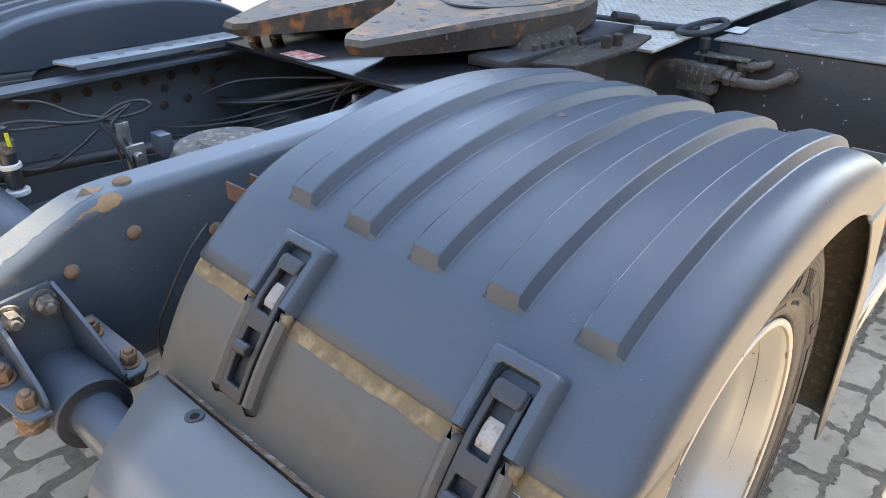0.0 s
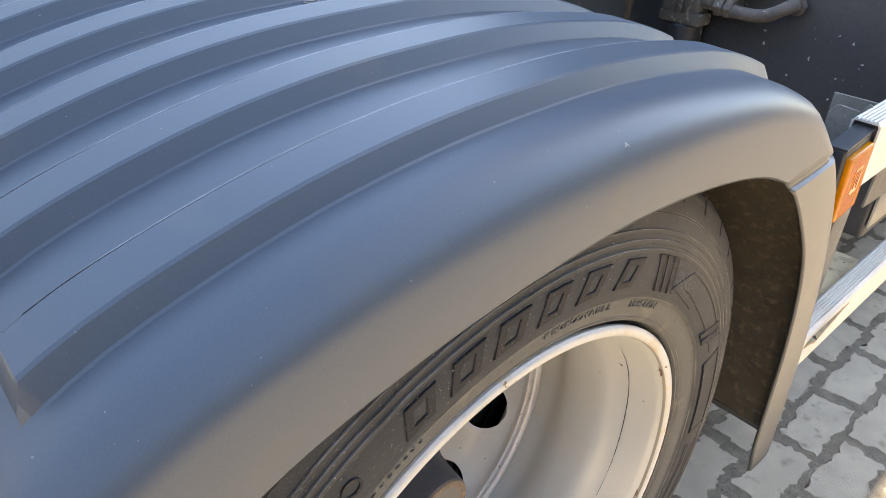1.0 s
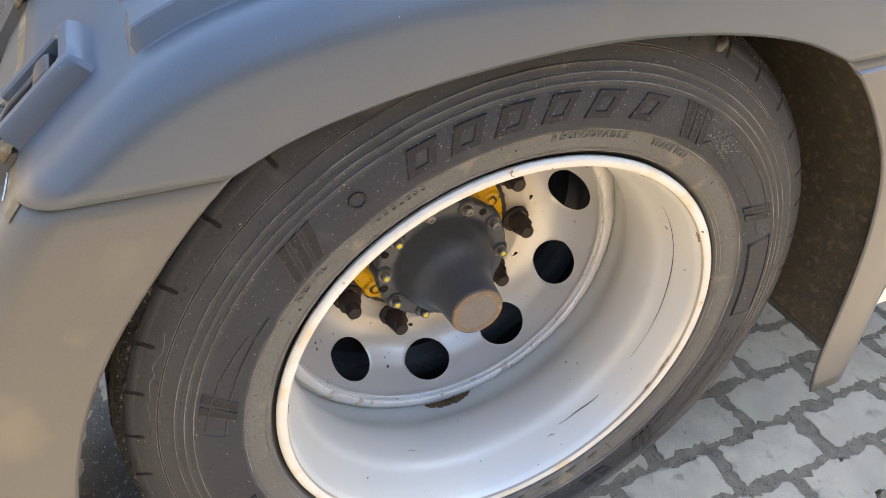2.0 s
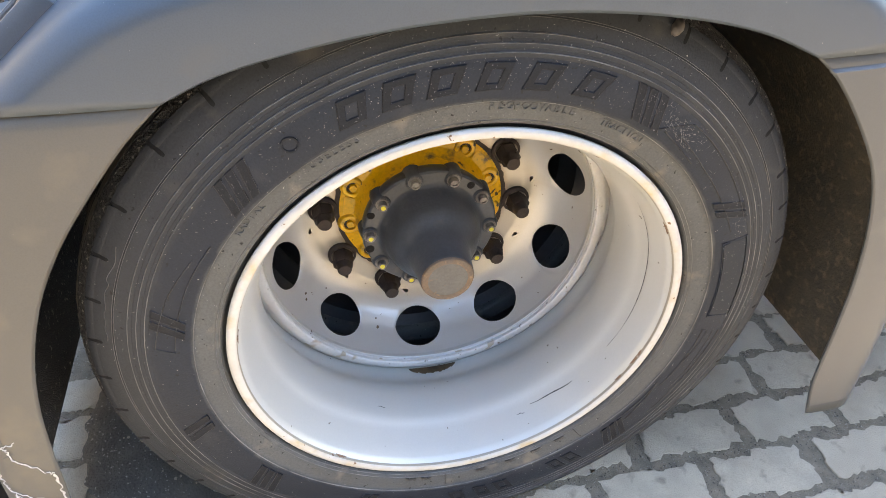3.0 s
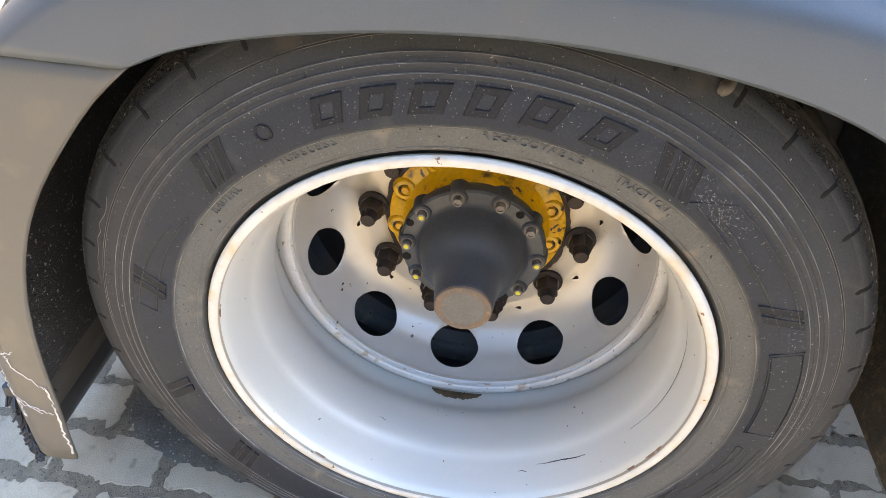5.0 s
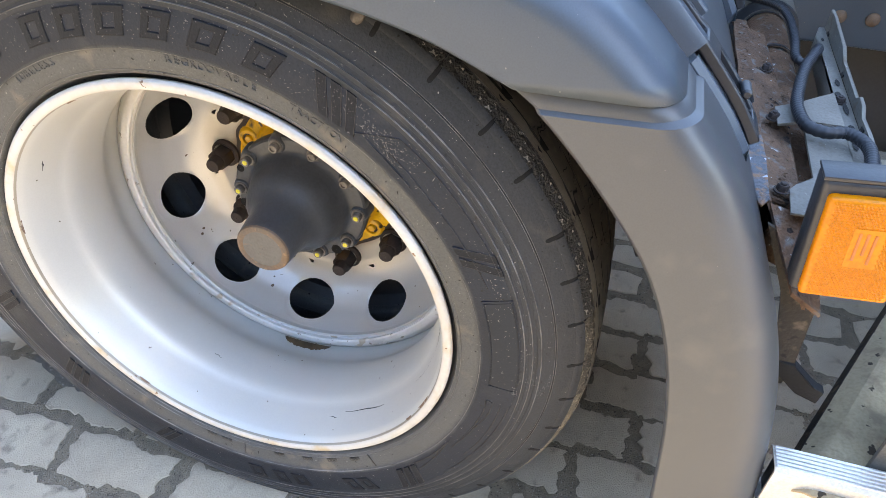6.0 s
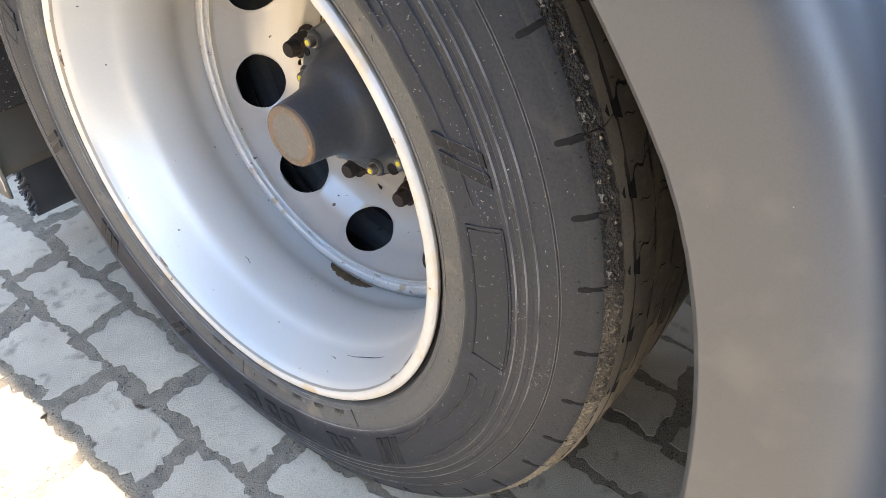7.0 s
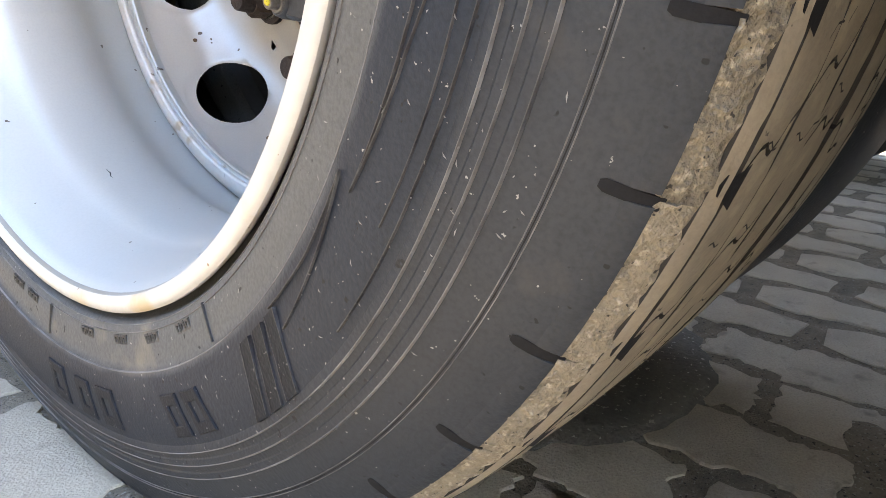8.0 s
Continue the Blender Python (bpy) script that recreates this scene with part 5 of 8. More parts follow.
def neck(t):
    """The front panel's neck lies deeper where the cover laps over it, and steps out below."""
    return 0.0042 * min(1.0, max(0.0, (0.0460 - t) / 0.006))


def along(which, dist):
    """A place on the guard's top line at a distance up (plus) or down (minus) from a seam, and the outward normal."""
    top, low, share = (TOP_OUT, REAR_OUT, 1) if which == "rear" else (TOP_OUT, FRONT_OUT, -1)
    line = top if dist >= 0 else low
    length = sum((b - a).length for a, b in zip(line, line[1:]))
    t = abs(dist) / length
    if dist >= 0 and which == "front":
        t = 1 - t
    p = lerp_line(line, t)
    q = lerp_line(line, min(1, t + 0.02))
    r = lerp_line(line, max(0, t - 0.02))
    d = (q - r).normalized()
    n = Vector((0, -d.z, d.y))
    mid = Vector((0, 0.03, 0.45))
    if n.dot(p - mid) < 0:
        n = -n
    return p, n


def strip(bm, which, x0, x1, d0, d1, h0, h1, n=10, chamfer=0.003, taper=0.0):
    """A bar that follows the guard across a seam: from x0 to x1, from distance d0 to d1, from height h0 to h1 above the sheet."""
    rows = []
    for k in range(n + 1):
        f = k / n
        p, nn = along(which, d0 + (d1 - d0) * f)
        ch = chamfer if 0 < k < n else chamfer * 2.2
        w = taper * f
        sec = [(x0 + w, h0), (x0 + w, h1 - ch), (x0 + w + ch, h1), (x1 - w - ch, h1), (x1 - w, h1 - ch), (x1 - w, h0)]
        lift = CROWN * (1.0 if d0 + (d1 - d0) * f >= 0 else max(0.0, 1 + (d0 + (d1 - d0) * f) / (0.7 if which == "rear" else 0.28)))
        rows.append([bm.verts.new(Vector((x, p.y, p.z + lift * max(0.0, -x))) + nn * (h if 0 < k < n or h == h0 else h - chamfer * 0.8)) for x, h in sec])
    for a, b in zip(rows, rows[1:]):
        for k in range(5):
            bm.faces.new((a[k], a[k + 1], b[k + 1], b[k]))
    bm.faces.new(rows[0])
    bm.faces.new(rows[-1][::-1])
    return bm


def hoop(bm, which, x, d0, d1, half=0.0315):
    """A raised frame in the shape of an upturned U: two legs from d0 up to a bar at d1, with sloping shoulders."""
    rows = []
    for off, h in ((0.0125, -0.002), (0.0105, 0.008), (0.0070, 0.0175), (0.0050, 0.0190), (-0.0045, 0.0190), (-0.0065, 0.0170), (-0.0080, -0.002)):
        path = [(x - half - off, d0 + (d1 - 0.012 - d0) * k / 5) for k in range(6)] + [(x - half - off, d1 + off - 0.004), (x - half - off + 0.004, d1 + off), (x - half * 0.4, d1 + off), (x + half * 0.4, d1 + off), (x + half + off - 0.004, d1 + off), (x + half + off, d1 + off - 0.004)]
        path += [(x + half + off, d0 + (d1 - 0.012 - d0) * k / 5) for k in range(5, -1, -1)]
        row = []
        for px, d in path:
            p, nn = along(which, d)
            row.append(bm.verts.new(Vector((px, p.y, p.z + CROWN * max(0.0, -px))) + nn * h))
        rows.append(row)
    for a, b in zip(rows, rows[1:]):
        for k in range(len(a) - 1):
            bm.faces.new((a[k], a[k + 1], b[k + 1], b[k]))
    for end in (0, -1):
        bm.faces.new([r[end] for r in rows])
    return bm


def on_guard(which, x, d, h):
    """A place on the guard at x, at a distance d from a seam and a height h above the sheet."""
    p, n = along(which, d)
    lift = CROWN * (1.0 if d >= 0 else max(0.0, 1 + d / (0.7 if which == "rear" else 0.28)))
    return Vector((x, p.y, p.z + lift * max(0.0, -x))) + n * h


def slotted(bm, which, xs, bars, h0, h1):
    """A strap that follows the guard: two side strips, joined by cross bars (d0, d1), as one body with slots between the bars."""
    ds = []
    ends = [e for b in bars for e in b]
    for a, b in zip(ends, ends[1:]):
        k = max(1, int(abs(a - b) / 0.018))
        ds += [a + (b - a) * i / k for i in range(k)]
    ds.append(ends[-1])
    top = [[bm.verts.new(on_guard(which, x, d, h1)) for x in xs] for d in ds]
    low = [[bm.verts.new(on_guard(which, x, d, h0)) for x in xs] for d in ds]
    full = [any(b1 - 1e-6 <= (p + q) / 2 <= b0 + 1e-6 for b0, b1 in bars) for p, q in zip(ds, ds[1:])]
    n = len(full)
    for i in range(n):
        for j in range(3):
            if j == 1 and not full[i]:
                continue
            for v in (top, low):
                bm.faces.new((v[i][j], v[i][j + 1], v[i + 1][j + 1], v[i + 1][j]))
        for j in (0, 3) if full[i] else (0, 1, 2, 3):
            bm.faces.new((top[i][j], top[i + 1][j], low[i + 1][j], low[i][j]))
    for i in range(n + 1):
        a, b = (full[i - 1] if i else None), (full[i] if i < n else None)
        cols = (0, 1, 2) if a is None or b is None else (1,) if a != b else ()
        for j in cols:
            bm.faces.new((top[i][j], top[i][j + 1], low[i][j + 1], low[i][j]))
    return bm


def torn_tab(guard, which, x, d, wide, seed):
    """A crumpled, dusty scrap of torn plastic beside a latch."""
    r = random.Random(seed)
    bm = bmesh.new()
    rows = []
    for i in range(7):
        f = i / 6
        half = wide * (0.35 + 0.65 * math.sin(math.pi * (0.15 + 0.75 * f))) * (0.8 + 0.4 * r.random())
        rows.append([bm.verts.new(on_guard(which, x + half * g + 0.002 * (r.random() - 0.5), d - 0.024 * f + 0.003 * (r.random() - 0.5), 0.003 + 0.008 * (1 - g * g) * math.sin(math.pi * f) + 0.003 * r.random())) for g in (-1.0, -0.5, 0.0, 0.5, 1.0)])
    for a, b in zip(rows, rows[1:]):
        for k in range(4):
            bm.faces.new((a[k], a[k + 1], b[k + 1], b[k]))
    solid(part("torn_tab", bm, M_SEAM, guard, "torn dusty scrap of plastic", angle=60), 0.0015, 0.0)


def latch(guard, which, x):
    """A rubber strap latch in its raised moulded housing, across a seam."""
    w = 0.041
    bm = bmesh.new()
    hoop(bm, which, x, 0.002, 0.082)
    part("latch_housing", bm, M_GUARD, guard, "raised moulded frame round the latch")
    for a, b in ((x - w, x - 0.0235), (x + 0.0235, x + w)):
        bm = bmesh.new()
        strip(bm, which, a, b, -0.004, -0.128, -0.002 if which == "rear" else -0.02, 0.016 if which == "rear" else 0.004, 12, 0.006)
        part("latch_side_rail", bm, M_GUARD_OLD if which == "rear" else M_GUARD, guard)
    strap = bmesh.new()
    slotted(strap, which, (x - 0.021, x - 0.0125, x + 0.0125, x + 0.021), ((0.060, 0.043), (-0.015, -0.038), (-0.106, -0.122)), 0.003, 0.0135)
    st = part("latch_strap", strap, M_STRAP, guard, "black rubber strap with oblong slots")
    bev = st.modifiers.new("soft_edges", "BEVEL")
    bev.width, bev.segments, bev.limit_method = 0.0018, 2, "ANGLE"
    bm = bmesh.new()
    strip(bm, which, x - 0.019, x + 0.019, 0.062, 0.042, 0.010, 0.0175, 4, 0.002)
    part("latch_head", bm, M_STRAP, st)
    bm = bmesh.new()
    strip(bm, which, x - 0.0105, x + 0.0105, 0.026, -0.008, 0.002, 0.0085, 4, 0.001)
    part("latch_hook", bm, M_HOOK, st, "worn bright metal hook plate")
    bm = bmesh.new()
    p, n = along(which, -0.061 if which == "rear" else -0.080)
    n16 = n * 0.016 + Vector((0, 0, -CROWN * 0.84 * x))
    cyl(bm, Vector((x - 0.014, p.y, p.z)) + n16, Vector((x + 0.010, p.y, p.z)) + n16, 0.0085 if which == "rear" else 0.005, 14, bev=0.002)
    part("latch_knob", bm, M_STRAP, st)
    bm = bmesh.new()
    strip(bm, which, x - 0.0225, x + 0.0225, 0.064, -0.124, -0.004, 0.001, 14, 0.0002)
    part("latch_recess", bm, M_DARK, guard)


def mudguard():
    g = thing("mudguard", "dark grey plastic three-part mudguard with five raised ribs", "mudguard", (-0.28, 0, 0.9))
    cover = guard_body("cover", TOP_OUT, TOP_LIP, steps(46, (RIB_A, RIB_A + 0.0130, RIB_A + 0.0145, RIB_B - 0.0145, RIB_B - 0.0130, RIB_B)), g, M_GUARD, "smooth dark grey ribbed top cover", rib=rib_rise)
    rear = guard_body("rear_panel", REAR_OUT, REAR_LIP, steps(26, (0.036, 0.044)), g, M_GUARD_OLD, "faded, scratched and cracked lower panel", inset=sunk)
    front = guard_body("front_panel", FRONT_OUT, FRONT_LIP, steps(26, (0.0390, 0.0400, 0.0450, 0.0460, 0.060)), g, M_GUARD_FRONT, "plain grey lower panel with a stepped neck", inset=neck)
    # thin pale line along the inner edge of each rib: its highlight, painted
    for a, b in RIBS:
        bm = bmesh.new()
        rows = []
        for k in range(41):
            t = RIB_A + 0.03 + (RIB_B - RIB_A - 0.12) * k / 40
            p, n = lerp_line(TOP_OUT, t), normal_at(TOP_OUT, t)
            w = 0.0007 * math.sin(math.pi * k / 40) ** 0.5
            rows.append([bm.verts.new(Vector((x, p.y, p.z + CROWN * max(0.0, -x))) + n * h) for x, h in ((a + 0.0072 - w, 0.0147 - w * 0.6), (a + 0.0072, 0.0151 + w), (a + 0.0072 + w * 2, 0.0155))])
        for q, r in zip(rows, rows[1:]):
            for k in range(2):
                bm.faces.new((q[k], q[k + 1], r[k + 1], r[k]))
        part("rib_edge", bm, M_EDGE, cover, "thin pale highlight painted along the rib's edge")
    # dust in the recess below the rear seam, thinning out in a ragged lower edge
    bm = bmesh.new()
    rows = []
    for t in (0.002, 0.012, 0.022, 0.032, 0.040):
        sec = guard_section(lerp_line(REAR_OUT, t), lerp_line(REAR_LIP, t), sunk(t) - 0.0008, 0, 0.036, 1.0 - t)[4:-9]
        rows.append([p for q, r in zip(sec, sec[1:]) for p in (q.lerp(r, k / 4) for k in range(4))] + [sec[-1]])
    for k, p in enumerate(rows[-1]):
        f = 0.5 + 0.9 * noise.noise((p.x * 22, 3.1, 0)) + 0.5 * noise.noise((p.x * 80, 1.7, 0))
        rows[-1][k] = rows[2][k].lerp(p, max(0.70, min(1.0, 0.70 + 0.30 * f)))
        rows[-2][k] = rows[2][k].lerp(rows[-1][k], 0.5)
    rows = [[bm.verts.new(p) for p in row] for row in rows]
    for a, b in zip(rows, rows[1:]):
        for k in range(len(a) - 1):
            bm.faces.new((a[k], b[k], b[k + 1], a[k + 1]))
    bmesh.ops.dissolve_degenerate(bm, dist=0.00005, edges=bm.edges[:])
    part("seam_strip", bm, M_SEAM, g, "dusty recessed strip below the seam")
    # muddy liner inside the front and rear panels, shorter than the panels' outer band
    for name, out, lip, low in (("rear_liner", REAR_OUT, REAR_LIP, 0.80), ("front_liner", FRONT_OUT, FRONT_LIP, 0.86)):
        bm = bmesh.new()
        rows = []
        for k in range(91):
            t = 0.02 + (low - 0.02) * k / 90
            o, l = lerp_line(out, t), lerp_line(lip, t)
            p = o.lerp(l, 0.34 + 0.54 * max(0.0, (t - 0.45) / 0.55))
            fray = 0.006 * (noise.noise((t * 60, 1.0, 0)) + 0.9 * noise.noise((t * 210, 4.0, 0))) if name == "rear_liner" else 0.0
            rows.append([bm.verts.new((x, p.y + f * (l.y - o.y) / (l - o).length, p.z + f * (l.z - o.z) / (l - o).length)) for x, f in ((X_IN + 0.012, 0), (-0.40, 0), (-0.20, 0), (-0.05, 0), (0.0, 0.3 * fray), (X_OUT - 0.018, 0.7 * fray), (X_OUT - 0.010, fray + abs(fray)))])
        for a, b in zip(rows, rows[1:]):
            for k in range(6):
                bm.faces.new((a[k], b[k], b[k + 1], a[k + 1]))
        solid(part(name, bm, M_INNER if name == "front_liner" else M_TORN, g, "mud-caked inner liner" if name == "front_liner" else "black frayed inner liner"), 0.004, 0.0)
    rs = random.Random(23)
    bm = bmesh.new()
    for k in range(70):
        t = 0.56 + 0.25 * rs.random()
        o, l = lerp_line(REAR_OUT, t), lerp_line(REAR_LIP, t)
        p = o.lerp(l, 0.34 + 0.54 * max(0.0, (t - 0.45) / 0.55))
        d = (l - o).normalized()
        a = Vector((X_OUT - 0.012 - 0.012 * rs.random(), p.y, p.z)) + d * (0.004 + 0.004 * rs.random())
        b = a + d * (0.006 + 0.010 * rs.random()) + Vector((0.004 * (rs.random() - 0.5), 0, 0.004 * (rs.random() - 0.7)))
        cyl(bm, a, b, 0.0006, 5, 0.0003)
    tagged(part("frayed_bristles", bm, M_LUG, g, "frayed fibres at the liner's edge"), kind="stuff")
    for which, xs in (("rear", (-0.423, -0.091)), ("front", (-0.423, -0.091))):
        for x in xs:
            latch(g, which, x)
            if which == "rear":
                torn_tab(g, which, x + 0.036, 0.004, 0.009, 3)
                torn_tab(g, which, x - 0.034, 0.006, 0.007, 8)
    bm = bmesh.new()
    rows = []
    for k in range(61):
        x = -0.058 + 0.062 * k / 60 * 1.0
        d = -0.030 - 0.004 * math.sin(x * 60) + 0.0015 * noise.noise((x * 300, 0, 2))
        w = 0.0006 * (0.4 + abs(noise.noise((x * 200, 5, 0))) * 1.6)
        rows.append([bm.verts.new(on_guard("rear", x - 0.02, d + e, h)) for e, h in ((w, -0.0004), (0, 0.0005), (-w, -0.0004))])
    for q, r in zip(rows, rows[1:]):
        for k in range(2):
            bm.faces.new((q[k], q[k + 1], r[k + 1], r[k]))
    part("scratch", bm, M_PAINTLINE, rear, "pale scratch below the seam")
    # a pale rubbed mark on the cover's outer bend
    for marks, wide in ((((0.522, 0.94), (0.525, 0.90), (0.529, 0.97)), 0.0016),):
        bm = bmesh.new()
        rows = []
        line = spline([Vector((0, t * 10, q)) for t, q in marks], 6)
        for i, c in enumerate(line):
            t, q = c.y / 10, c.z
            o, l = lerp_line(TOP_OUT, t), lerp_line(TOP_LIP, t)
            d, rnd = (l - o).normalized(), 0.036 + 0.014 * math.sin(math.pi * t) ** 0.7
            w = wide * math.sin(math.pi * (i + 0.5) / len(line))
            row = []
            for e, lift in ((-1, 0.0001), (0, 0.0005), (1, 0.0001)):
                a = q + e * w / rnd
                p = o + d * (rnd * (1 - math.cos(a)) - lift * math.cos(a))
                row.append(bm.verts.new((X_OUT - rnd * (1 - math.sin(a)) + lift * math.sin(a), p.y, p.z)))
            rows.append(row)
        for u, v in zip(rows, rows[1:]):
            for k in range(2):
                bm.faces.new((u[k], u[k + 1], v[k + 1], v[k]))
        part("rubbed_mark", bm, M_EDGE, cover, "pale rubbed mark")
    # fastener on the crown
    bm = bmesh.new()
    revolve(bm, [(0.0, 0.009), (0.0015, 0.0087), (0.002, 0.0065), (0.001, 0.005), (0.0028, 0.0045), (0.0034, 0.0003)], 20)
    bmesh.ops.rotate(bm, verts=bm.verts[:], cent=(0, 0, 0), matrix=Matrix.Rotation(radians(-90), 3, "Y"))
    bmesh.ops.translate(bm, verts=bm.verts[:], vec=(-0.338, 0.018, 1.0062))
    part("fastener", bm, M_SCREW, g, "dull metal screw with washer")
    return g


guard = mudguard()
far_guard = copy_thing(guard, pose(-2.43, 0.084, 0.0, 0, 0, 180) @ Matrix.Translation((-0.28, 0, 0.9)))
far_guard["label"] = "dark grey ribbed plastic mudguard of the truck's far side"


def on_panel(t, share):
    """A place on the outer side of the rear panel: t down its length, share from its outer line to its lip."""
    o, l = lerp_line(REAR_OUT, t), lerp_line(REAR_LIP, t)
    p = o.lerp(l, share)
    rnd = 0.036 + 0.014 * min(1.0, t * 2.5)
    h = min(rnd, share * (l - o).length)
    return Vector((X_OUT + 0.0006 - rnd * (1 - math.sqrt(max(0.0, 1 - (1 - h / rnd) ** 2))), p.y, p.z))


# pale cracks and a scuff in the rear panel
rng = random.Random(4)
crack = bmesh.new()
for pts, wide in ((((0.625, 0.11), (0.620, 0.16), (0.640, 0.16), (0.672, 0.15), (0.698, 0.16), (0.712, 0.22), (0.750, 0.22), (0.785, 0.26), (0.805, 0.32), (0.835, 0.36), (0.865, 0.36)), 0.0019), (((0.615, 0.22), (0.585, 0.36), (0.560, 0.48), (0.555, 0.58)), 0.0007), (((0.690, 0.10), (0.680, 0.18), (0.670, 0.42), (0.665, 0.62)), 0.0013),
                  (((0.670, 0.42), (0.680, 0.48), (0.700, 0.48), (0.725, 0.64), (0.760, 0.86), (0.765, 0.94)), 0.0016), (((0.805, 0.32), (0.815, 0.50), (0.835, 0.72), (0.845, 0.90)), 0.0014), (((0.815, 0.36), (0.826, 0.52), (0.843, 0.72)), 0.0009), (((0.765, 0.94), (0.815, 0.94), (0.875, 0.94), (0.925, 0.96), (0.975, 0.98)), 0.0024)):
    line = spline([on_panel(t, s) for t, s in pts], 7)
    rows = []
    for i, c in enumerate(line):
        d = (line[min(i + 1, len(line) - 1)] - line[max(i - 1, 0)]).normalized()
        n = Vector((0, -d.z, d.y))
        w = 0.80 * wide * (0.3 + 0.9 * rng.random())
        c = c + n * (rng.random() - 0.5) * 0.005
        rows.append((crack.verts.new(c - n * w), crack.verts.new(c + Vector((0.0006, 0, 0))), crack.verts.new(c + n * w)))
    for a, b in zip(rows, rows[1:]):
        crack.faces.new((a[0], b[0], b[1], a[1]))
        crack.faces.new((a[1], b[1], b[2], a[2]))
part("crack", crack, M_PAINTLINE, guard, "pale whitened cracks in the plastic")
scuff = bmesh.new()
for pts, wide in ((((0.53, 0.24), (0.533, 0.42), (0.535, 0.62)), 0.0008), (((0.48, 0.40), (0.50, 0.37), (0.53, 0.34), (0.555, 0.37), (0.58, 0.42), (0.62, 0.45), (0.66, 0.46)), 0.0030), (((0.60, 0.12), (0.64, 0.13), (0.665, 0.13)), 0.0012), (((0.70, 0.40), (0.69, 0.55)), 0.0012)):
    line = spline([on_panel(t, s) for t, s in pts], 6)
    rows = []
    for i, c in enumerate(line):
        d = (line[min(i + 1, len(line) - 1)] - line[max(i - 1, 0)]).normalized()
        n = Vector((0, -d.z, d.y))
        w = wide * math.sin(math.pi * (0.08 + 0.9 * (1 - i / (len(line) - 1)) ** 1.3) * 0.95)
        rows.append((scuff.verts.new(c - n * w), scuff.verts.new(c + Vector((0.0003, 0, 0))), scuff.verts.new(c + n * w)))
    for a, b in zip(rows, rows[1:]):
        scuff.faces.new((a[0], b[0], b[1], a[1]))
        scuff.faces.new((a[1], b[1], b[2], a[2]))
part("scuff", scuff, M_SCUFFDARK, guard, "dark scuff marks")

# ---- the chassis ----


def bolts_on(parent, places, axis, r, h, material=M_BOLT, name="bolt", dome=True):
    bm = bmesh.new()
    if dome:
        revolve(bm, [(0.0, r), (h * 0.45, r * 0.93), (h * 0.85, r * 0.6), (h, 0.0004)], 18)
    else:
        revolve(bm, [(0.0, r * 1.35), (h * 0.2, r * 1.35), (h * 0.22, r)], 18)
        hexnut(bm, (h * 0.2, 0, 0), (1, 0, 0), r, h * 0.8, r * 0.5)
    me = finish(bm, name, material)
    q = Vector(axis).normalized().to_track_quat("X", "Z").to_matrix().to_4x4()
    for i, p in enumerate(places):
        ob = new(name, me)
        ob.parent = parent
        ob.matrix_parent_inverse = parent.matrix_basis.inverted()
        ob.matrix_basis = Matrix.Translation(p) @ q @ Matrix.Rotation(i * 0.9, 4, "X")


def rail_section(y, top, side):
    """The C section of a frame rail at y; side: 1 for the near rail, whose web lies outside."""
    web, flange = (-0.830, -0.912) if side > 0 else (-1.602, -1.520)
    low, t, s = 0.585, 0.008, side
    r = 0.024 if side > 0 else 0.010
    arc = [Vector((web - s * r * (1 - math.sin(math.pi / 2 * k / 6)), y, top - r * (1 - math.cos(math.pi / 2 * k / 6)))) for k in range(7)]
    q = 0.010
    return [Vector((flange, y, top))] + arc + [Vector((web, y, low + q)), Vector((web - s * q * 0.3, y, low + q * 0.3)), Vector((web - s * q, y, low)), Vector((flange, y, low)),
            Vector((flange, y, low + t)), Vector((web - s * (q + t), y, low + t)), Vector((web - s * t, y, low + t + q)), Vector((web - s * t, y, top - t - r)), Vector((web - s * (r + t), y, top - t)), Vector((flange, y, top - t))]


NEAR_TOP = [(-0.86, 0.735), (-0.72, 0.790), (-0.64, 0.824), (-0.58, 0.850), (-0.54, 0.867), (-0.505, 0.879), (-0.475, 0.884), (-0.44, 0.886), (0.08, 0.886), (0.18, 0.907), (0.4, 0.907), (1.03, 0.907), (1.04, 0.866), (3.2, 0.866)]


def rail(name, label, side):
    th = thing(name, label, "chassis rail", (-0.87 if side > 0 else -1.56, 0.8, 0.77), "frame rails")
    bm = bmesh.new()
    rows = []
    prof = NEAR_TOP if side > 0 else [(-0.86, 0.895), (0.0, 0.895), (1.03, 0.895), (1.04, 0.866), (3.2, 0.866)]
    for y, top in prof:
        rows.append([bm.verts.new(p) for p in rail_section(y, top, side)])
    n = len(rows[0])
    for a, b in zip(rows, rows[1:]):
        for k in range(n):
            bm.faces.new((a[k], a[(k + 1) % n], b[(k + 1) % n], b[k]))
    bm.faces.new(rows[0])
    bm.faces.new(rows[-1][::-1])
    part("rail_beam", bm, M_FRAME, th)
    return th


near_rail = rail("frame_rail", "blue-grey painted steel chassis rail with rusty rivets", 1)
far_rail = rail("frame_rail", "blue-grey painted steel chassis rail of the far side", -1)
bolts_on(near_rail, [(-0.830, -0.440, 0.815), (-0.830, -0.545, 0.787), (-0.830, -0.30, 0.77), (-0.830, 0.795, 0.640), (-0.830, 0.850, 0.642)], (1, 0, 0), 0.0125, 0.008)
bolts_on(near_rail, [(-0.870, -0.425, 0.886)], (0, 0, 1), 0.0150, 0.010)


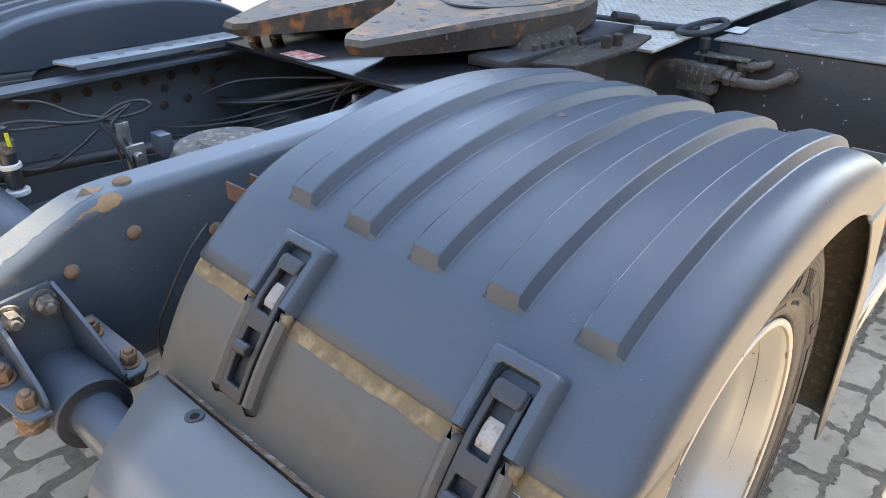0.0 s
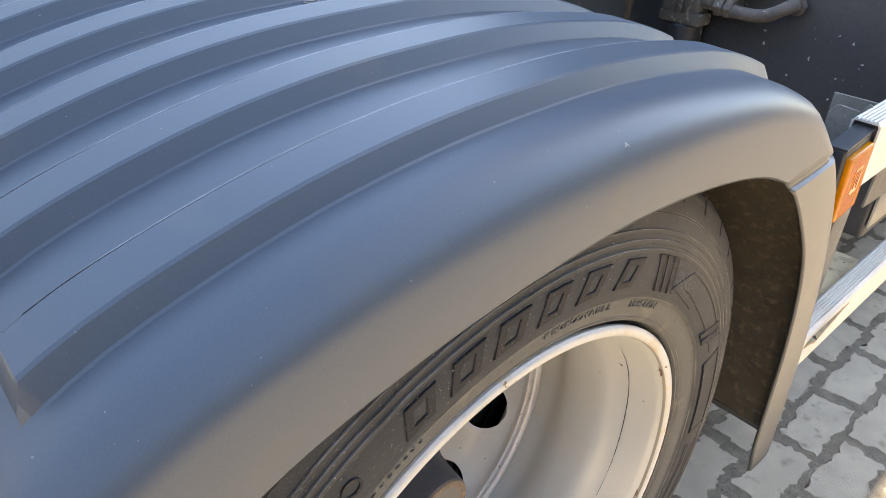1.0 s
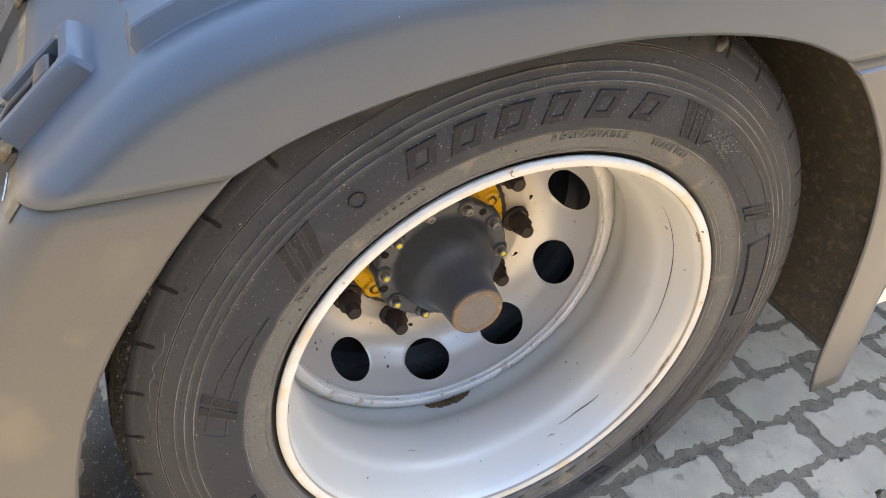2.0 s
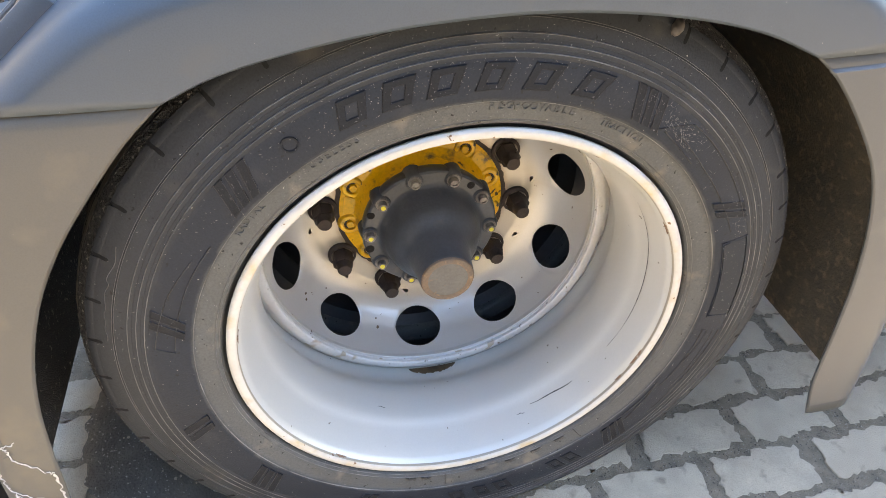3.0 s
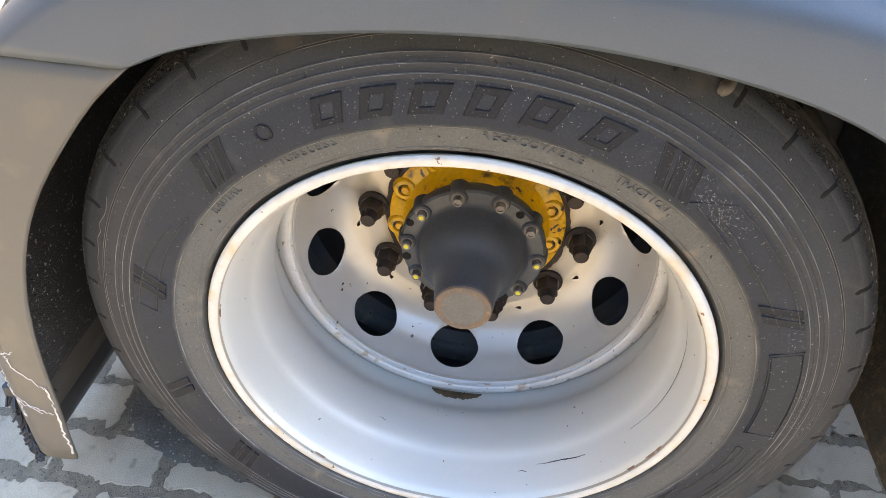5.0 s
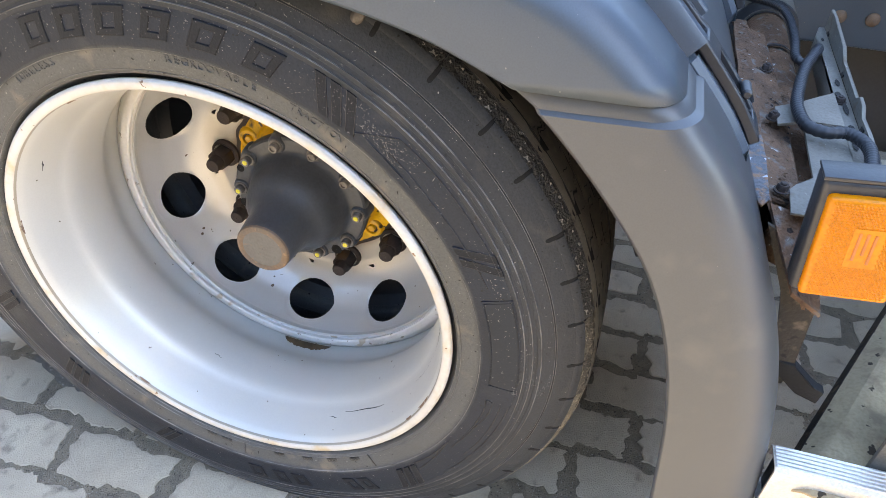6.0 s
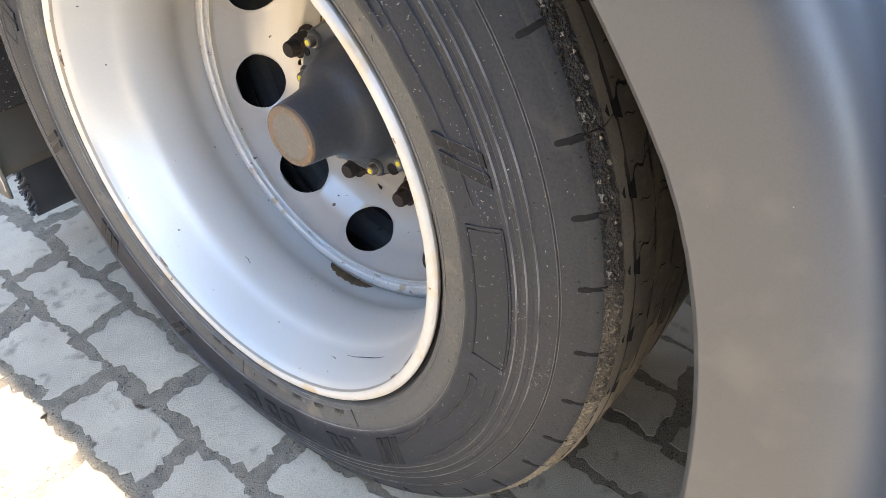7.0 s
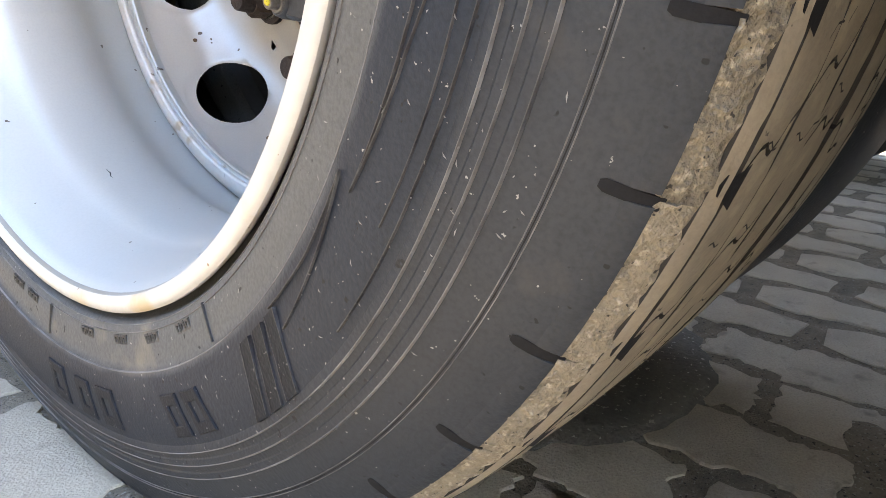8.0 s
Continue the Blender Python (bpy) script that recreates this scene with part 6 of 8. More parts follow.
def on_rail(y, g):
    """A place on the near rail's upper skin: g from 0 at the inner edge of the flange over 1 where it bends to 2 on the web below the bend."""
    top = next(za + (zb - za) * (y - ya) / (yb - ya) for (ya, za), (yb, zb) in zip(NEAR_TOP, NEAR_TOP[1:]) if ya <= y <= yb)
    if g <= 1.0:
        return Vector((-0.912 + 0.058 * g, y, top + 0.0007))
    if g <= 1.8:
        t = math.pi / 2 * (g - 1) / 0.8
        return Vector((-0.854 + 0.0247 * math.sin(t), y, top - 0.024 + 0.0247 * math.cos(t)))
    return Vector((-0.8293, y, top - 0.024 - 0.10 * (g - 1.8)))


def rail_patch(name, material, label, y0, y1, low, high, seed):
    """A worn patch with a ragged outline on the near rail's skin; low, high: its edges as functions of the share along it."""
    bm = bmesh.new()
    rows = []
    for k in range(49):
        f = k / 48
        y = y0 + (y1 - y0) * f
        w = 0.10 * noise.noise((y * 60, seed, 0)) + 0.06 * noise.noise((y * 190, seed, 4))
        a, b = low(f) + w, high(f) + 0.10 * noise.noise((y * 70, seed, 9)) + 0.05 * noise.noise((y * 210, seed, 2))
        b = max(b, a + 0.01)
        rows.append([bm.verts.new(on_rail(y, min(2.2, max(0.02, a + (b - a) * q / 8)))) for q in range(9)])
    for u, v in zip(rows, rows[1:]):
        for k in range(8):
            bm.faces.new((u[k], u[k + 1], v[k + 1], v[k]))
    part(name, bm, material, near_rail, label, angle=60)


M_OCHRE = mat("ochre_rust", (0.33, 0.19, 0.085), (0.23, 0.14, 0.07), rough=0.8, scale=24, fine=300, bump=0.15)
rail_patch("paint_patch", M_OCHRE, "bare rusty patch at the bend", -0.492, -0.444, lambda f: 1.45 - 0.62 * math.sin(math.pi * f) * f, lambda f: 1.50 + 0.24 * math.sin(math.pi * f), 1.0)
rail_patch("paint_patch", M_OCHRE, "rust along the bent edge", -0.545, -0.486, lambda f: 1.58 - 0.16 * f, lambda f: 1.59 - 0.10 * f, 2.0)
rail_patch("paint_patch", M_OCHRE, "bare rusty patch by the rivet", -0.500, -0.452, lambda f: 0.62 - 0.3 * math.sin(math.pi * f), lambda f: 0.66 + 0.16 * math.sin(math.pi * f), 3.0)
rail_patch("worn_paint", M_PRIMER, "paint worn to pale primer", -0.84, -0.468, lambda f: 0.03, lambda f: 0.95 + 0.25 * math.sin(math.pi * f), 5.0)
rivets = [(-1.594, -0.32 + 0.075 * k, 0.845) for k in range(9)] + [(-1.594, 0.02, 0.77), (-1.594, 0.09, 0.775), (-1.594, 0.17, 0.81), (-1.594, -0.28, 0.70), (-1.594, -0.36, 0.69)]
bolts_on(far_rail, rivets, (1, 0, 0), 0.0125, 0.005, M_NUT, "rivet")
# hole in the rail: a dark disc painted as its shade
bm = bmesh.new()
cyl(bm, (-1.5935, 0.03, 0.815), (-1.5905, 0.03, 0.815), 0.011, 16)
part("rail_hole", bm, M_DARK, far_rail)

# air spring between the rails and a rusty bracket at the guard's inner side
sg = thing("air_spring", "black rubber air spring with a dirty steel top plate", "air spring", (-1.045, -0.13, 0.535))
bm = bmesh.new()
revolve(bm, [(0.10, 0.075), (0.12, 0.105), (0.17, 0.118), (0.22, 0.105), (0.225, 0.100), (0.235, 0.106), (0.275, 0.116), (0.285, 0.108), (0.29, 0.095)], 40)
bmesh.ops.rotate(bm, verts=bm.verts[:], cent=(0, 0, 0), matrix=Matrix.Rotation(radians(-90), 3, "Y"))
part("bellows", bm, M_STRAP, sg, local=True)
bm = bmesh.new()
revolve(bm, [(0.285, 0.098), (0.296, 0.104), (0.300, 0.100), (0.302, 0.060), (0.310, 0.052), (0.311, 0.0004)], 40)
bmesh.ops.rotate(bm, verts=bm.verts[:], cent=(0, 0, 0), matrix=Matrix.Rotation(radians(-90), 3, "Y"))
part("top_plate", bm, M_CAST, sg, "dirty steel top plate", local=True)
bm = bmesh.new()
revolve(bm, [(-0.05, 0.06), (0.02, 0.07), (0.11, 0.07)], 30)
bmesh.ops.rotate(bm, verts=bm.verts[:], cent=(0, 0, 0), matrix=Matrix.Rotation(radians(-90), 3, "Y"))
part("piston", bm, M_DARK, sg, local=True)
bm = bmesh.new()
slab(bm, [(-0.698, -0.342, 0.882), (-0.698, -0.296, 0.882), (-0.698, -0.296, 0.910), (-0.698, -0.300, 0.910), (-0.698, -0.300, 0.887), (-0.698, -0.338, 0.887), (-0.698, -0.338, 0.910), (-0.698, -0.342, 0.910)], (0.110, 0, 0), 0.0008)
part("rusty_bracket", bm, M_DULLRUST, guard, "rusty steel channel at the inner side")

# perforated mounting strip on the far rail
hs = thing("perforated_strip", "grey perforated steel mounting angle on the far frame rail", "mounting strip", (-1.585, 0.0, 0.9))
bm = bmesh.new()
slab(bm, [(-1.62, -0.225, 0.918), (-1.545, -0.205, 0.918), (-1.545, 0.26, 0.918), (-1.64, 0.26, 0.918), (-1.64, -0.215, 0.918)], (0, 0, 0.006), 0.0015)
slab(bm, [(-1.545, -0.205, 0.924), (-1.541, -0.20, 0.912), (-1.541, 0.26, 0.912), (-1.545, 0.26, 0.924)], (0.004, 0, 0.001))
part("strip_plate", bm, M_FRAME, hs)
# holes are dark discs on the plate, shade without a cut
for k in range(6):
    bm = bmesh.new()
    revolve(bm, [(0.0, 0.0115), (0.0006, 0.0105), (0.0006, 0.0003)], 16)
    bmesh.ops.rotate(bm, verts=bm.verts[:], cent=(0, 0, 0), matrix=Matrix.Rotation(radians(-90), 3, "Y"))
    bmesh.ops.translate(bm, verts=bm.verts[:], vec=(-1.588, -0.137 + 0.066 * k, 0.9245))
    part("hole", bm, M_DARK, hs)

# mounting plate and fifth wheel
mp = thing("mounting_plate", "greasy black fifth wheel mounting plate across the frame rails", "mounting plate", (-1.215, 0.65, 0.91))
bm = bmesh.new()
slab(bm, [(-1.64, 0.20, 0.909), (-0.80, 0.185, 0.909), (-0.80, 1.06, 0.909), (-1.64, 1.06, 0.909)], (0, 0, 0.012), 0.002)
part("plate", bm, M_GLOSS, mp)
bm = bmesh.new()
slab(bm, [(-1.30, 0.205, 0.9216), (-1.19, 0.205, 0.9216), (-1.19, 0.265, 0.9216), (-1.30, 0.265, 0.9216)], (0, 0, 0.0008))
part("sticker", bm, M_RED, mp, "torn red and white sticker")
fw = thing("fifth_wheel", "worn rusty and greasy fifth wheel coupling with two horns", "fifth wheel", (-1.215, 0.65, 0.92))
half = [(0.0, 0.545), (0.050, 0.480), (0.155, 0.225), (0.180, 0.198), (0.232, 0.206), (0.307, 0.343), (0.352, 0.450), (0.385, 0.550), (0.411, 0.70), (0.411, 0.82), (0.365, 0.97), (0.23, 1.08), (0.0, 1.12)]


def fw_top(y):
    return 1.028 - 0.036 * max(0.0, min(1.0, (0.52 - y) / 0.36)) ** 1.2


bm = bmesh.new()
for sgn, outline in ((1, half), (-1, [(x, y - 0.055 * max(0.0, min(1.0, (0.42 - y) / 0.2))) for x, y in half])):
    vt = [bm.verts.new((-1.215 + sgn * x, y, fw_top(y))) for x, y in outline]
    vm = [bm.verts.new((-1.215 + sgn * (x * 1.012 + 0.002 * (x > 0)), 0.65 + (y - 0.65) * 1.012, fw_top(y) - 0.014)) for x, y in outline]
    vb = [bm.verts.new((-1.215 + sgn * x, y + 0.012, 0.955 + 0.004 * (y < 0.3))) for x, y in outline]
    for ring in (vt, vb):
        c = bm.verts.new((-1.215 + sgn * 0.26, 0.68, ring[5].co.z + (0.02 if ring is vt else 0.0)))
        for k in range(len(ring)):
            bm.faces.new((ring[k], ring[(k + 1) % len(ring)], c))
    for a, b in ((vt, vm), (vm, vb)):
        for k in range(len(a) - 1):
            bm.faces.new((a[k], a[k + 1], b[k + 1], b[k]))
bmesh.ops.remove_doubles(bm, verts=bm.verts[:], dist=0.0005)
coupling = part("top_plate", bm, M_FIFTH, fw, "worn orange-rusted greasy casting", angle=25)
coupling.data.materials.append(M_FIFTHSIDE)
for f in coupling.data.polygons:
    f.material_index = 0 if f.normal.z > 0.6 and f.center.y > 0.24 else 1
for s in (-1, 1):
    bm = bmesh.new()
    tube(bm, [(-1.215 + s * x, y, 1.0285) for x, y in ((0.10, 0.60), (0.20, 0.56), (0.30, 0.60), (0.36, 0.74), (0.33, 0.90))], 0.004, 6)
    part("grease_groove", bm, M_DARK, fw)
for s in (-1, 1):
    bm = bmesh.new()
    slab(bm, [(-1.215 + s * 0.38, 0.50, 0.921), (-1.215 + s * 0.38, 0.98, 0.921), (-1.215 + s * 0.38, 0.86, 0.985), (-1.215 + s * 0.38, 0.62, 0.985)], (-s * 0.06, 0, 0), 0.004)
    rbox(bm, (-1.215 + s * 0.40, 0.74, 0.935), (0.12, 0.60, 0.024), 0.005)
    part("pedestal", bm, M_DARK, fw)
    for y in (0.22, 0.29) if s < 0 else ():
        bm = bmesh.new()
        cyl(bm, (-1.215 + s * 0.26, y + 0.03, 0.921), (-1.215 + s * 0.26, y + 0.03, 0.957), 0.018, 16, bev=0.002)
        part("rubber_stop", bm, M_RUST, fw)
bm = bmesh.new()
tube(bm, [(-0.765, 0.93, 0.985), (-0.745, 1.0, 0.972), (-0.765, 1.06, 0.958), (-0.80, 1.10, 0.95)], 0.014, 10)
part("release_handle", bm, M_DARK, fw)
bm = bmesh.new()
slab(bm, [(-0.762, 0.522, 0.9212), (-0.655, 0.570, 0.9212), (-0.652, 0.855, 0.9212), (-0.690, 1.02, 0.9212), (-0.880, 1.02, 0.9212), (-0.878, 0.760, 0.9212)], (0, 0, 0.010), 0.002)
slab(bm, [(-0.842, 0.560, 0.9312), (-0.752, 0.545, 0.9312), (-0.742, 0.760, 0.9312), (-0.800, 0.760, 0.985), (-0.842, 0.600, 0.985)], (-0.008, 0, 0.004), 0.001)
for k in range(6):
    rbox(bm, (-0.775 + 0.004 * k, 0.575 + 0.034 * k, 0.945), (0.012, 0.010, 0.030), 0.002)
part("side_bracket", bm, M_DARKEDGE, fw)
for x, y in ((-0.703, 0.792), (-0.695, 0.836)):
    bm = bmesh.new()
    cyl(bm, (x, y, 0.925), (x, y, 0.962), 0.0135, 16, bev=0.003)
    part("pin", bm, M_DARKEDGE, fw)
bm = bmesh.new()
hexnut(bm, (-0.770, 0.821, 0.930), (0, 0, 1), 0.017, 0.014, 0.009)
part("pin_nut", bm, M_DARK, fw)

# catwalk, its handle ring and the tank beside it
cw = thing("catwalk", "dusty light aluminium tread plate catwalk behind the cab", "catwalk", (-1.2, 1.7, 0.88))
bm = bmesh.new()
slab(bm, [(-1.72, 1.06, 0.872), (-0.700, 1.06, 0.872), (-0.745, 2.40, 0.872), (-1.72, 2.40, 0.872)], (0, 0, 0.010), 0.002)
part("tread_plate", bm, M_CHEQ, cw)
bm = bmesh.new()
for i in range(36):
    for j in range(30):
        x, y = -1.24 + 0.0145 * i, 1.072 + 0.042 * j + (0.021 if i % 2 else 0)
        rbox(bm, (x, y, 0.8826), (0.0045, 0.024, 0.0022), 0.0) if (i + j) % 2 else rbox(bm, (x, y, 0.8826), (0.012, 0.006, 0.0022), 0.0)
tagged(part("tread_pattern", bm, M_CHEQ, cw), kind="stuff")
bm = bmesh.new()
slab(bm, [(-0.86, 1.36, 0.884), (-0.84, 1.34, 0.884), (-0.72, 1.40, 0.884), (-0.72, 1.425, 0.884)], (0, 0, 0.012), 0.002)
tube(bm, [(-0.74, 1.30, 0.898), (-0.70, 1.28, 0.898), (-0.665, 1.32, 0.898), (-0.66, 1.42, 0.898), (-0.675, 1.53, 0.898), (-0.71, 1.57, 0.898), (-0.735, 1.53, 0.898), (-0.745, 1.42, 0.898), (-0.745, 1.33, 0.898), (-0.74, 1.30, 0.898)], 0.010, 10)
tube(bm, [(-0.745, 1.37, 0.897), (-0.86, 1.352, 0.898), (-1.0, 1.338, 0.899), (-1.10, 1.33, 0.900)], 0.009, 10)
part("grab_ring", bm, M_DARK, cw, "black steel pull rod with an oval ring")
bm = bmesh.new()
slab(bm, [(-0.66, 1.47, 0.8835), (-0.60, 1.46, 0.8835), (-0.615, 1.58, 0.8835), (-0.66, 1.57, 0.8835)], (0, 0, 0.0012))
part("tag", bm, M_WHITE, cw, "scrap of white plastic")

tank = thing("tank", "black steel tank with a scuffed dusty top", "tank", (-0.36, 2.0, 0.6))
bm = bmesh.new()
rbox(bm, (-0.365, 1.99, 0.585), (0.53, 1.24, 0.575), 0.012, 3)
part("tank_body", bm, M_TANK, tank)
bm = bmesh.new()
rbox(bm, (-0.372, 1.99, 0.8755), (0.545, 1.26, 0.007), 0.002)
part("tank_top", bm, M_TANKTOP, tank, "scuffed grey top plate with dried mud")
# thin beige cover, painted as bright as the ground lights the dusty side
bm = bmesh.new()
rbox(bm, (-0.0965, 1.99, 0.600), (0.006, 1.236, 0.535), 0.002)
part("tank_side", bm, M_SIDE, tank, "dusty outer side, with light from the ground painted in beige")
bm = bmesh.new()
revolve(bm, [(0.0, 0.085), (0.006, 0.084), (0.008, 0.078), (0.005, 0.070), (0.006, 0.0003)], 40)
bmesh.ops.rotate(bm, verts=bm.verts[:], cent=(0, 0, 0), matrix=Matrix.Rotation(radians(-90), 3, "Y"))
bmesh.ops.translate(bm, verts=bm.verts[:], vec=(-0.42, 1.78, 0.879))
part("filler_cap", bm, M_TANKTOP, tank, "flat round lid")

# valve with pipes at the tank's rear face
vl = thing("valve", "dirty cast drain valve with rusty pipes on the tank's rear face", "valve", (-0.66, 1.33, 0.76))
bm = bmesh.new()
rbox(bm, (-0.662, 1.325, 0.770), (0.105, 0.06, 0.075), 0.010, 3)
rbox(bm, (-0.655, 1.320, 0.735), (0.120, 0.055, 0.030), 0.006, 2)
cyl(bm, (-0.735, 1.325, 0.785), (-0.575, 1.325, 0.785), 0.024, 18, bev=0.004)
for k in range(4):
    rbox(bm, (-0.69 + 0.02 * k, 1.290, 0.772), (0.006, 0.012, 0.05), 0.002)
part("valve_body", bm, M_CAST, vl)
bm = bmesh.new()
cyl(bm, (-0.66, 1.335, 0.800), (-0.66, 1.335, 0.865), 0.012, 14, bev=0.003)
cyl(bm, (-0.66, 1.335, 0.845), (-0.66, 1.335, 0.885), 0.016, 14, bev=0.005)
part("valve_cap", bm, M_DARK, vl, "black rubber cap")
bm = bmesh.new()
rbox(bm, (-0.60, 1.345, 0.832), (0.17, 0.05, 0.007), 0.002)
rbox(bm, (-0.54, 1.358, 0.800), (0.03, 0.010, 0.06), 0.002)
part("valve_bracket", bm, M_CAST, vl)
for pts, r in (([(-0.735, 1.325, 0.785), (-0.775, 1.322, 0.790), (-0.815, 1.320, 0.770), (-0.832, 1.322, 0.715), (-0.835, 1.325, 0.64)], 0.013), ([(-0.575, 1.325, 0.775), (-0.52, 1.320, 0.770), (-0.45, 1.315, 0.775), (-0.405, 1.325, 0.800), (-0.395, 1.365, 0.806)], 0.0155), ([(-0.55, 1.345, 0.815), (-0.51, 1.34, 0.815), (-0.47, 1.35, 0.825), (-0.465, 1.37, 0.828)], 0.012)):
    bm = bmesh.new()
    tube(bm, pts, r, 14)
    part("pipe", bm, M_PIPE, vl, "rusty bent pipe")
for c, ax, r, h in (((-0.575, 1.325, 0.777), (1, 0, 0), 0.026, 0.022), ((-0.548, 1.324, 0.775), (1, 0, 0), 0.024, 0.018), ((-0.735, 1.325, 0.785), (-1, 0, 0), 0.024, 0.020), ((-0.398, 1.345, 0.803), (0.2, 1, 0.1), 0.024, 0.018), ((-0.545, 1.344, 0.815), (1, 0, 0), 0.018, 0.016), ((-0.512, 1.342, 0.816), (1, 0, 0), 0.017, 0.014)):
    bm = bmesh.new()
    hexnut(bm, c, ax, r, h)
    part("union_nut", bm, M_PIPE, vl)
bm = bmesh.new()
cyl(bm, (-0.655, 1.33, 0.722), (-0.655, 1.33, 0.50), 0.042, 20, bev=0.006)
part("valve_bowl", bm, M_DARK, vl)

# hoses over the tank, by the cab
for pts in ([(-0.72, 2.44, 0.93), (-0.5, 2.42, 0.95), (-0.3, 2.40, 0.93), (-0.05, 2.42, 0.90)], [(-0.62, 2.50, 0.96), (-0.42, 2.47, 0.93), (-0.2, 2.46, 0.97), (0.02, 2.50, 0.95)]):
    hose = thing("flexible_hose", "silver corrugated metal hose by the cab", "hose", (-0.4, 2.42, 0.9), "hoses by the cab")
    bm = bmesh.new()
    tube(bm, pts, 0.020, 12, 10, 0.004, 0.004)
    part("hose_body", bm, M_STEEL, hose)
rack = thing("hose_rack", "dark steel bar that carries the hoses", "rack", (-0.35, 2.46, 0.88))
bm = bmesh.new()
rbox(bm, (-0.35, 2.45, 0.896), (0.85, 0.05, 0.03), 0.004)
part("bar", bm, M_DARK, rack)

# the cab: unseen, behind the catwalk, sized so that its shade covers the frame
cab = thing("cab", "tall plain truck cab ahead of the frame", "truck cab", (-1.16, 3.6, 0.9))
bm = bmesh.new()
rbox(bm, (-1.195, 3.75, 2.41), (2.55, 2.24, 3.02), 0.06, 4)
part("cab_body", bm, M_CAB, cab)
bm = bmesh.new()
rbox(bm, (-1.165, 3.75, 0.66), (2.45, 2.2, 0.46), 0.05, 3)
part("cab_base", bm, M_DARK, cab)
for x in (-2.30, 0.0):
    bm = bmesh.new()
    revolve(bm, TYRE_PROFILE if x == 0.0 else [(-p[0], p[1]) for p in TYRE_PROFILE], 64, centre=(x, 3.75, 0.474))
    revolve(bm, [(-0.14, 0.29), (-0.14, 0.02)], 64, centre=(x, 3.75, 0.474)) if x == 0.0 else revolve(bm, [(0.14, 0.29), (0.14, 0.02)], 64, centre=(x, 3.75, 0.474))
    part("front_wheel", bm, M_TYRE, cab)

# support tube and bracket of the mudguard at the rear
def support(name, label, y, z, sign):
    th = thing(name, label, "bracket", (-0.75, y, z), "mudguard supports")
    bm = bmesh.new()
    cyl(bm, (-0.905, y, z), (-0.705, y, z), 0.056, 36, bev=0.003)
    part("sleeve", bm, M_FRAME if sign > 0 else M_PLATE, th)
    bm = bmesh.new()
    revolve(bm, [(-0.706, 0.056), (-0.7035, 0.055), (-0.7035, 0.040), (-0.72, 0.040)], 36, centre=(0, y, z))
    part("sleeve_lip", bm, M_DARK, th)
    bm = bmesh.new()
    cyl(bm, (-0.80, y, z), (-0.12, y, z - 0.01), 0.036, 30, bev=0.002)
    part("support_tube", bm, M_FRAME if sign > 0 else M_FLAKE, th)
    return th


sup = support("mudguard_bracket", "blue-grey steel mudguard bracket bolted to the frame rail", -0.604, 0.618, 1)
bm = bmesh.new()
slab(bm, [(-0.829, -0.560, 0.590), (-0.829, -0.575, 0.780), (-0.829, -0.583, 0.790), (-0.829, -0.655, 0.782), (-0.829, -0.662, 0.772), (-0.829, -0.660, 0.590)], (0.008, 0, 0), 0.0015)
part("back_plate", bm, M_FRAME, sup)
bm = bmesh.new()
slab(bm, [(-0.822, -0.560, 0.600), (-0.822, -0.576, 0.788), (-0.800, -0.570, 0.766), (-0.722, -0.546, 0.672), (-0.712, -0.545, 0.655), (-0.716, -0.545, 0.640)], (0, -0.006, 0), 0.001)
part("side_web", bm, M_FRAME, sup)
bm = bmesh.new()
slab(bm, [(-0.822, -0.660, 0.600), (-0.822, -0.662, 0.778), (-0.800, -0.660, 0.758), (-0.722, -0.655, 0.686), (-0.712, -0.655, 0.668), (-0.716, -0.655, 0.650)], (0, -0.006, 0), 0.001)
part("side_web", bm, M_FRAME, sup)
bm = bmesh.new()
slab(bm, [(-0.826, -0.572, 0.708), (-0.826, -0.535, 0.708), (-0.740, -0.508, 0.660), (-0.722, -0.508, 0.651), (-0.712, -0.518, 0.646), (-0.712, -0.546, 0.646)], (0, 0, -0.007), 0.0015)
part("ear", bm, M_FRAME, sup)
bm = bmesh.new()
slab(bm, [(-0.826, -0.664, 0.700), (-0.712, -0.655, 0.652), (-0.712, -0.682, 0.652), (-0.726, -0.694, 0.657), (-0.826, -0.720, 0.700)], (0, 0, -0.007), 0.0015)
part("ear", bm, M_FRAME, sup)
bolts_on(sup, [(-0.821, -0.597, 0.762), (-0.821, -0.647, 0.757)], (1, 0, 0), 0.015, 0.026, M_CAST, "bolt", False)
bolts_on(sup, [(-0.738, -0.530, 0.655), (-0.742, -0.675, 0.660), (-0.792, -0.684, 0.684), (-0.800, -0.552, 0.692)], (0.35, 0, 1), 0.0135, 0.024, M_BOLT, "bolt", False)
for y in (-0.675, -0.530):
    bm = bmesh.new()
    cyl(bm, (-0.742, y, 0.652), (-0.752, y, 0.615), 0.022, 16, bev=0.003)
    part("spacer", bm, M_RUST, sup)
support("mudguard_bracket", "painted and rusty steel tube that carries the mudguard's front end", 0.655, 0.640, -1)

# sloping grey panel behind the mudguard with its side skirt
tail = thing("tail_panel", "grey painted rounded panel behind the mudguard", "panel", (-0.32, -0.62, 0.6))
bm = bmesh.new()
prof = [(-0.549, 0.730), (-0.556, 0.740), (-0.575, 0.7445), (-0.620, 0.7425), (-0.665, 0.734), (-0.695, 0.718), (-0.712, 0.692), (-0.718, 0.650), (-0.720, 0.560), (-0.720, 0.470)]
rows = []
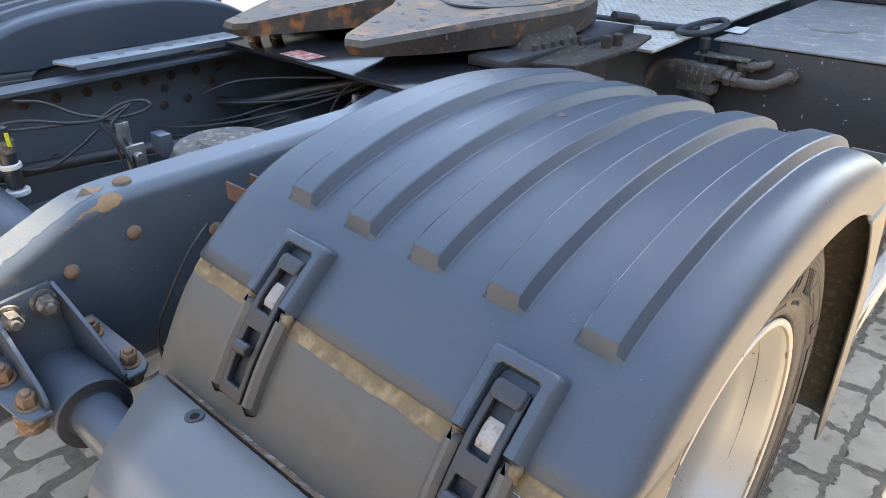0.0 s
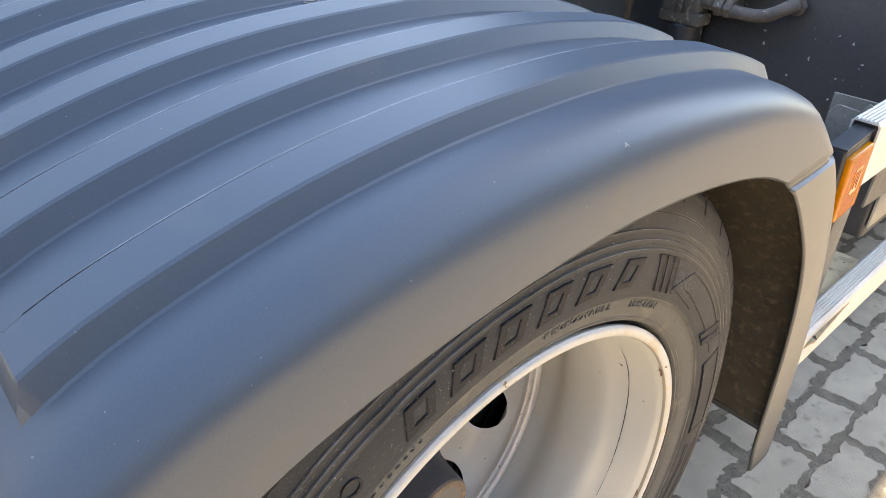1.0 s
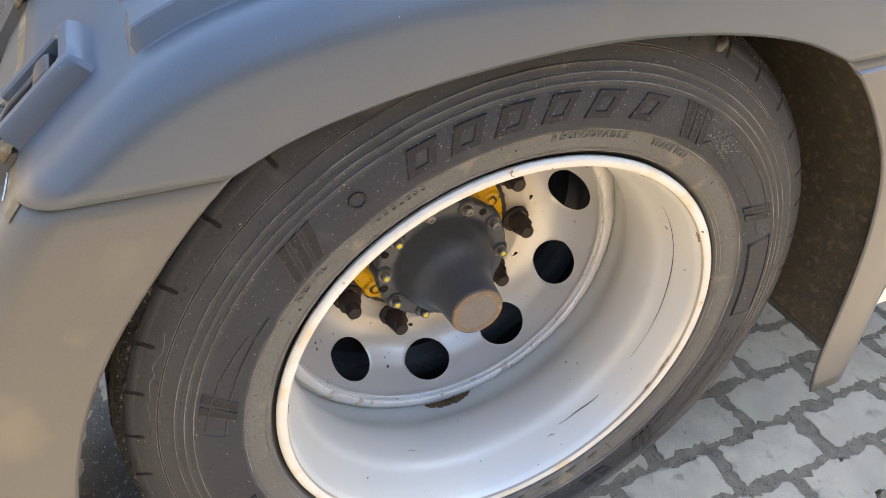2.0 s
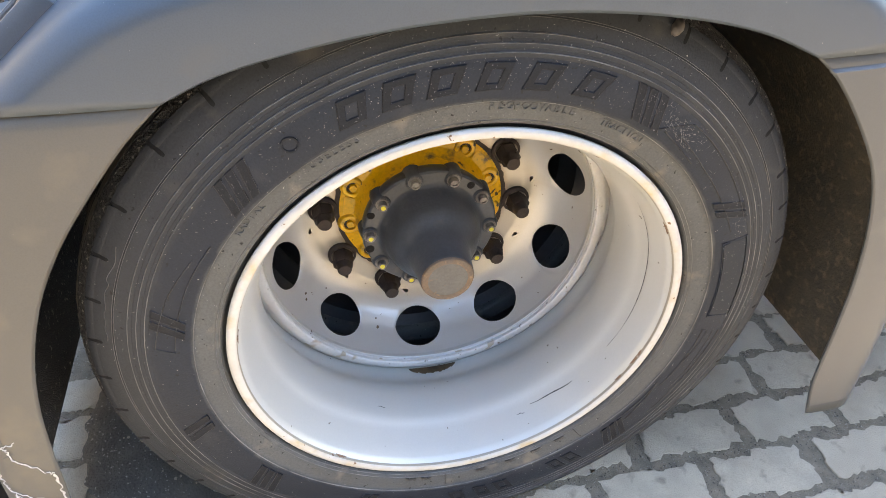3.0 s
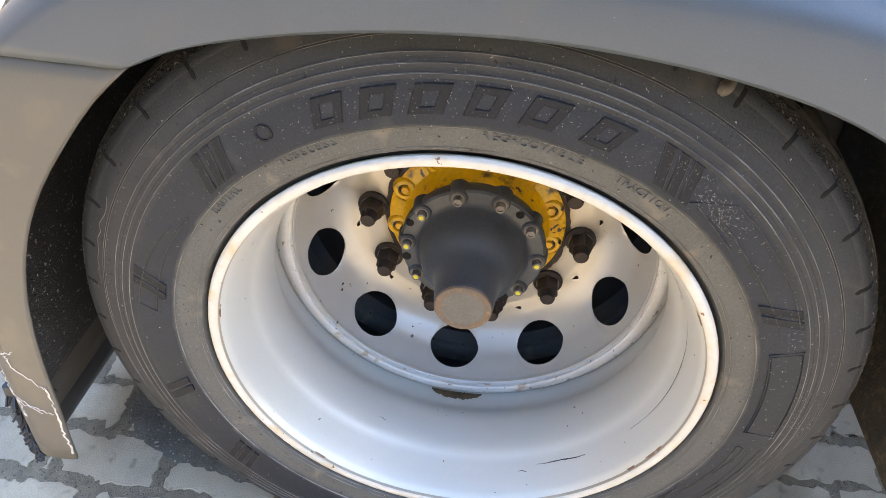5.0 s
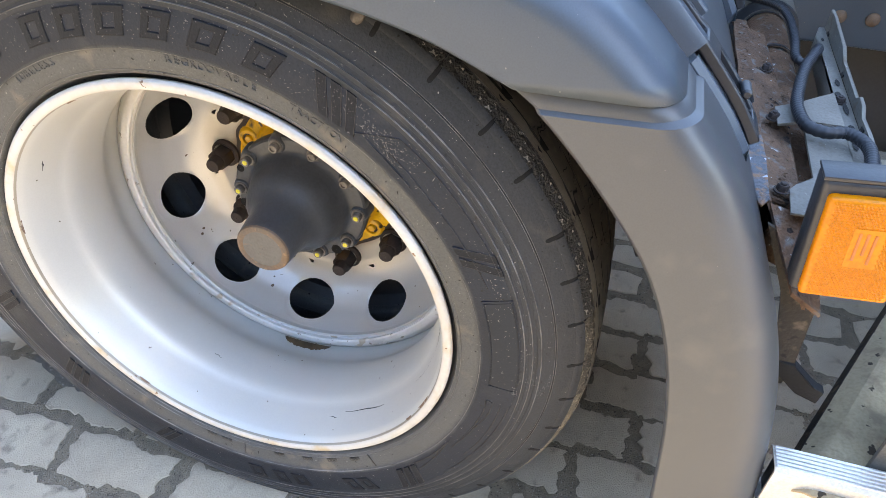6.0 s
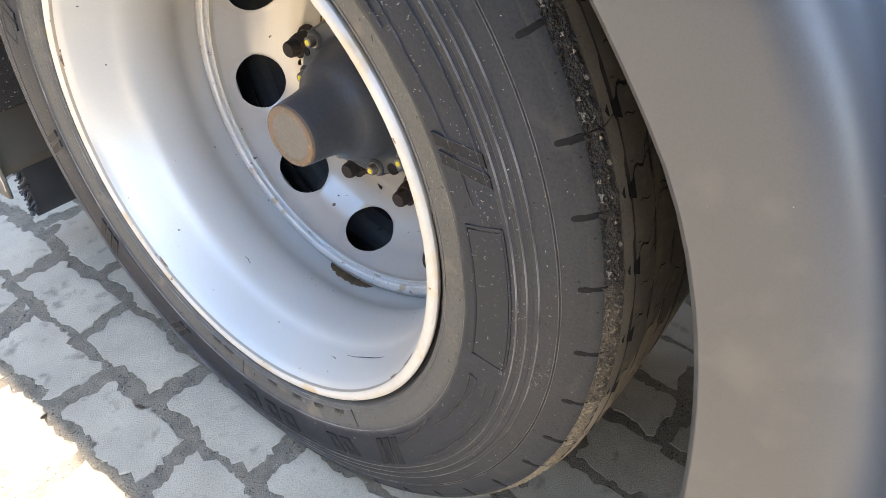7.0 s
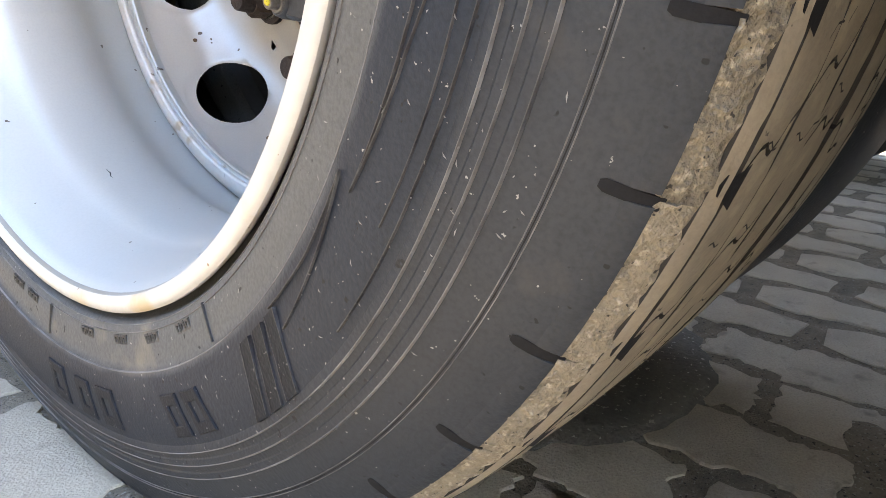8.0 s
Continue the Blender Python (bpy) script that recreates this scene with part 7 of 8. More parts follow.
for i, (y, z) in enumerate(prof):
    cut = 0.0 if y > -0.56 else min(0.115, (-0.56 - y) * 0.70)
    rows.append([bm.verts.new((x, y, z)) for x in (-0.563 + cut, -0.44 + cut * 0.3, -0.36, -0.22, -0.10, -0.060, -0.045)])
for a, b in zip(rows, rows[1:]):
    for k in range(6):
        bm.faces.new((a[k], b[k], b[k + 1], a[k + 1]))
solid(part("panel_top", bm, M_GREYP, tail), 0.003)
bm = bmesh.new()
slab(bm, [(-0.045, -0.556, 0.736), (-0.045, -0.600, 0.743), (-0.045, -0.665, 0.734), (-0.045, -0.712, 0.690), (-0.045, -0.72, 0.56), (-0.045, -0.72, 0.42), (-0.045, -0.712, 0.36), (-0.045, -0.700, 0.30), (-0.045, -0.690, 0.215), (-0.045, -0.680, 0.205), (-0.045, -0.678, 0.30), (-0.045, -0.668, 0.41), (-0.045, -0.640, 0.53), (-0.045, -0.600, 0.645)], (-0.006, 0, 0), 0.001)
part("side_skirt", bm, M_GREYP, tail)
for x, y, z in ((-0.450, -0.571, 0.7436), (-0.195, -0.575, 0.7445)):
    bm = bmesh.new()
    revolve(bm, [(0.0, 0.0125), (0.002, 0.0118), (0.0026, 0.009), (0.0008, 0.0065), (0.0004, 0.0003)], 20)
    bmesh.ops.rotate(bm, verts=bm.verts[:], cent=(0, 0, 0), matrix=Matrix.Rotation(radians(-90), 3, "Y"))
    bmesh.ops.translate(bm, verts=bm.verts[:], vec=(x, y, z))
    part("grommet", bm, M_DARK, tail, "dark rubber grommet")
    # black disc in place of the hole's shade
    bm = bmesh.new()
    cyl(bm, (x + 0.001, y, z), (x + 0.001, y, z + 0.0012), 0.0062, 14)
    part("grommet_hole", bm, M_HOLESHADE, tail)
bm = bmesh.new()
slab(bm, [(-0.56, -0.538, 0.730), (-0.06, -0.538, 0.730), (-0.06, -0.550, 0.738), (-0.56, -0.550, 0.738)], (0, 0.002, -0.012))
part("edge_seal", bm, M_RUST, tail, "rusty dirty edge strip")
flap = thing("spray_flap", "black bristled rubber spray flap on the panel's foot", "mud flap", (-0.3, -0.68, 0.1))
bm = bmesh.new()
rr = random.Random(7)
slab(bm, [(-0.03, -0.672, 0.235), (-0.03, -0.692, 0.235), (-0.03, -0.705, 0.06), (-0.03, -0.690, 0.04), (-0.03, -0.672, 0.08)], (-0.50, 0, 0), 0.004)
for k in range(60):
    z = 0.06 + 0.16 * rr.random()
    cyl(bm, (-0.032, -0.69 + 0.02 * rr.random(), z), (-0.022 + 0.006 * rr.random(), -0.69 + 0.02 * rr.random(), z - 0.01), 0.0022, 5)
part("flap_sheet", bm, M_STRAP, flap)

# between the rails: bellows, hoses, cables and a sensor
bel = thing("air_bellows", "dusty grey air spring top between the rails", "air spring", (-1.27, 0.05, 0.7))
bm = bmesh.new()
prof = [(0.0, 0.125), (0.012, 0.140), (0.028, 0.146), (0.045, 0.136), (0.058, 0.108), (0.064, 0.075), (0.066, 0.060), (0.076, 0.056), (0.079, 0.048), (0.080, 0.0003)]
revolve(bm, prof, 40)
bmesh.ops.rotate(bm, verts=bm.verts[:], cent=(0, 0, 0), matrix=Matrix.Rotation(radians(-90), 3, "Y"))
bmesh.ops.translate(bm, verts=bm.verts[:], vec=(-1.25, 0.02, 0.68))
part("bellows_top", bm, M_DARK, bel)
bm = bmesh.new()
cyl(bm, (-1.25, 0.02, 0.42), (-1.25, 0.02, 0.69), 0.115, 32, bev=0.02)
part("bellows_body", bm, M_CABLE, bel)
bm = bmesh.new()
rbox(bm, (-1.13, -0.08, 0.762), (0.02, 0.16, 0.006), 0.002)
part("bellows_plate", bm, M_FRAME, bel)
bm = bmesh.new()
rbox(bm, (-1.33, -0.13, 0.765), (0.05, 0.03, 0.05), 0.003)
part("bellows_plate", bm, M_FRAME, bel)
sens = thing("cable_connector", "black cable connector with a white collar", "connector", (-1.42, -0.43, 0.75))
bm = bmesh.new()
cyl(bm, (-1.42, -0.43, 0.72), (-1.42, -0.43, 0.86), 0.018, 16, bev=0.004)
part("connector_body", bm, M_STRAP, sens)
for z, r, mt, nm in ((0.765, 0.023, M_WHITE, "white_collar"), (0.705, 0.025, M_WHITE, "white_base"), (0.800, 0.021, M_CAST, "grip_ring")):
    bm = bmesh.new()
    cyl(bm, (-1.42, -0.43, z), (-1.42, -0.43, z + (0.03 if nm == "grip_ring" else 0.012)), r, 16, bev=0.002)
    part(nm, bm, mt, sens)
bm = bmesh.new()
rbox(bm, (-1.400, -0.425, 0.832), (0.004, 0.008, 0.03), 0.001)
part("yellow_tag", bm, M_YTIP, sens)
clip = thing("cable_clip", "zinc steel cable clip on the cross tube", "cable clip", (-1.33, -0.20, 0.76))
bm = bmesh.new()
rbox(bm, (-1.33, -0.215, 0.800), (0.008, 0.03, 0.07), 0.002)
rbox(bm, (-1.322, -0.200, 0.752), (0.012, 0.045, 0.06), 0.003)
cyl(bm, (-1.318, -0.198, 0.755), (-1.305, -0.198, 0.755), 0.010, 12, bev=0.002)
part("clip_plate", bm, M_STEEL, clip)
runs = [[(-1.42, -0.43, 0.86), (-1.40, -0.38, 0.862), (-1.38, -0.31, 0.845), (-1.36, -0.25, 0.842), (-1.34, -0.21, 0.86), (-1.33, -0.185, 0.87), (-1.335, -0.215, 0.85), (-1.33, -0.24, 0.82), (-1.31, -0.22, 0.74), (-1.30, -0.22, 0.62)],
        [(-1.45, -0.38, 0.895), (-1.43, -0.33, 0.885), (-1.40, -0.28, 0.855), (-1.36, -0.24, 0.845), (-1.33, -0.21, 0.835)],
        [(-1.43, -0.44, 0.845), (-1.40, -0.36, 0.842), (-1.37, -0.27, 0.84)],
        [(-1.44, -0.42, 0.75), (-1.40, -0.36, 0.752), (-1.38, -0.30, 0.785), (-1.37, -0.25, 0.82)],
        [(-1.55, -0.60, 0.74), (-1.45, -0.45, 0.725), (-1.42, -0.43, 0.72)],
        [(-1.52, 0.10, 0.80), (-1.46, 0.16, 0.83), (-1.38, 0.24, 0.84), (-1.20, 0.30, 0.86)],
        [(-1.56, 0.06, 0.72), (-1.45, 0.12, 0.74), (-1.32, 0.22, 0.79), (-1.20, 0.30, 0.83)],
        [(-1.58, -0.02, 0.70), (-1.50, 0.00, 0.71), (-1.35, 0.16, 0.72), (-1.15, 0.30, 0.76)],
        [(-1.18, 0.22, 0.70), (-1.16, 0.25, 0.80), (-1.12, 0.28, 0.86), (-1.08, 0.32, 0.88)],
        [(-1.15, 0.22, 0.68), (-1.12, 0.25, 0.80), (-1.06, 0.30, 0.85), (-1.00, 0.34, 0.86)],
        [(-1.37, -0.245, 0.84), (-1.35, -0.20, 0.868), (-1.325, -0.16, 0.875), (-1.31, -0.15, 0.862), (-1.33, -0.18, 0.846), (-1.36, -0.24, 0.838)],
        [(-1.35, -0.235, 0.832), (-1.325, -0.215, 0.79), (-1.315, -0.21, 0.72), (-1.31, -0.21, 0.62)],
        [(-1.36, -0.25, 0.835), (-1.34, -0.235, 0.80), (-1.325, -0.23, 0.72), (-1.32, -0.23, 0.62)],
        [(-1.50, 0.12, 0.775), (-1.40, 0.16, 0.785), (-1.28, 0.24, 0.80), (-1.16, 0.33, 0.83)],
        [(-1.55, -0.05, 0.735), (-1.44, 0.03, 0.742), (-1.33, 0.12, 0.765), (-1.22, 0.24, 0.80), (-1.12, 0.34, 0.85)],
        [(-1.48, -0.25, 0.70), (-1.40, -0.10, 0.715), (-1.34, 0.04, 0.735), (-1.26, 0.18, 0.77)],
        [(-0.80, -0.33, 0.80), (-0.775, -0.38, 0.78), (-0.77, -0.43, 0.72), (-0.775, -0.46, 0.66), (-0.78, -0.46, 0.60)]]
for pts in runs:
    c = thing("cable", "thin black cable loosely tied between the frame rails", "cable", pts[0], "cables between the rails")
    bm = bmesh.new()
    tube(bm, pts, 0.0034, 8)
    part("cable_run", bm, M_CABLE, c)
for pts, r in (([(-1.56, 0.17, 0.755), (-1.44, 0.20, 0.77), (-1.30, 0.28, 0.81), (-1.15, 0.36, 0.85)], 0.013), ([(-1.59, -0.45, 0.70), (-1.50, -0.2, 0.71), (-1.42, 0.10, 0.70), (-1.30, 0.35, 0.72)], 0.016)):
    c = thing("air_hose", "thick black air hose along the far rail", "hose", pts[0], "cables between the rails")
    bm = bmesh.new()
    tube(bm, pts, r, 12)
    part("hose_run", bm, M_CABLE, c)
fit = thing("pipe_fitting", "bright zinc push-in pipe fitting", "fitting", (-1.05, 0.24, 0.80))
bm = bmesh.new()
for k in range(4):
    cyl(bm, (-1.05, 0.235, 0.79 + 0.016 * k), (-1.05, 0.235, 0.80 + 0.016 * k), 0.014 - 0.002 * (k % 2), 14, bev=0.002)
cyl(bm, (-1.05, 0.235, 0.70), (-1.05, 0.235, 0.86), 0.010, 12, bev=0.001)
part("fitting_body", bm, M_STEEL, fit)
cross = thing("cross_member", "dark blue-grey tubular cross member between the frame rails", "cross member", (-1.2, -0.50, 0.66))
bm = bmesh.new()
tube(bm, [(-1.60, -0.52, 0.70), (-1.45, -0.50, 0.70), (-1.25, -0.48, 0.66), (-1.05, -0.50, 0.68), (-0.84, -0.52, 0.70)], 0.05, 20)
part("cross_tube", bm, M_FRAME, cross)
under = thing("drive_shaft_guard", "dark greasy gearbox housing low between the rails", "housing", (-1.2, 0.3, 0.5))
bm = bmesh.new()
rbox(bm, (-1.22, 0.80, 0.54), (0.58, 1.20, 0.44), 0.05, 3)
part("housing_body", bm, M_DARK, under)
bm = bmesh.new()
rbox(bm, (-1.22, -0.30, 0.52), (0.30, 0.5, 0.10), 0.03, 3)
part("housing_body", bm, M_DARK, under)

# plate under the near rail behind the guard
pl = thing("spring_plate", "round blue-grey air spring foot plate below the near rail", "plate", (-0.74, -0.36, 0.6))
bm = bmesh.new()
cyl(bm, (-0.70, -0.34, 0.625), (-0.70, -0.34, 0.640), 0.13, 40, bev=0.004)
part("foot_plate", bm, M_FRAME, pl)
bm = bmesh.new()
tube(bm, [(-0.70, -0.44, 0.645), (-0.69, -0.42, 0.652), (-0.68, -0.40, 0.648), (-0.70, -0.39, 0.652), (-0.71, -0.42, 0.648), (-0.69, -0.45, 0.646)], 0.003, 6)
part("split_pin", bm, M_BOLT, pl)
bm = bmesh.new()
rbox(bm, (-0.66, -0.25, 0.78), (0.10, 0.03, 0.16), 0.003)
rbox(bm, (-0.62, -0.262, 0.865), (0.13, 0.05, 0.012), 0.003)
part("rusty_bracket", bm, M_RUST, pl, "rusty angle bracket")

# ---- ahead of the mudguard: bracket, lamp, hose and side rails ----
br = thing("lamp_bracket", "rust-eaten steel bracket strip ahead of the mudguard", "bracket", (-0.3, 0.6, 0.68))
bm = bmesh.new()
rr = random.Random(11)
edge_a, edge_b = [], []
for k in range(25):
    x = -0.575 + 0.49 * k / 24
    edge_a.append((x, 0.583 + 0.0016 * rr.random(), 0.702))
    edge_b.append((x, 0.602 + 0.0028 * rr.random(), 0.702))
slab(bm, edge_a + edge_b[::-1], (0, 0, -0.005))
slab(bm, [(-0.575, 0.600, 0.699), (-0.085, 0.600, 0.699), (-0.05, 0.642, 0.64), (-0.05, 0.664, 0.60), (-0.575, 0.630, 0.66)], (0, 0.004, 0))
part("bracket_strip", bm, M_FLAKE, br)
# rust holes: black patches on top, painted as the shade inside
for pts in (((-0.334, 0.589), (-0.328, 0.5955), (-0.316, 0.5985), (-0.300, 0.5985), (-0.291, 0.5945), (-0.296, 0.5895), (-0.309, 0.5915), (-0.322, 0.5860)), ((-0.284, 0.5865), (-0.274, 0.5905), (-0.268, 0.5965), (-0.248, 0.5985), (-0.226, 0.5965), (-0.219, 0.5915), (-0.224, 0.5862), (-0.242, 0.5853), (-0.262, 0.5858))):
    bm = bmesh.new()
    slab(bm, [(x, 0.5915 + (y - 0.592) * 1.15, 0.7022) for x, y in pts], (0, 0, 0.0006))
    part("rust_hole", bm, M_HOLESHADE, br, "rust hole, its shade painted as a black patch on the strip")
bm = bmesh.new()
slab(bm, [(-0.215, 0.5845, 0.7025), (-0.150, 0.5840, 0.7020), (-0.085, 0.587, 0.7000), (-0.072, 0.594, 0.7000), (-0.085, 0.602, 0.701), (-0.160, 0.603, 0.7025), (-0.212, 0.602, 0.7030)], (0, 0, 0.003), 0.001)
part("bracket_end", bm, M_FLAKEBLUE, br, "flaking painted end with rust")
bm = bmesh.new()
slab(bm, [(-0.10, 0.604, 0.697), (-0.10, 0.640, 0.690), (-0.33, 0.640, 0.690), (-0.56, 0.632, 0.690), (-0.56, 0.604, 0.697)], (0, 0, -0.004))
slab(bm, [(-0.085, 0.604, 0.699), (0.000, 0.630, 0.660), (0.005, 0.660, 0.645), (-0.085, 0.650, 0.690)], (0, 0, -0.005))
part("bracket_web", bm, M_FLAKE, br, "dusty dark sheet below the strip")
bm = bmesh.new()
slab(bm, [(-0.060, 0.603, 0.690), (-0.060, 0.662, 0.665), (-0.060, 0.680, 0.608), (-0.060, 0.689, 0.505), (-0.060, 0.686, 0.476), (-0.060, 0.674, 0.474), (-0.060, 0.669, 0.505), (-0.060, 0.642, 0.608)], (-0.005, 0, 0))
part("bracket_sheet", bm, M_DARKEDGE, br, "dark dusty sheet behind the lamp")
bm = bmesh.new()
slab(bm, [(-0.058, 0.672, 0.512), (-0.055, 0.690, 0.512), (-0.045, 0.712, 0.494), (-0.045, 0.726, 0.490), (-0.045, 0.724, 0.470), (-0.050, 0.700, 0.474), (-0.056, 0.678, 0.490)], (-0.014, 0, 0), 0.002)
part("bracket_arm", bm, M_GROOVE, br, "black curved steel arm")
bm = bmesh.new()
slab(bm, [(-0.066, 0.742, 0.70), (-0.062, 0.742, 0.798), (-0.056, 0.742, 0.808), (-0.048, 0.742, 0.810), (-0.022, 0.742, 0.806), (-0.012, 0.742, 0.822), (-0.007, 0.742, 0.818), (-0.008, 0.742, 0.70)], (0, 0.004, 0), 0.001)
part("lamp_plate", bm, M_PLATE, br, "grey plate with a bent corner behind the lamp")
bm = bmesh.new()
slab(bm, [(-0.287, 0.621, 0.7040), (-0.312, 0.655, 0.7040), (-0.352, 0.697, 0.7040), (-0.262, 0.697, 0.7040), (-0.262, 0.654, 0.7040), (-0.241, 0.621, 0.7040)], (0, 0, 0.003), 0.001)
slab(bm, [(-0.262, 0.652, 0.6990), (-0.262, 0.697, 0.6990), (-0.070, 0.697, 0.6990), (-0.070, 0.621, 0.6990), (-0.114, 0.624, 0.6990), (-0.126, 0.632, 0.6990), (-0.143, 0.651, 0.6990)], (0, 0, 0.003), 0.001)
part("bracket_plate", bm, M_PLATE, br, "dull dusty grey plates")
bolts_on(br, [(-0.262, 0.618, 0.703), (-0.110, 0.616, 0.700), (-0.420, 0.624, 0.694)], (0, 0, 1), 0.0062, 0.008, M_NUT, "bolt", False)
bm = bmesh.new()
for k in range(90):
    x, y = -0.55 + 0.45 * rr.random(), 0.586 + 0.05 * rr.random()
    rbox(bm, (x, y, 0.7025 if y < 0.602 else 0.6955), (0.0012 + 0.003 * rr.random(), 0.001 + 0.002 * rr.random(), 0.0008), 0.0, turn=Matrix.Rotation(rr.random() * 3, 3, "Z"))
tagged(part("rust_flakes", bm, M_FLAKE, br), kind="stuff")
sp = thing("step_plate", "dusty brown steel plate with a folded slanting edge", "plate", (-0.25, 0.95, 0.4))
bm = bmesh.new()
edge = [(0.020, 0.697), (-0.140, 0.778), (-0.300, 0.860), (-0.480, 0.953)]
rows = [[bm.verts.new((x, y, 0.374)) for x, y in edge], [bm.verts.new((x + 0.003, y + 0.006, 0.396)) for x, y in edge], [bm.verts.new((x + 0.012, y + 0.026, 0.411)) for x, y in edge], [bm.verts.new((x + 0.016, y + 0.034, 0.413)) for x, y in edge], [bm.verts.new((x, 1.06, 0.413)) for x, y in edge]]
for a, b in zip(rows, rows[1:]):
    for k in range(3):
        bm.faces.new((a[k], a[k + 1], b[k + 1], b[k]))
folded = part("folded_plate", bm, M_DUSTP, sp, angle=12)
folded.data.materials.append(M_DARKEDGE)
for f in folded.data.polygons:
    f.material_index = 0 if abs(f.normal.z) > 0.45 else 1
solid(folded, 0.004)
ps = thing("perforated_angle", "grey steel perforated angle ahead of the bracket", "mounting strip", (-0.7, 0.8, 0.6))
bm = bmesh.new()
slab(bm, [(-0.60, 0.720, 0.698), (-0.10, 0.717, 0.698), (-0.10, 0.717, 0.708), (-0.175, 0.717, 0.709), (-0.245, 0.717, 0.711), (-0.285, 0.717, 0.709), (-0.300, 0.717, 0.718), (-0.325, 0.718, 0.718), (-0.335, 0.718, 0.710), (-0.440, 0.718, 0.712), (-0.470, 0.719, 0.722), (-0.570, 0.720, 0.726), (-0.60, 0.720, 0.726)], (0, 0.0045, 0), 0.001)
slab(bm, [(-0.56, 0.702, 0.698), (-0.40, 0.699, 0.698), (-0.10, 0.697, 0.698), (-0.10, 0.717, 0.698), (-0.60, 0.720, 0.698), (-0.60, 0.712, 0.698)], (0, 0, -0.004), 0.001)
slab(bm, [(-0.56, 0.702, 0.698), (-0.40, 0.699, 0.698), (-0.10, 0.697, 0.698), (-0.10, 0.697, 0.670), (-0.40, 0.699, 0.670), (-0.56, 0.702, 0.670)], (0, 0.003, 0), 0.001)
part("angle_bar", bm, M_PLATE, ps)
# slots are dark patches on the uncut bar, painted as shade
for x, w, d in ((-0.545, 0.012, 0.004), (-0.400, 0.020, 0.006), (-0.365, 0.014, 0.008), (-0.325, 0.030, 0.006), (-0.275, 0.018, 0.008), (-0.235, 0.026, 0.006), (-0.150, 0.016, 0.006)):
    bm = bmesh.new()
    slab(bm, [(x + w / 2 * math.cos(q * 0.785), 0.708 + d / 2 * math.sin(q * 0.785) + 0.002 * math.sin(x * 90), 0.6992) for q in range(8)], (0, 0, 0.0005))
    part("slot", bm, M_GROOVE, ps, "punched slot, its shade painted as a dark patch")
for x in (-0.555, -0.415, -0.265):
    bm = bmesh.new()
    rbox(bm, (x, 0.7165, 0.705), (0.010, 0.0015, 0.004), 0.0)
    part("slot", bm, M_GROOVE, ps, "punched slot, its shade painted as a dark patch")
bolts_on(ps, [(-0.345, 0.705, 0.698), (-0.255, 0.709, 0.698)], (0, 0, 1), 0.0062, 0.007, M_NUT, "bolt", False)
ch = thing("corrugated_hose", "black corrugated cable conduit that loops to the lamp", "hose", (-0.3, 0.65, 0.7))
bm = bmesh.new()
tube(bm, [(-0.72, 0.610, 0.69), (-0.623, 0.644, 0.715), (-0.581, 0.660, 0.715), (-0.494, 0.661, 0.715), (-0.437, 0.657, 0.713), (-0.419, 0.663, 0.712), (-0.440, 0.678, 0.700), (-0.50, 0.690, 0.66)], 0.0055, 14, 12, 0.0006, 0.0011)
part("conduit", bm, M_CABLE, ch)
bm = bmesh.new()
tube(bm, [(-0.52, 0.700, 0.690), (-0.464, 0.688, 0.715), (-0.397, 0.665, 0.716), (-0.325, 0.649, 0.717), (-0.275, 0.642, 0.717), (-0.232, 0.647, 0.717), (-0.220, 0.666, 0.717), (-0.226, 0.688, 0.717), (-0.213, 0.702, 0.718), (-0.188, 0.707, 0.719), (-0.155, 0.703, 0.719), (-0.100, 0.694, 0.719), (-0.03, 0.680, 0.728)], 0.0066, 14, 12, 0.0007, 0.0011)
part("conduit", bm, M_CABLE, ch)
for x in (-0.56, -0.70):
    bm = bmesh.new()
    revolve(bm, [(-0.004, 0.0375), (0.004, 0.0385), (0.004, 0.0365)], 30, centre=(x, 0.655, 0.640))
    part("cable_tie", bm, M_STRAP, ch)
lamp = thing("side_marker_lamp", "amber side marker lamp with prismatic reflector in a black housing", "marker lamp", (0.0, 0.65, 0.74))
bm = bmesh.new()
rbox(bm, (0.005, 0.6515, 0.741), (0.028, 0.084, 0.118), 0.005, 3)
slab(bm, [(-0.008, 0.609, 0.799), (0.019, 0.609, 0.799), (0.019, 0.695, 0.799), (-0.008, 0.695, 0.799)], (0, 0, 0.004), 0.001)
part("housing", bm, M_STRAP, lamp, "black plastic housing")
bm = bmesh.new()
rbox(bm, (0.0215, 0.6510, 0.7365), (0.012, 0.071, 0.104), 0.004, 3)
lens = part("lens", bm, M_LENS, lamp, "amber lens")
bm = bmesh.new()
for i in range(22):
    for j in range(37):
        y, z = 0.6510 - 0.0295 + 0.0028 * i + (0.0014 if j % 2 else 0), 0.7365 - 0.0465 + 0.0026 * j
        if abs(y - 0.653) < 0.012 and abs(z - 0.742) < 0.020:
            continue
        c = bm.verts.new((0.0289, y, z))
        ring = [bm.verts.new((0.0274, y + 0.0014 * math.cos(math.pi / 3 * q), z + 0.0014 * math.sin(math.pi / 3 * q))) for q in range(6)]
        for q in range(6):
            bm.faces.new((c, ring[q], ring[(q + 1) % 6]))
tagged(part("prism_field", bm, M_LENS, lens, angle=5), kind="stuff")
bm = bmesh.new()
slab(bm, [(0.0276, 0.641, 0.722), (0.0276, 0.665, 0.722), (0.0276, 0.665, 0.762), (0.0276, 0.641, 0.762)], (0.0008, 0, 0))
part("plain_field", bm, M_LENS, lens)
bm = bmesh.new()
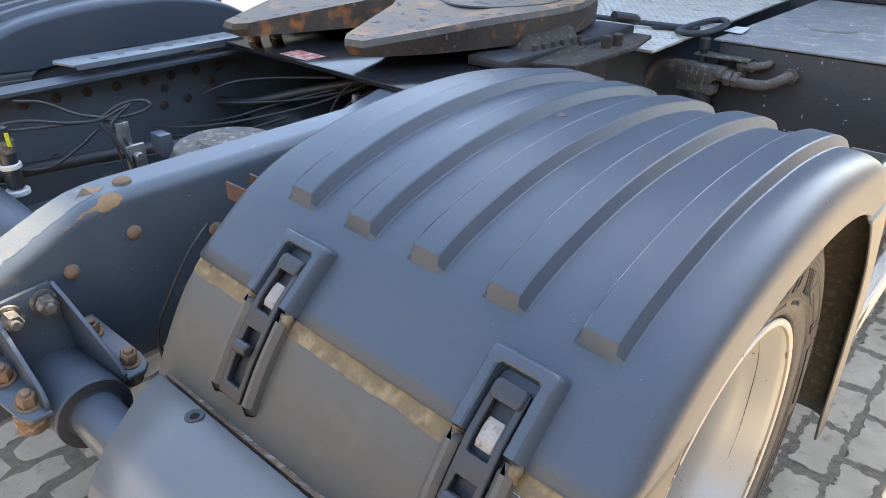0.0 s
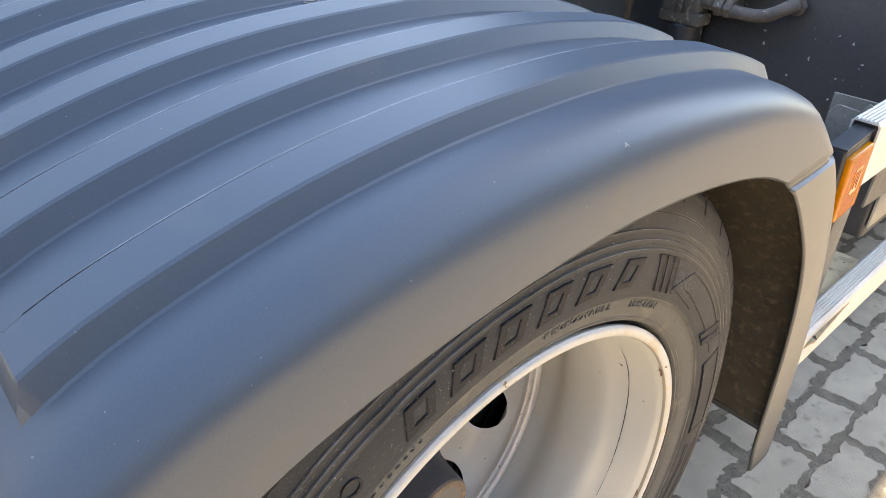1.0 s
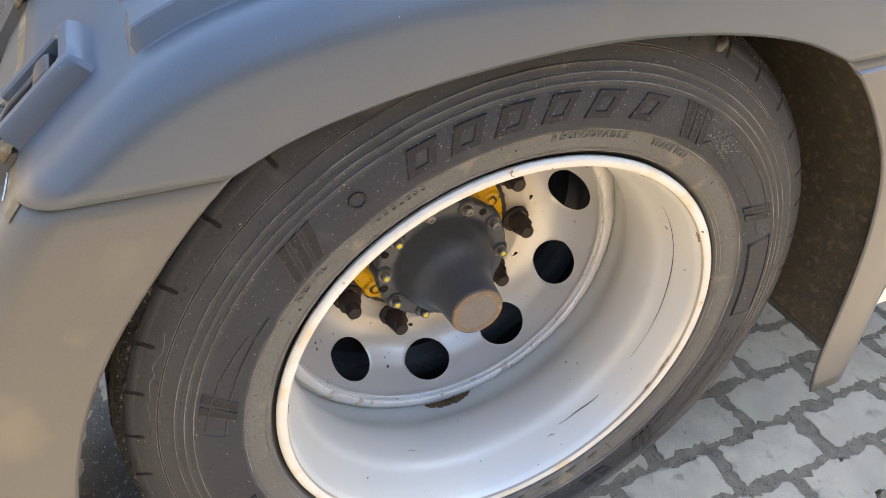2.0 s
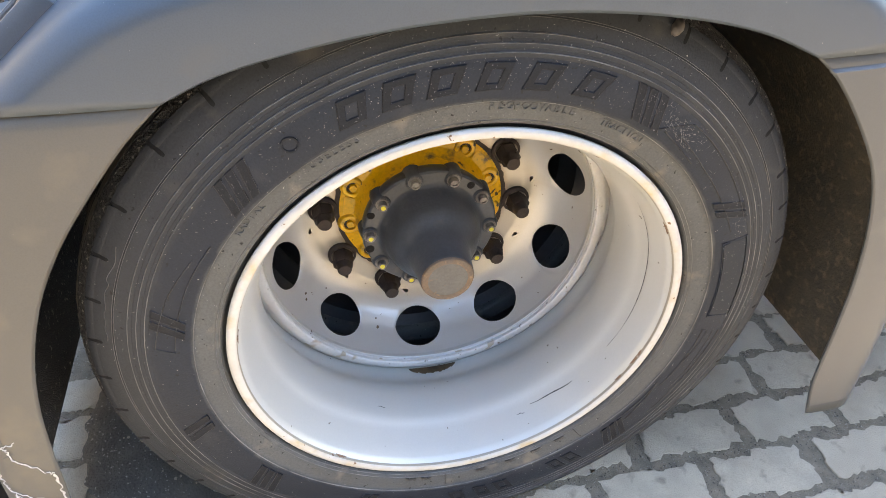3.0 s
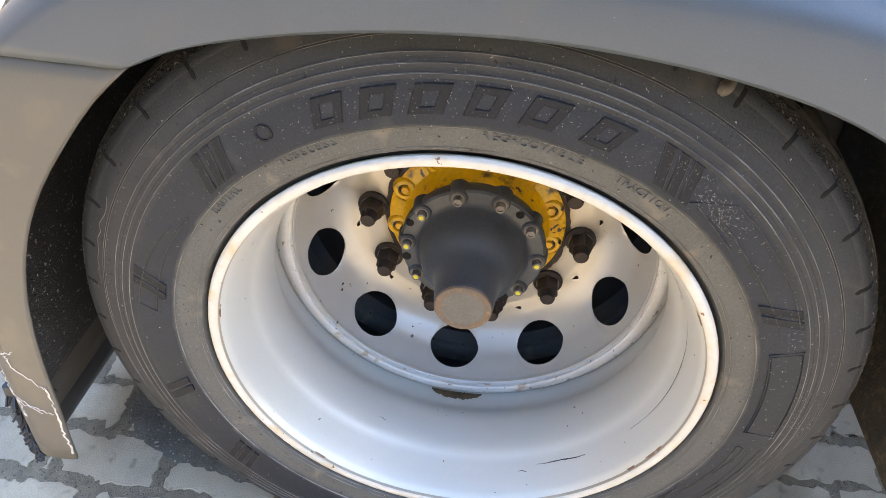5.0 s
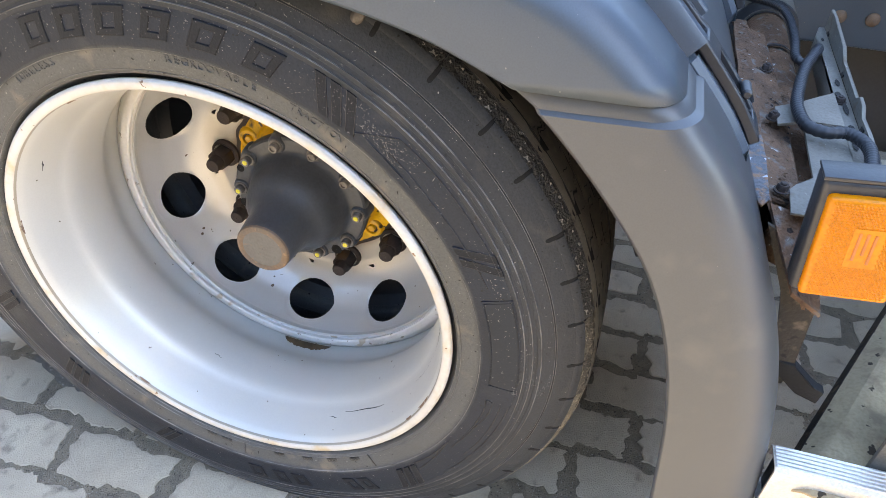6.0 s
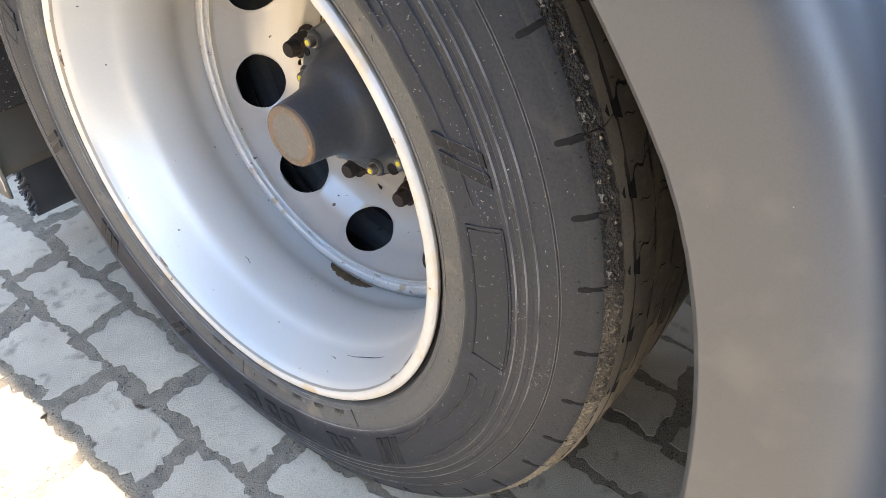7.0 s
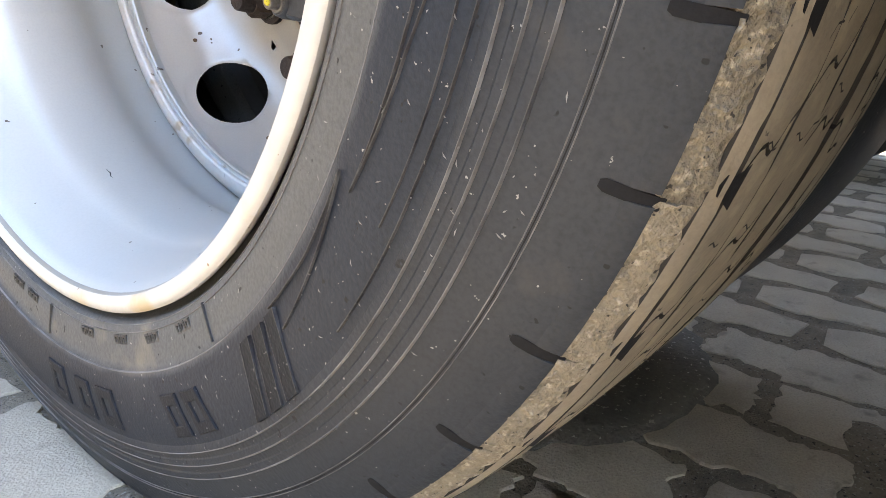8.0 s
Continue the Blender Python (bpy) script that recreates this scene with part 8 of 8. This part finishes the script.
for y, z, h in ((0.6465, 0.744, 0.028), (0.6525, 0.747, 0.022), (0.6585, 0.742, 0.030)):
    rbox(bm, (0.0287, y, z), (0.0010, 0.0022, h), 0.0)
part("mark_bars", bm, mat("amber_print", (0.55, 0.15, 0.02), rough=0.4, bump=0.0), lens)
# the lamp leans a little forwards at its foot
lamp.location.y += 0.003
lamp.rotation_euler.x = radians(5.7)


def side_rail(label, x0, x1, z0, z1, y0, y1):
    th = thing("side_rail", label, "side guard rail", ((x0 + x1) / 2, (y0 + y1) / 2, (z0 + z1) / 2), "side guard rails")
    bm = bmesh.new()
    t = 0.003
    sec = [(x0, z1 - 0.004), (x0 + 0.004, z1), (x1 - 0.004, z1), (x1, z1 - 0.004), (x1, z0 + 0.003), (x1 - 0.003, z0), (x0, z0), (x0, z0 + t), (x1 - t - 0.002, z0 + t), (x1 - t, z0 + 0.006), (x1 - t, z1 - 0.006), (x1 - t - 0.002, z1 - t), (x0 + 0.004, z1 - t), (x0 + t, z1 - 0.005), (x0 + t, z1 - 0.018), (x0, z1 - 0.018)]
    a, b = [bm.verts.new((x, y0, z)) for x, z in sec], [bm.verts.new((x, y1, z)) for x, z in sec]
    for k in range(len(sec)):
        bm.faces.new((a[k], a[(k + 1) % len(sec)], b[(k + 1) % len(sec)], b[k]))
    bm.faces.new(a)
    bm.faces.new(b[::-1])
    part("profile", bm, M_ALUW, th)
    n = 6
    for k in range(n):
        bm = bmesh.new()
        x = x0 + 0.006 + (x1 - x0 - 0.012) * k / (n - 1)
        rbox(bm, (x, (y0 + y1) / 2, z1 + 0.0008), (0.0038, y1 - y0 - 0.002, 0.0030), 0.0008, 1)
        part("grip_ridge", bm, M_ALU, th)
    bm = bmesh.new()
    rbox(bm, ((x0 + x1) / 2 - 0.002, y0 + 0.010, (z0 + z1) / 2), (x1 - x0 - 0.010, 0.006, z1 - z0 - 0.012), 0.001)
    part("end_plug", bm, M_STRAP, th)
    return th


side_rail("pale aluminium side guard rail with a ribbed top, upper one", -0.014, 0.026, 0.717, 0.815, 0.690, 2.55)
side_rail("pale aluminium side guard rail with a ribbed top, lower one", -0.010, 0.028, 0.358, 0.430, 0.688, 2.55)
for y in (0.80, 1.62):
    st = thing("rail_post", "dusty grey steel post that carries the side guard rails", "post", (-0.03, y, 0.6), "side guard posts")
    bm = bmesh.new()
    slab(bm, [(-0.016, y, 0.790), (-0.016, y + 0.06, 0.790), (-0.016, y + 0.06, 0.43), (-0.016, y + 0.02, 0.38), (-0.016, y - 0.005, 0.40), (-0.016, y - 0.005, 0.78)], (-0.006, 0, 0), 0.001)
    slab(bm, [(-0.022, y + 0.055, 0.79), (-0.10, y + 0.055, 0.79), (-0.10, y + 0.055, 0.42), (-0.022, y + 0.055, 0.40)], (0, 0.006, 0), 0.001)
    part("post_plate", bm, M_PLATE, st)
sk = thing("skirt_plate", "dusty grey sheet that hangs behind the upper side rail", "plate", (-0.03, 1.4, 0.6))
bm = bmesh.new()
slab(bm, [(-0.024, 0.965, 0.565), (-0.024, 1.60, 0.520), (-0.024, 1.60, 0.76), (-0.024, 0.985, 0.76)], (-0.004, 0, 0), 0.001)
part("hanging_sheet", bm, M_PLATE, sk)

# ---- the ground: one sheet with pavers on it ----
ROW, LONG = 0.109, 0.2200


def ground_sheet():
    bm = bmesh.new()
    xs = [-300, -60, -20, -9] + [-6 + 0.5 * k for k in range(8)] + [-2.0 + 0.03 * k for k in range(101)] + [1.5, 2, 3, 4, 6, 9, 20, 60, 300]
    ys = [-300, -60, -20, -9, -6, -4, -3, -2.2] + [-1.8 + 0.03 * k for k in range(134)] + [2.6, 3, 4, 6, 9, 20, 60, 300]
    rows = []
    for x in xs:
        col = []
        for y in ys:
            near = -2.05 < x < 1.1 and -1.85 < y < 2.25
            h = noise.noise((x * 9, y * 9, 0.3)) * 0.0022 + noise.noise((x * 40, y * 40, 2.0)) * 0.0014 if near else 0.0
            col.append(bm.verts.new((x, y, -0.0024 + h)))
        rows.append(col)
    for a, b in zip(rows, rows[1:]):
        for k in range(len(ys) - 1):
            bm.faces.new((a[k], b[k], b[k + 1], a[k + 1]))
    return tagged(part("ground", bm, M_JOINT), "dirt-filled joints below worn concrete pavers in a truck yard", "ground", kind="structure")


ground = ground_sheet()


# unseen walls, added to hold back low light from the horizon
for name, at, size in (("blocker_east", (6.0, 0, 2.4), (0.4, 60.0, 5.0)), ("blocker_south", (-2.5, -8.0, 2.4), (16.58, 0.4, 5.0)), ("blocker_west", (-11.0, 0, 2.4), (0.4, 60.0, 5.0))):
    bm = bmesh.new()
    rbox(bm, at, size, 0.02)
    tagged(part(name, bm, M_WALL), "plain unseen wall added to close the yard and block low light", "wall", kind="structure")


def paver_outline(seed, count):
    """The worn zigzag outline of a paver, round its middle: long side along y."""
    r = random.Random(seed)
    hx, hy = 0.0450, 0.0975
    pts = []
    for k in range(count):
        t = 2 * math.pi * k / count
        c, s = math.cos(t), math.sin(t)
        q = 1 / max(abs(c) / hx, abs(s) / hy)
        x, y = c * q, s * q
        if abs(abs(x) - hx) < 1e-6:
            wave = 0.0062 if (y * (1 if x > 0 else -1)) > 0.0 else -0.0035
            if abs(y) > hy * 0.72:
                wave *= -0.6
            x += wave
        else:
            y += 0.0050 if x * y > 0 else -0.0030
        x += (noise.noise((x * 90 + seed * 7.1, y * 90, 1.7)) * 0.0065 + (r.random() - 0.5) * 0.0050)
        y += (noise.noise((x * 90, y * 90 + seed * 3.3, 5.1)) * 0.0075 + (r.random() - 0.5) * 0.0050)
        pts.append((x * 0.965, y * 0.965))
    return pts


def paver_faces(add_vert, add_face, outline, m, dz):
    n = len(outline)
    low = [add_vert(m @ Vector((x * 1.02, y * 1.01, -0.012))) for x, y in outline]
    mid = [add_vert(m @ Vector((x, y, -0.0013 + dz))) for x, y in outline]
    top = [add_vert(m @ Vector((x * 0.972, y * 0.986, 0.0 + dz))) for x, y in outline]
    for a, b in ((low, mid), (mid, top)):
        for k in range(n):
            add_face((a[k], a[(k + 1) % n], b[(k + 1) % n], b[k]))
    add_face(top)


variants = []
for s in range(10):
    bm = bmesh.new()
    paver_faces(bm.verts.new, bm.faces.new, paver_outline(s + 1, 88), Matrix.Identity(4), 0.0)
    bmesh.ops.triangulate(bm, faces=[f for f in bm.faces if len(f.verts) > 4])
    variants.append(finish(bm, "paver", M_STONE, 28))
far_outlines = [paver_outline(s + 31, 20) for s in range(8)]
pavement = new("pavement")
tagged(pavement, "worn pale grey concrete pavers in running bond", "pavement", kind="structure")
rp = random.Random(23)
verts, faces = [], []


def far_vert(v):
    verts.append(tuple(v))
    return len(verts) - 1


for i in range(-42, 36):
    x = 0.030 + ROW * i
    for j in range(-24, 28):
        y = -0.057 + LONG * j + (LONG / 2 if i % 2 else 0)
        turn = Matrix.Translation((x + (rp.random() - 0.5) * 0.004, y + (rp.random() - 0.5) * 0.006, 0)) @ Matrix.Rotation((rp.random() - 0.5) * 0.04 + (math.pi if rp.random() < 0.5 else 0), 4, "Z") @ Matrix.Rotation((rp.random() - 0.5) * 0.014, 4, "Y") @ Matrix.Rotation((rp.random() - 0.5) * 0.010, 4, "X")
        dz = (rp.random() - 0.5) * 0.0014 - 0.0006
        if -0.72 < x < 0.80 and -1.45 < y < 1.95:
            ob = new("paver", variants[rp.randrange(10)])
            ob.parent = pavement
            ob.matrix_basis = Matrix.Translation((0, 0, dz)) @ turn @ (Matrix.Diagonal((1.045, 1.025, 1.0, 1.0)) if x < -0.14 else Matrix.Identity(4))
        else:
            paver_faces(far_vert, lambda f: faces.append(f), far_outlines[rp.randrange(8)], turn, dz)
me = bpy.data.meshes.new("pavers")
me.from_pydata(verts, [], faces)
me.materials.append(M_STONE)
far_pavers = new("pavers", me)
far_pavers.parent = pavement
tagged(far_pavers, kind="stuff")

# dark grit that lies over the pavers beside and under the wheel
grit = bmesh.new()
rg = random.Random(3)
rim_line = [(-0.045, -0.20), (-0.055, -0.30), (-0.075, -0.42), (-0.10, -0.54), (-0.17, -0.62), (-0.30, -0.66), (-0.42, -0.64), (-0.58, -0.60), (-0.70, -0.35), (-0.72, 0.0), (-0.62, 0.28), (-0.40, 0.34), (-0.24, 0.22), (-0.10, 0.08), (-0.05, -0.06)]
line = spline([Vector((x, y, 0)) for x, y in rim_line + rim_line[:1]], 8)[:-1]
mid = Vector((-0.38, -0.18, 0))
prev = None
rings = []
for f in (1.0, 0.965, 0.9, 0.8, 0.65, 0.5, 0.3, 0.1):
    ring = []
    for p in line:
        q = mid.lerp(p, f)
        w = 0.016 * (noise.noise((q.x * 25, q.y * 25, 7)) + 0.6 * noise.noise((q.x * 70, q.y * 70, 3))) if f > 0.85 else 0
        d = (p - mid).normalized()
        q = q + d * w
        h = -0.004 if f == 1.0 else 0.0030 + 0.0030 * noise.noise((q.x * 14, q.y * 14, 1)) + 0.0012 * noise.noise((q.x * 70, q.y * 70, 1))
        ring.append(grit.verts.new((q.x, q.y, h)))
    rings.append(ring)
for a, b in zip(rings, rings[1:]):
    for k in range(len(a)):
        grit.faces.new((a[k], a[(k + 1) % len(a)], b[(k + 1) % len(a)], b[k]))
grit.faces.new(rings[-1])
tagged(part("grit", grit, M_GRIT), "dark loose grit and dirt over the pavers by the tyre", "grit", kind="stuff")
stones = bmesh.new()
for k in range(420):
    x, y = -0.66 + 0.60 * rg.random(), -0.62 + 0.85 * rg.random()
    if (x + 0.38) ** 2 / 0.10 + (y + 0.18) ** 2 / 0.20 > 0.9:
        continue
    s = 0.0014 + 0.0030 * rg.random() ** 2
    v = bmesh.ops.create_icosphere(stones, subdivisions=1, radius=s)["verts"]
    for p in v:
        p.co = Vector((p.co.x * (0.8 + 0.5 * rg.random()) + x, p.co.y + y, p.co.z * 0.7 + 0.0045))
tagged(part("grit_stones", stones, M_STONE), "small pale stones in the grit", "grit", kind="stuff")
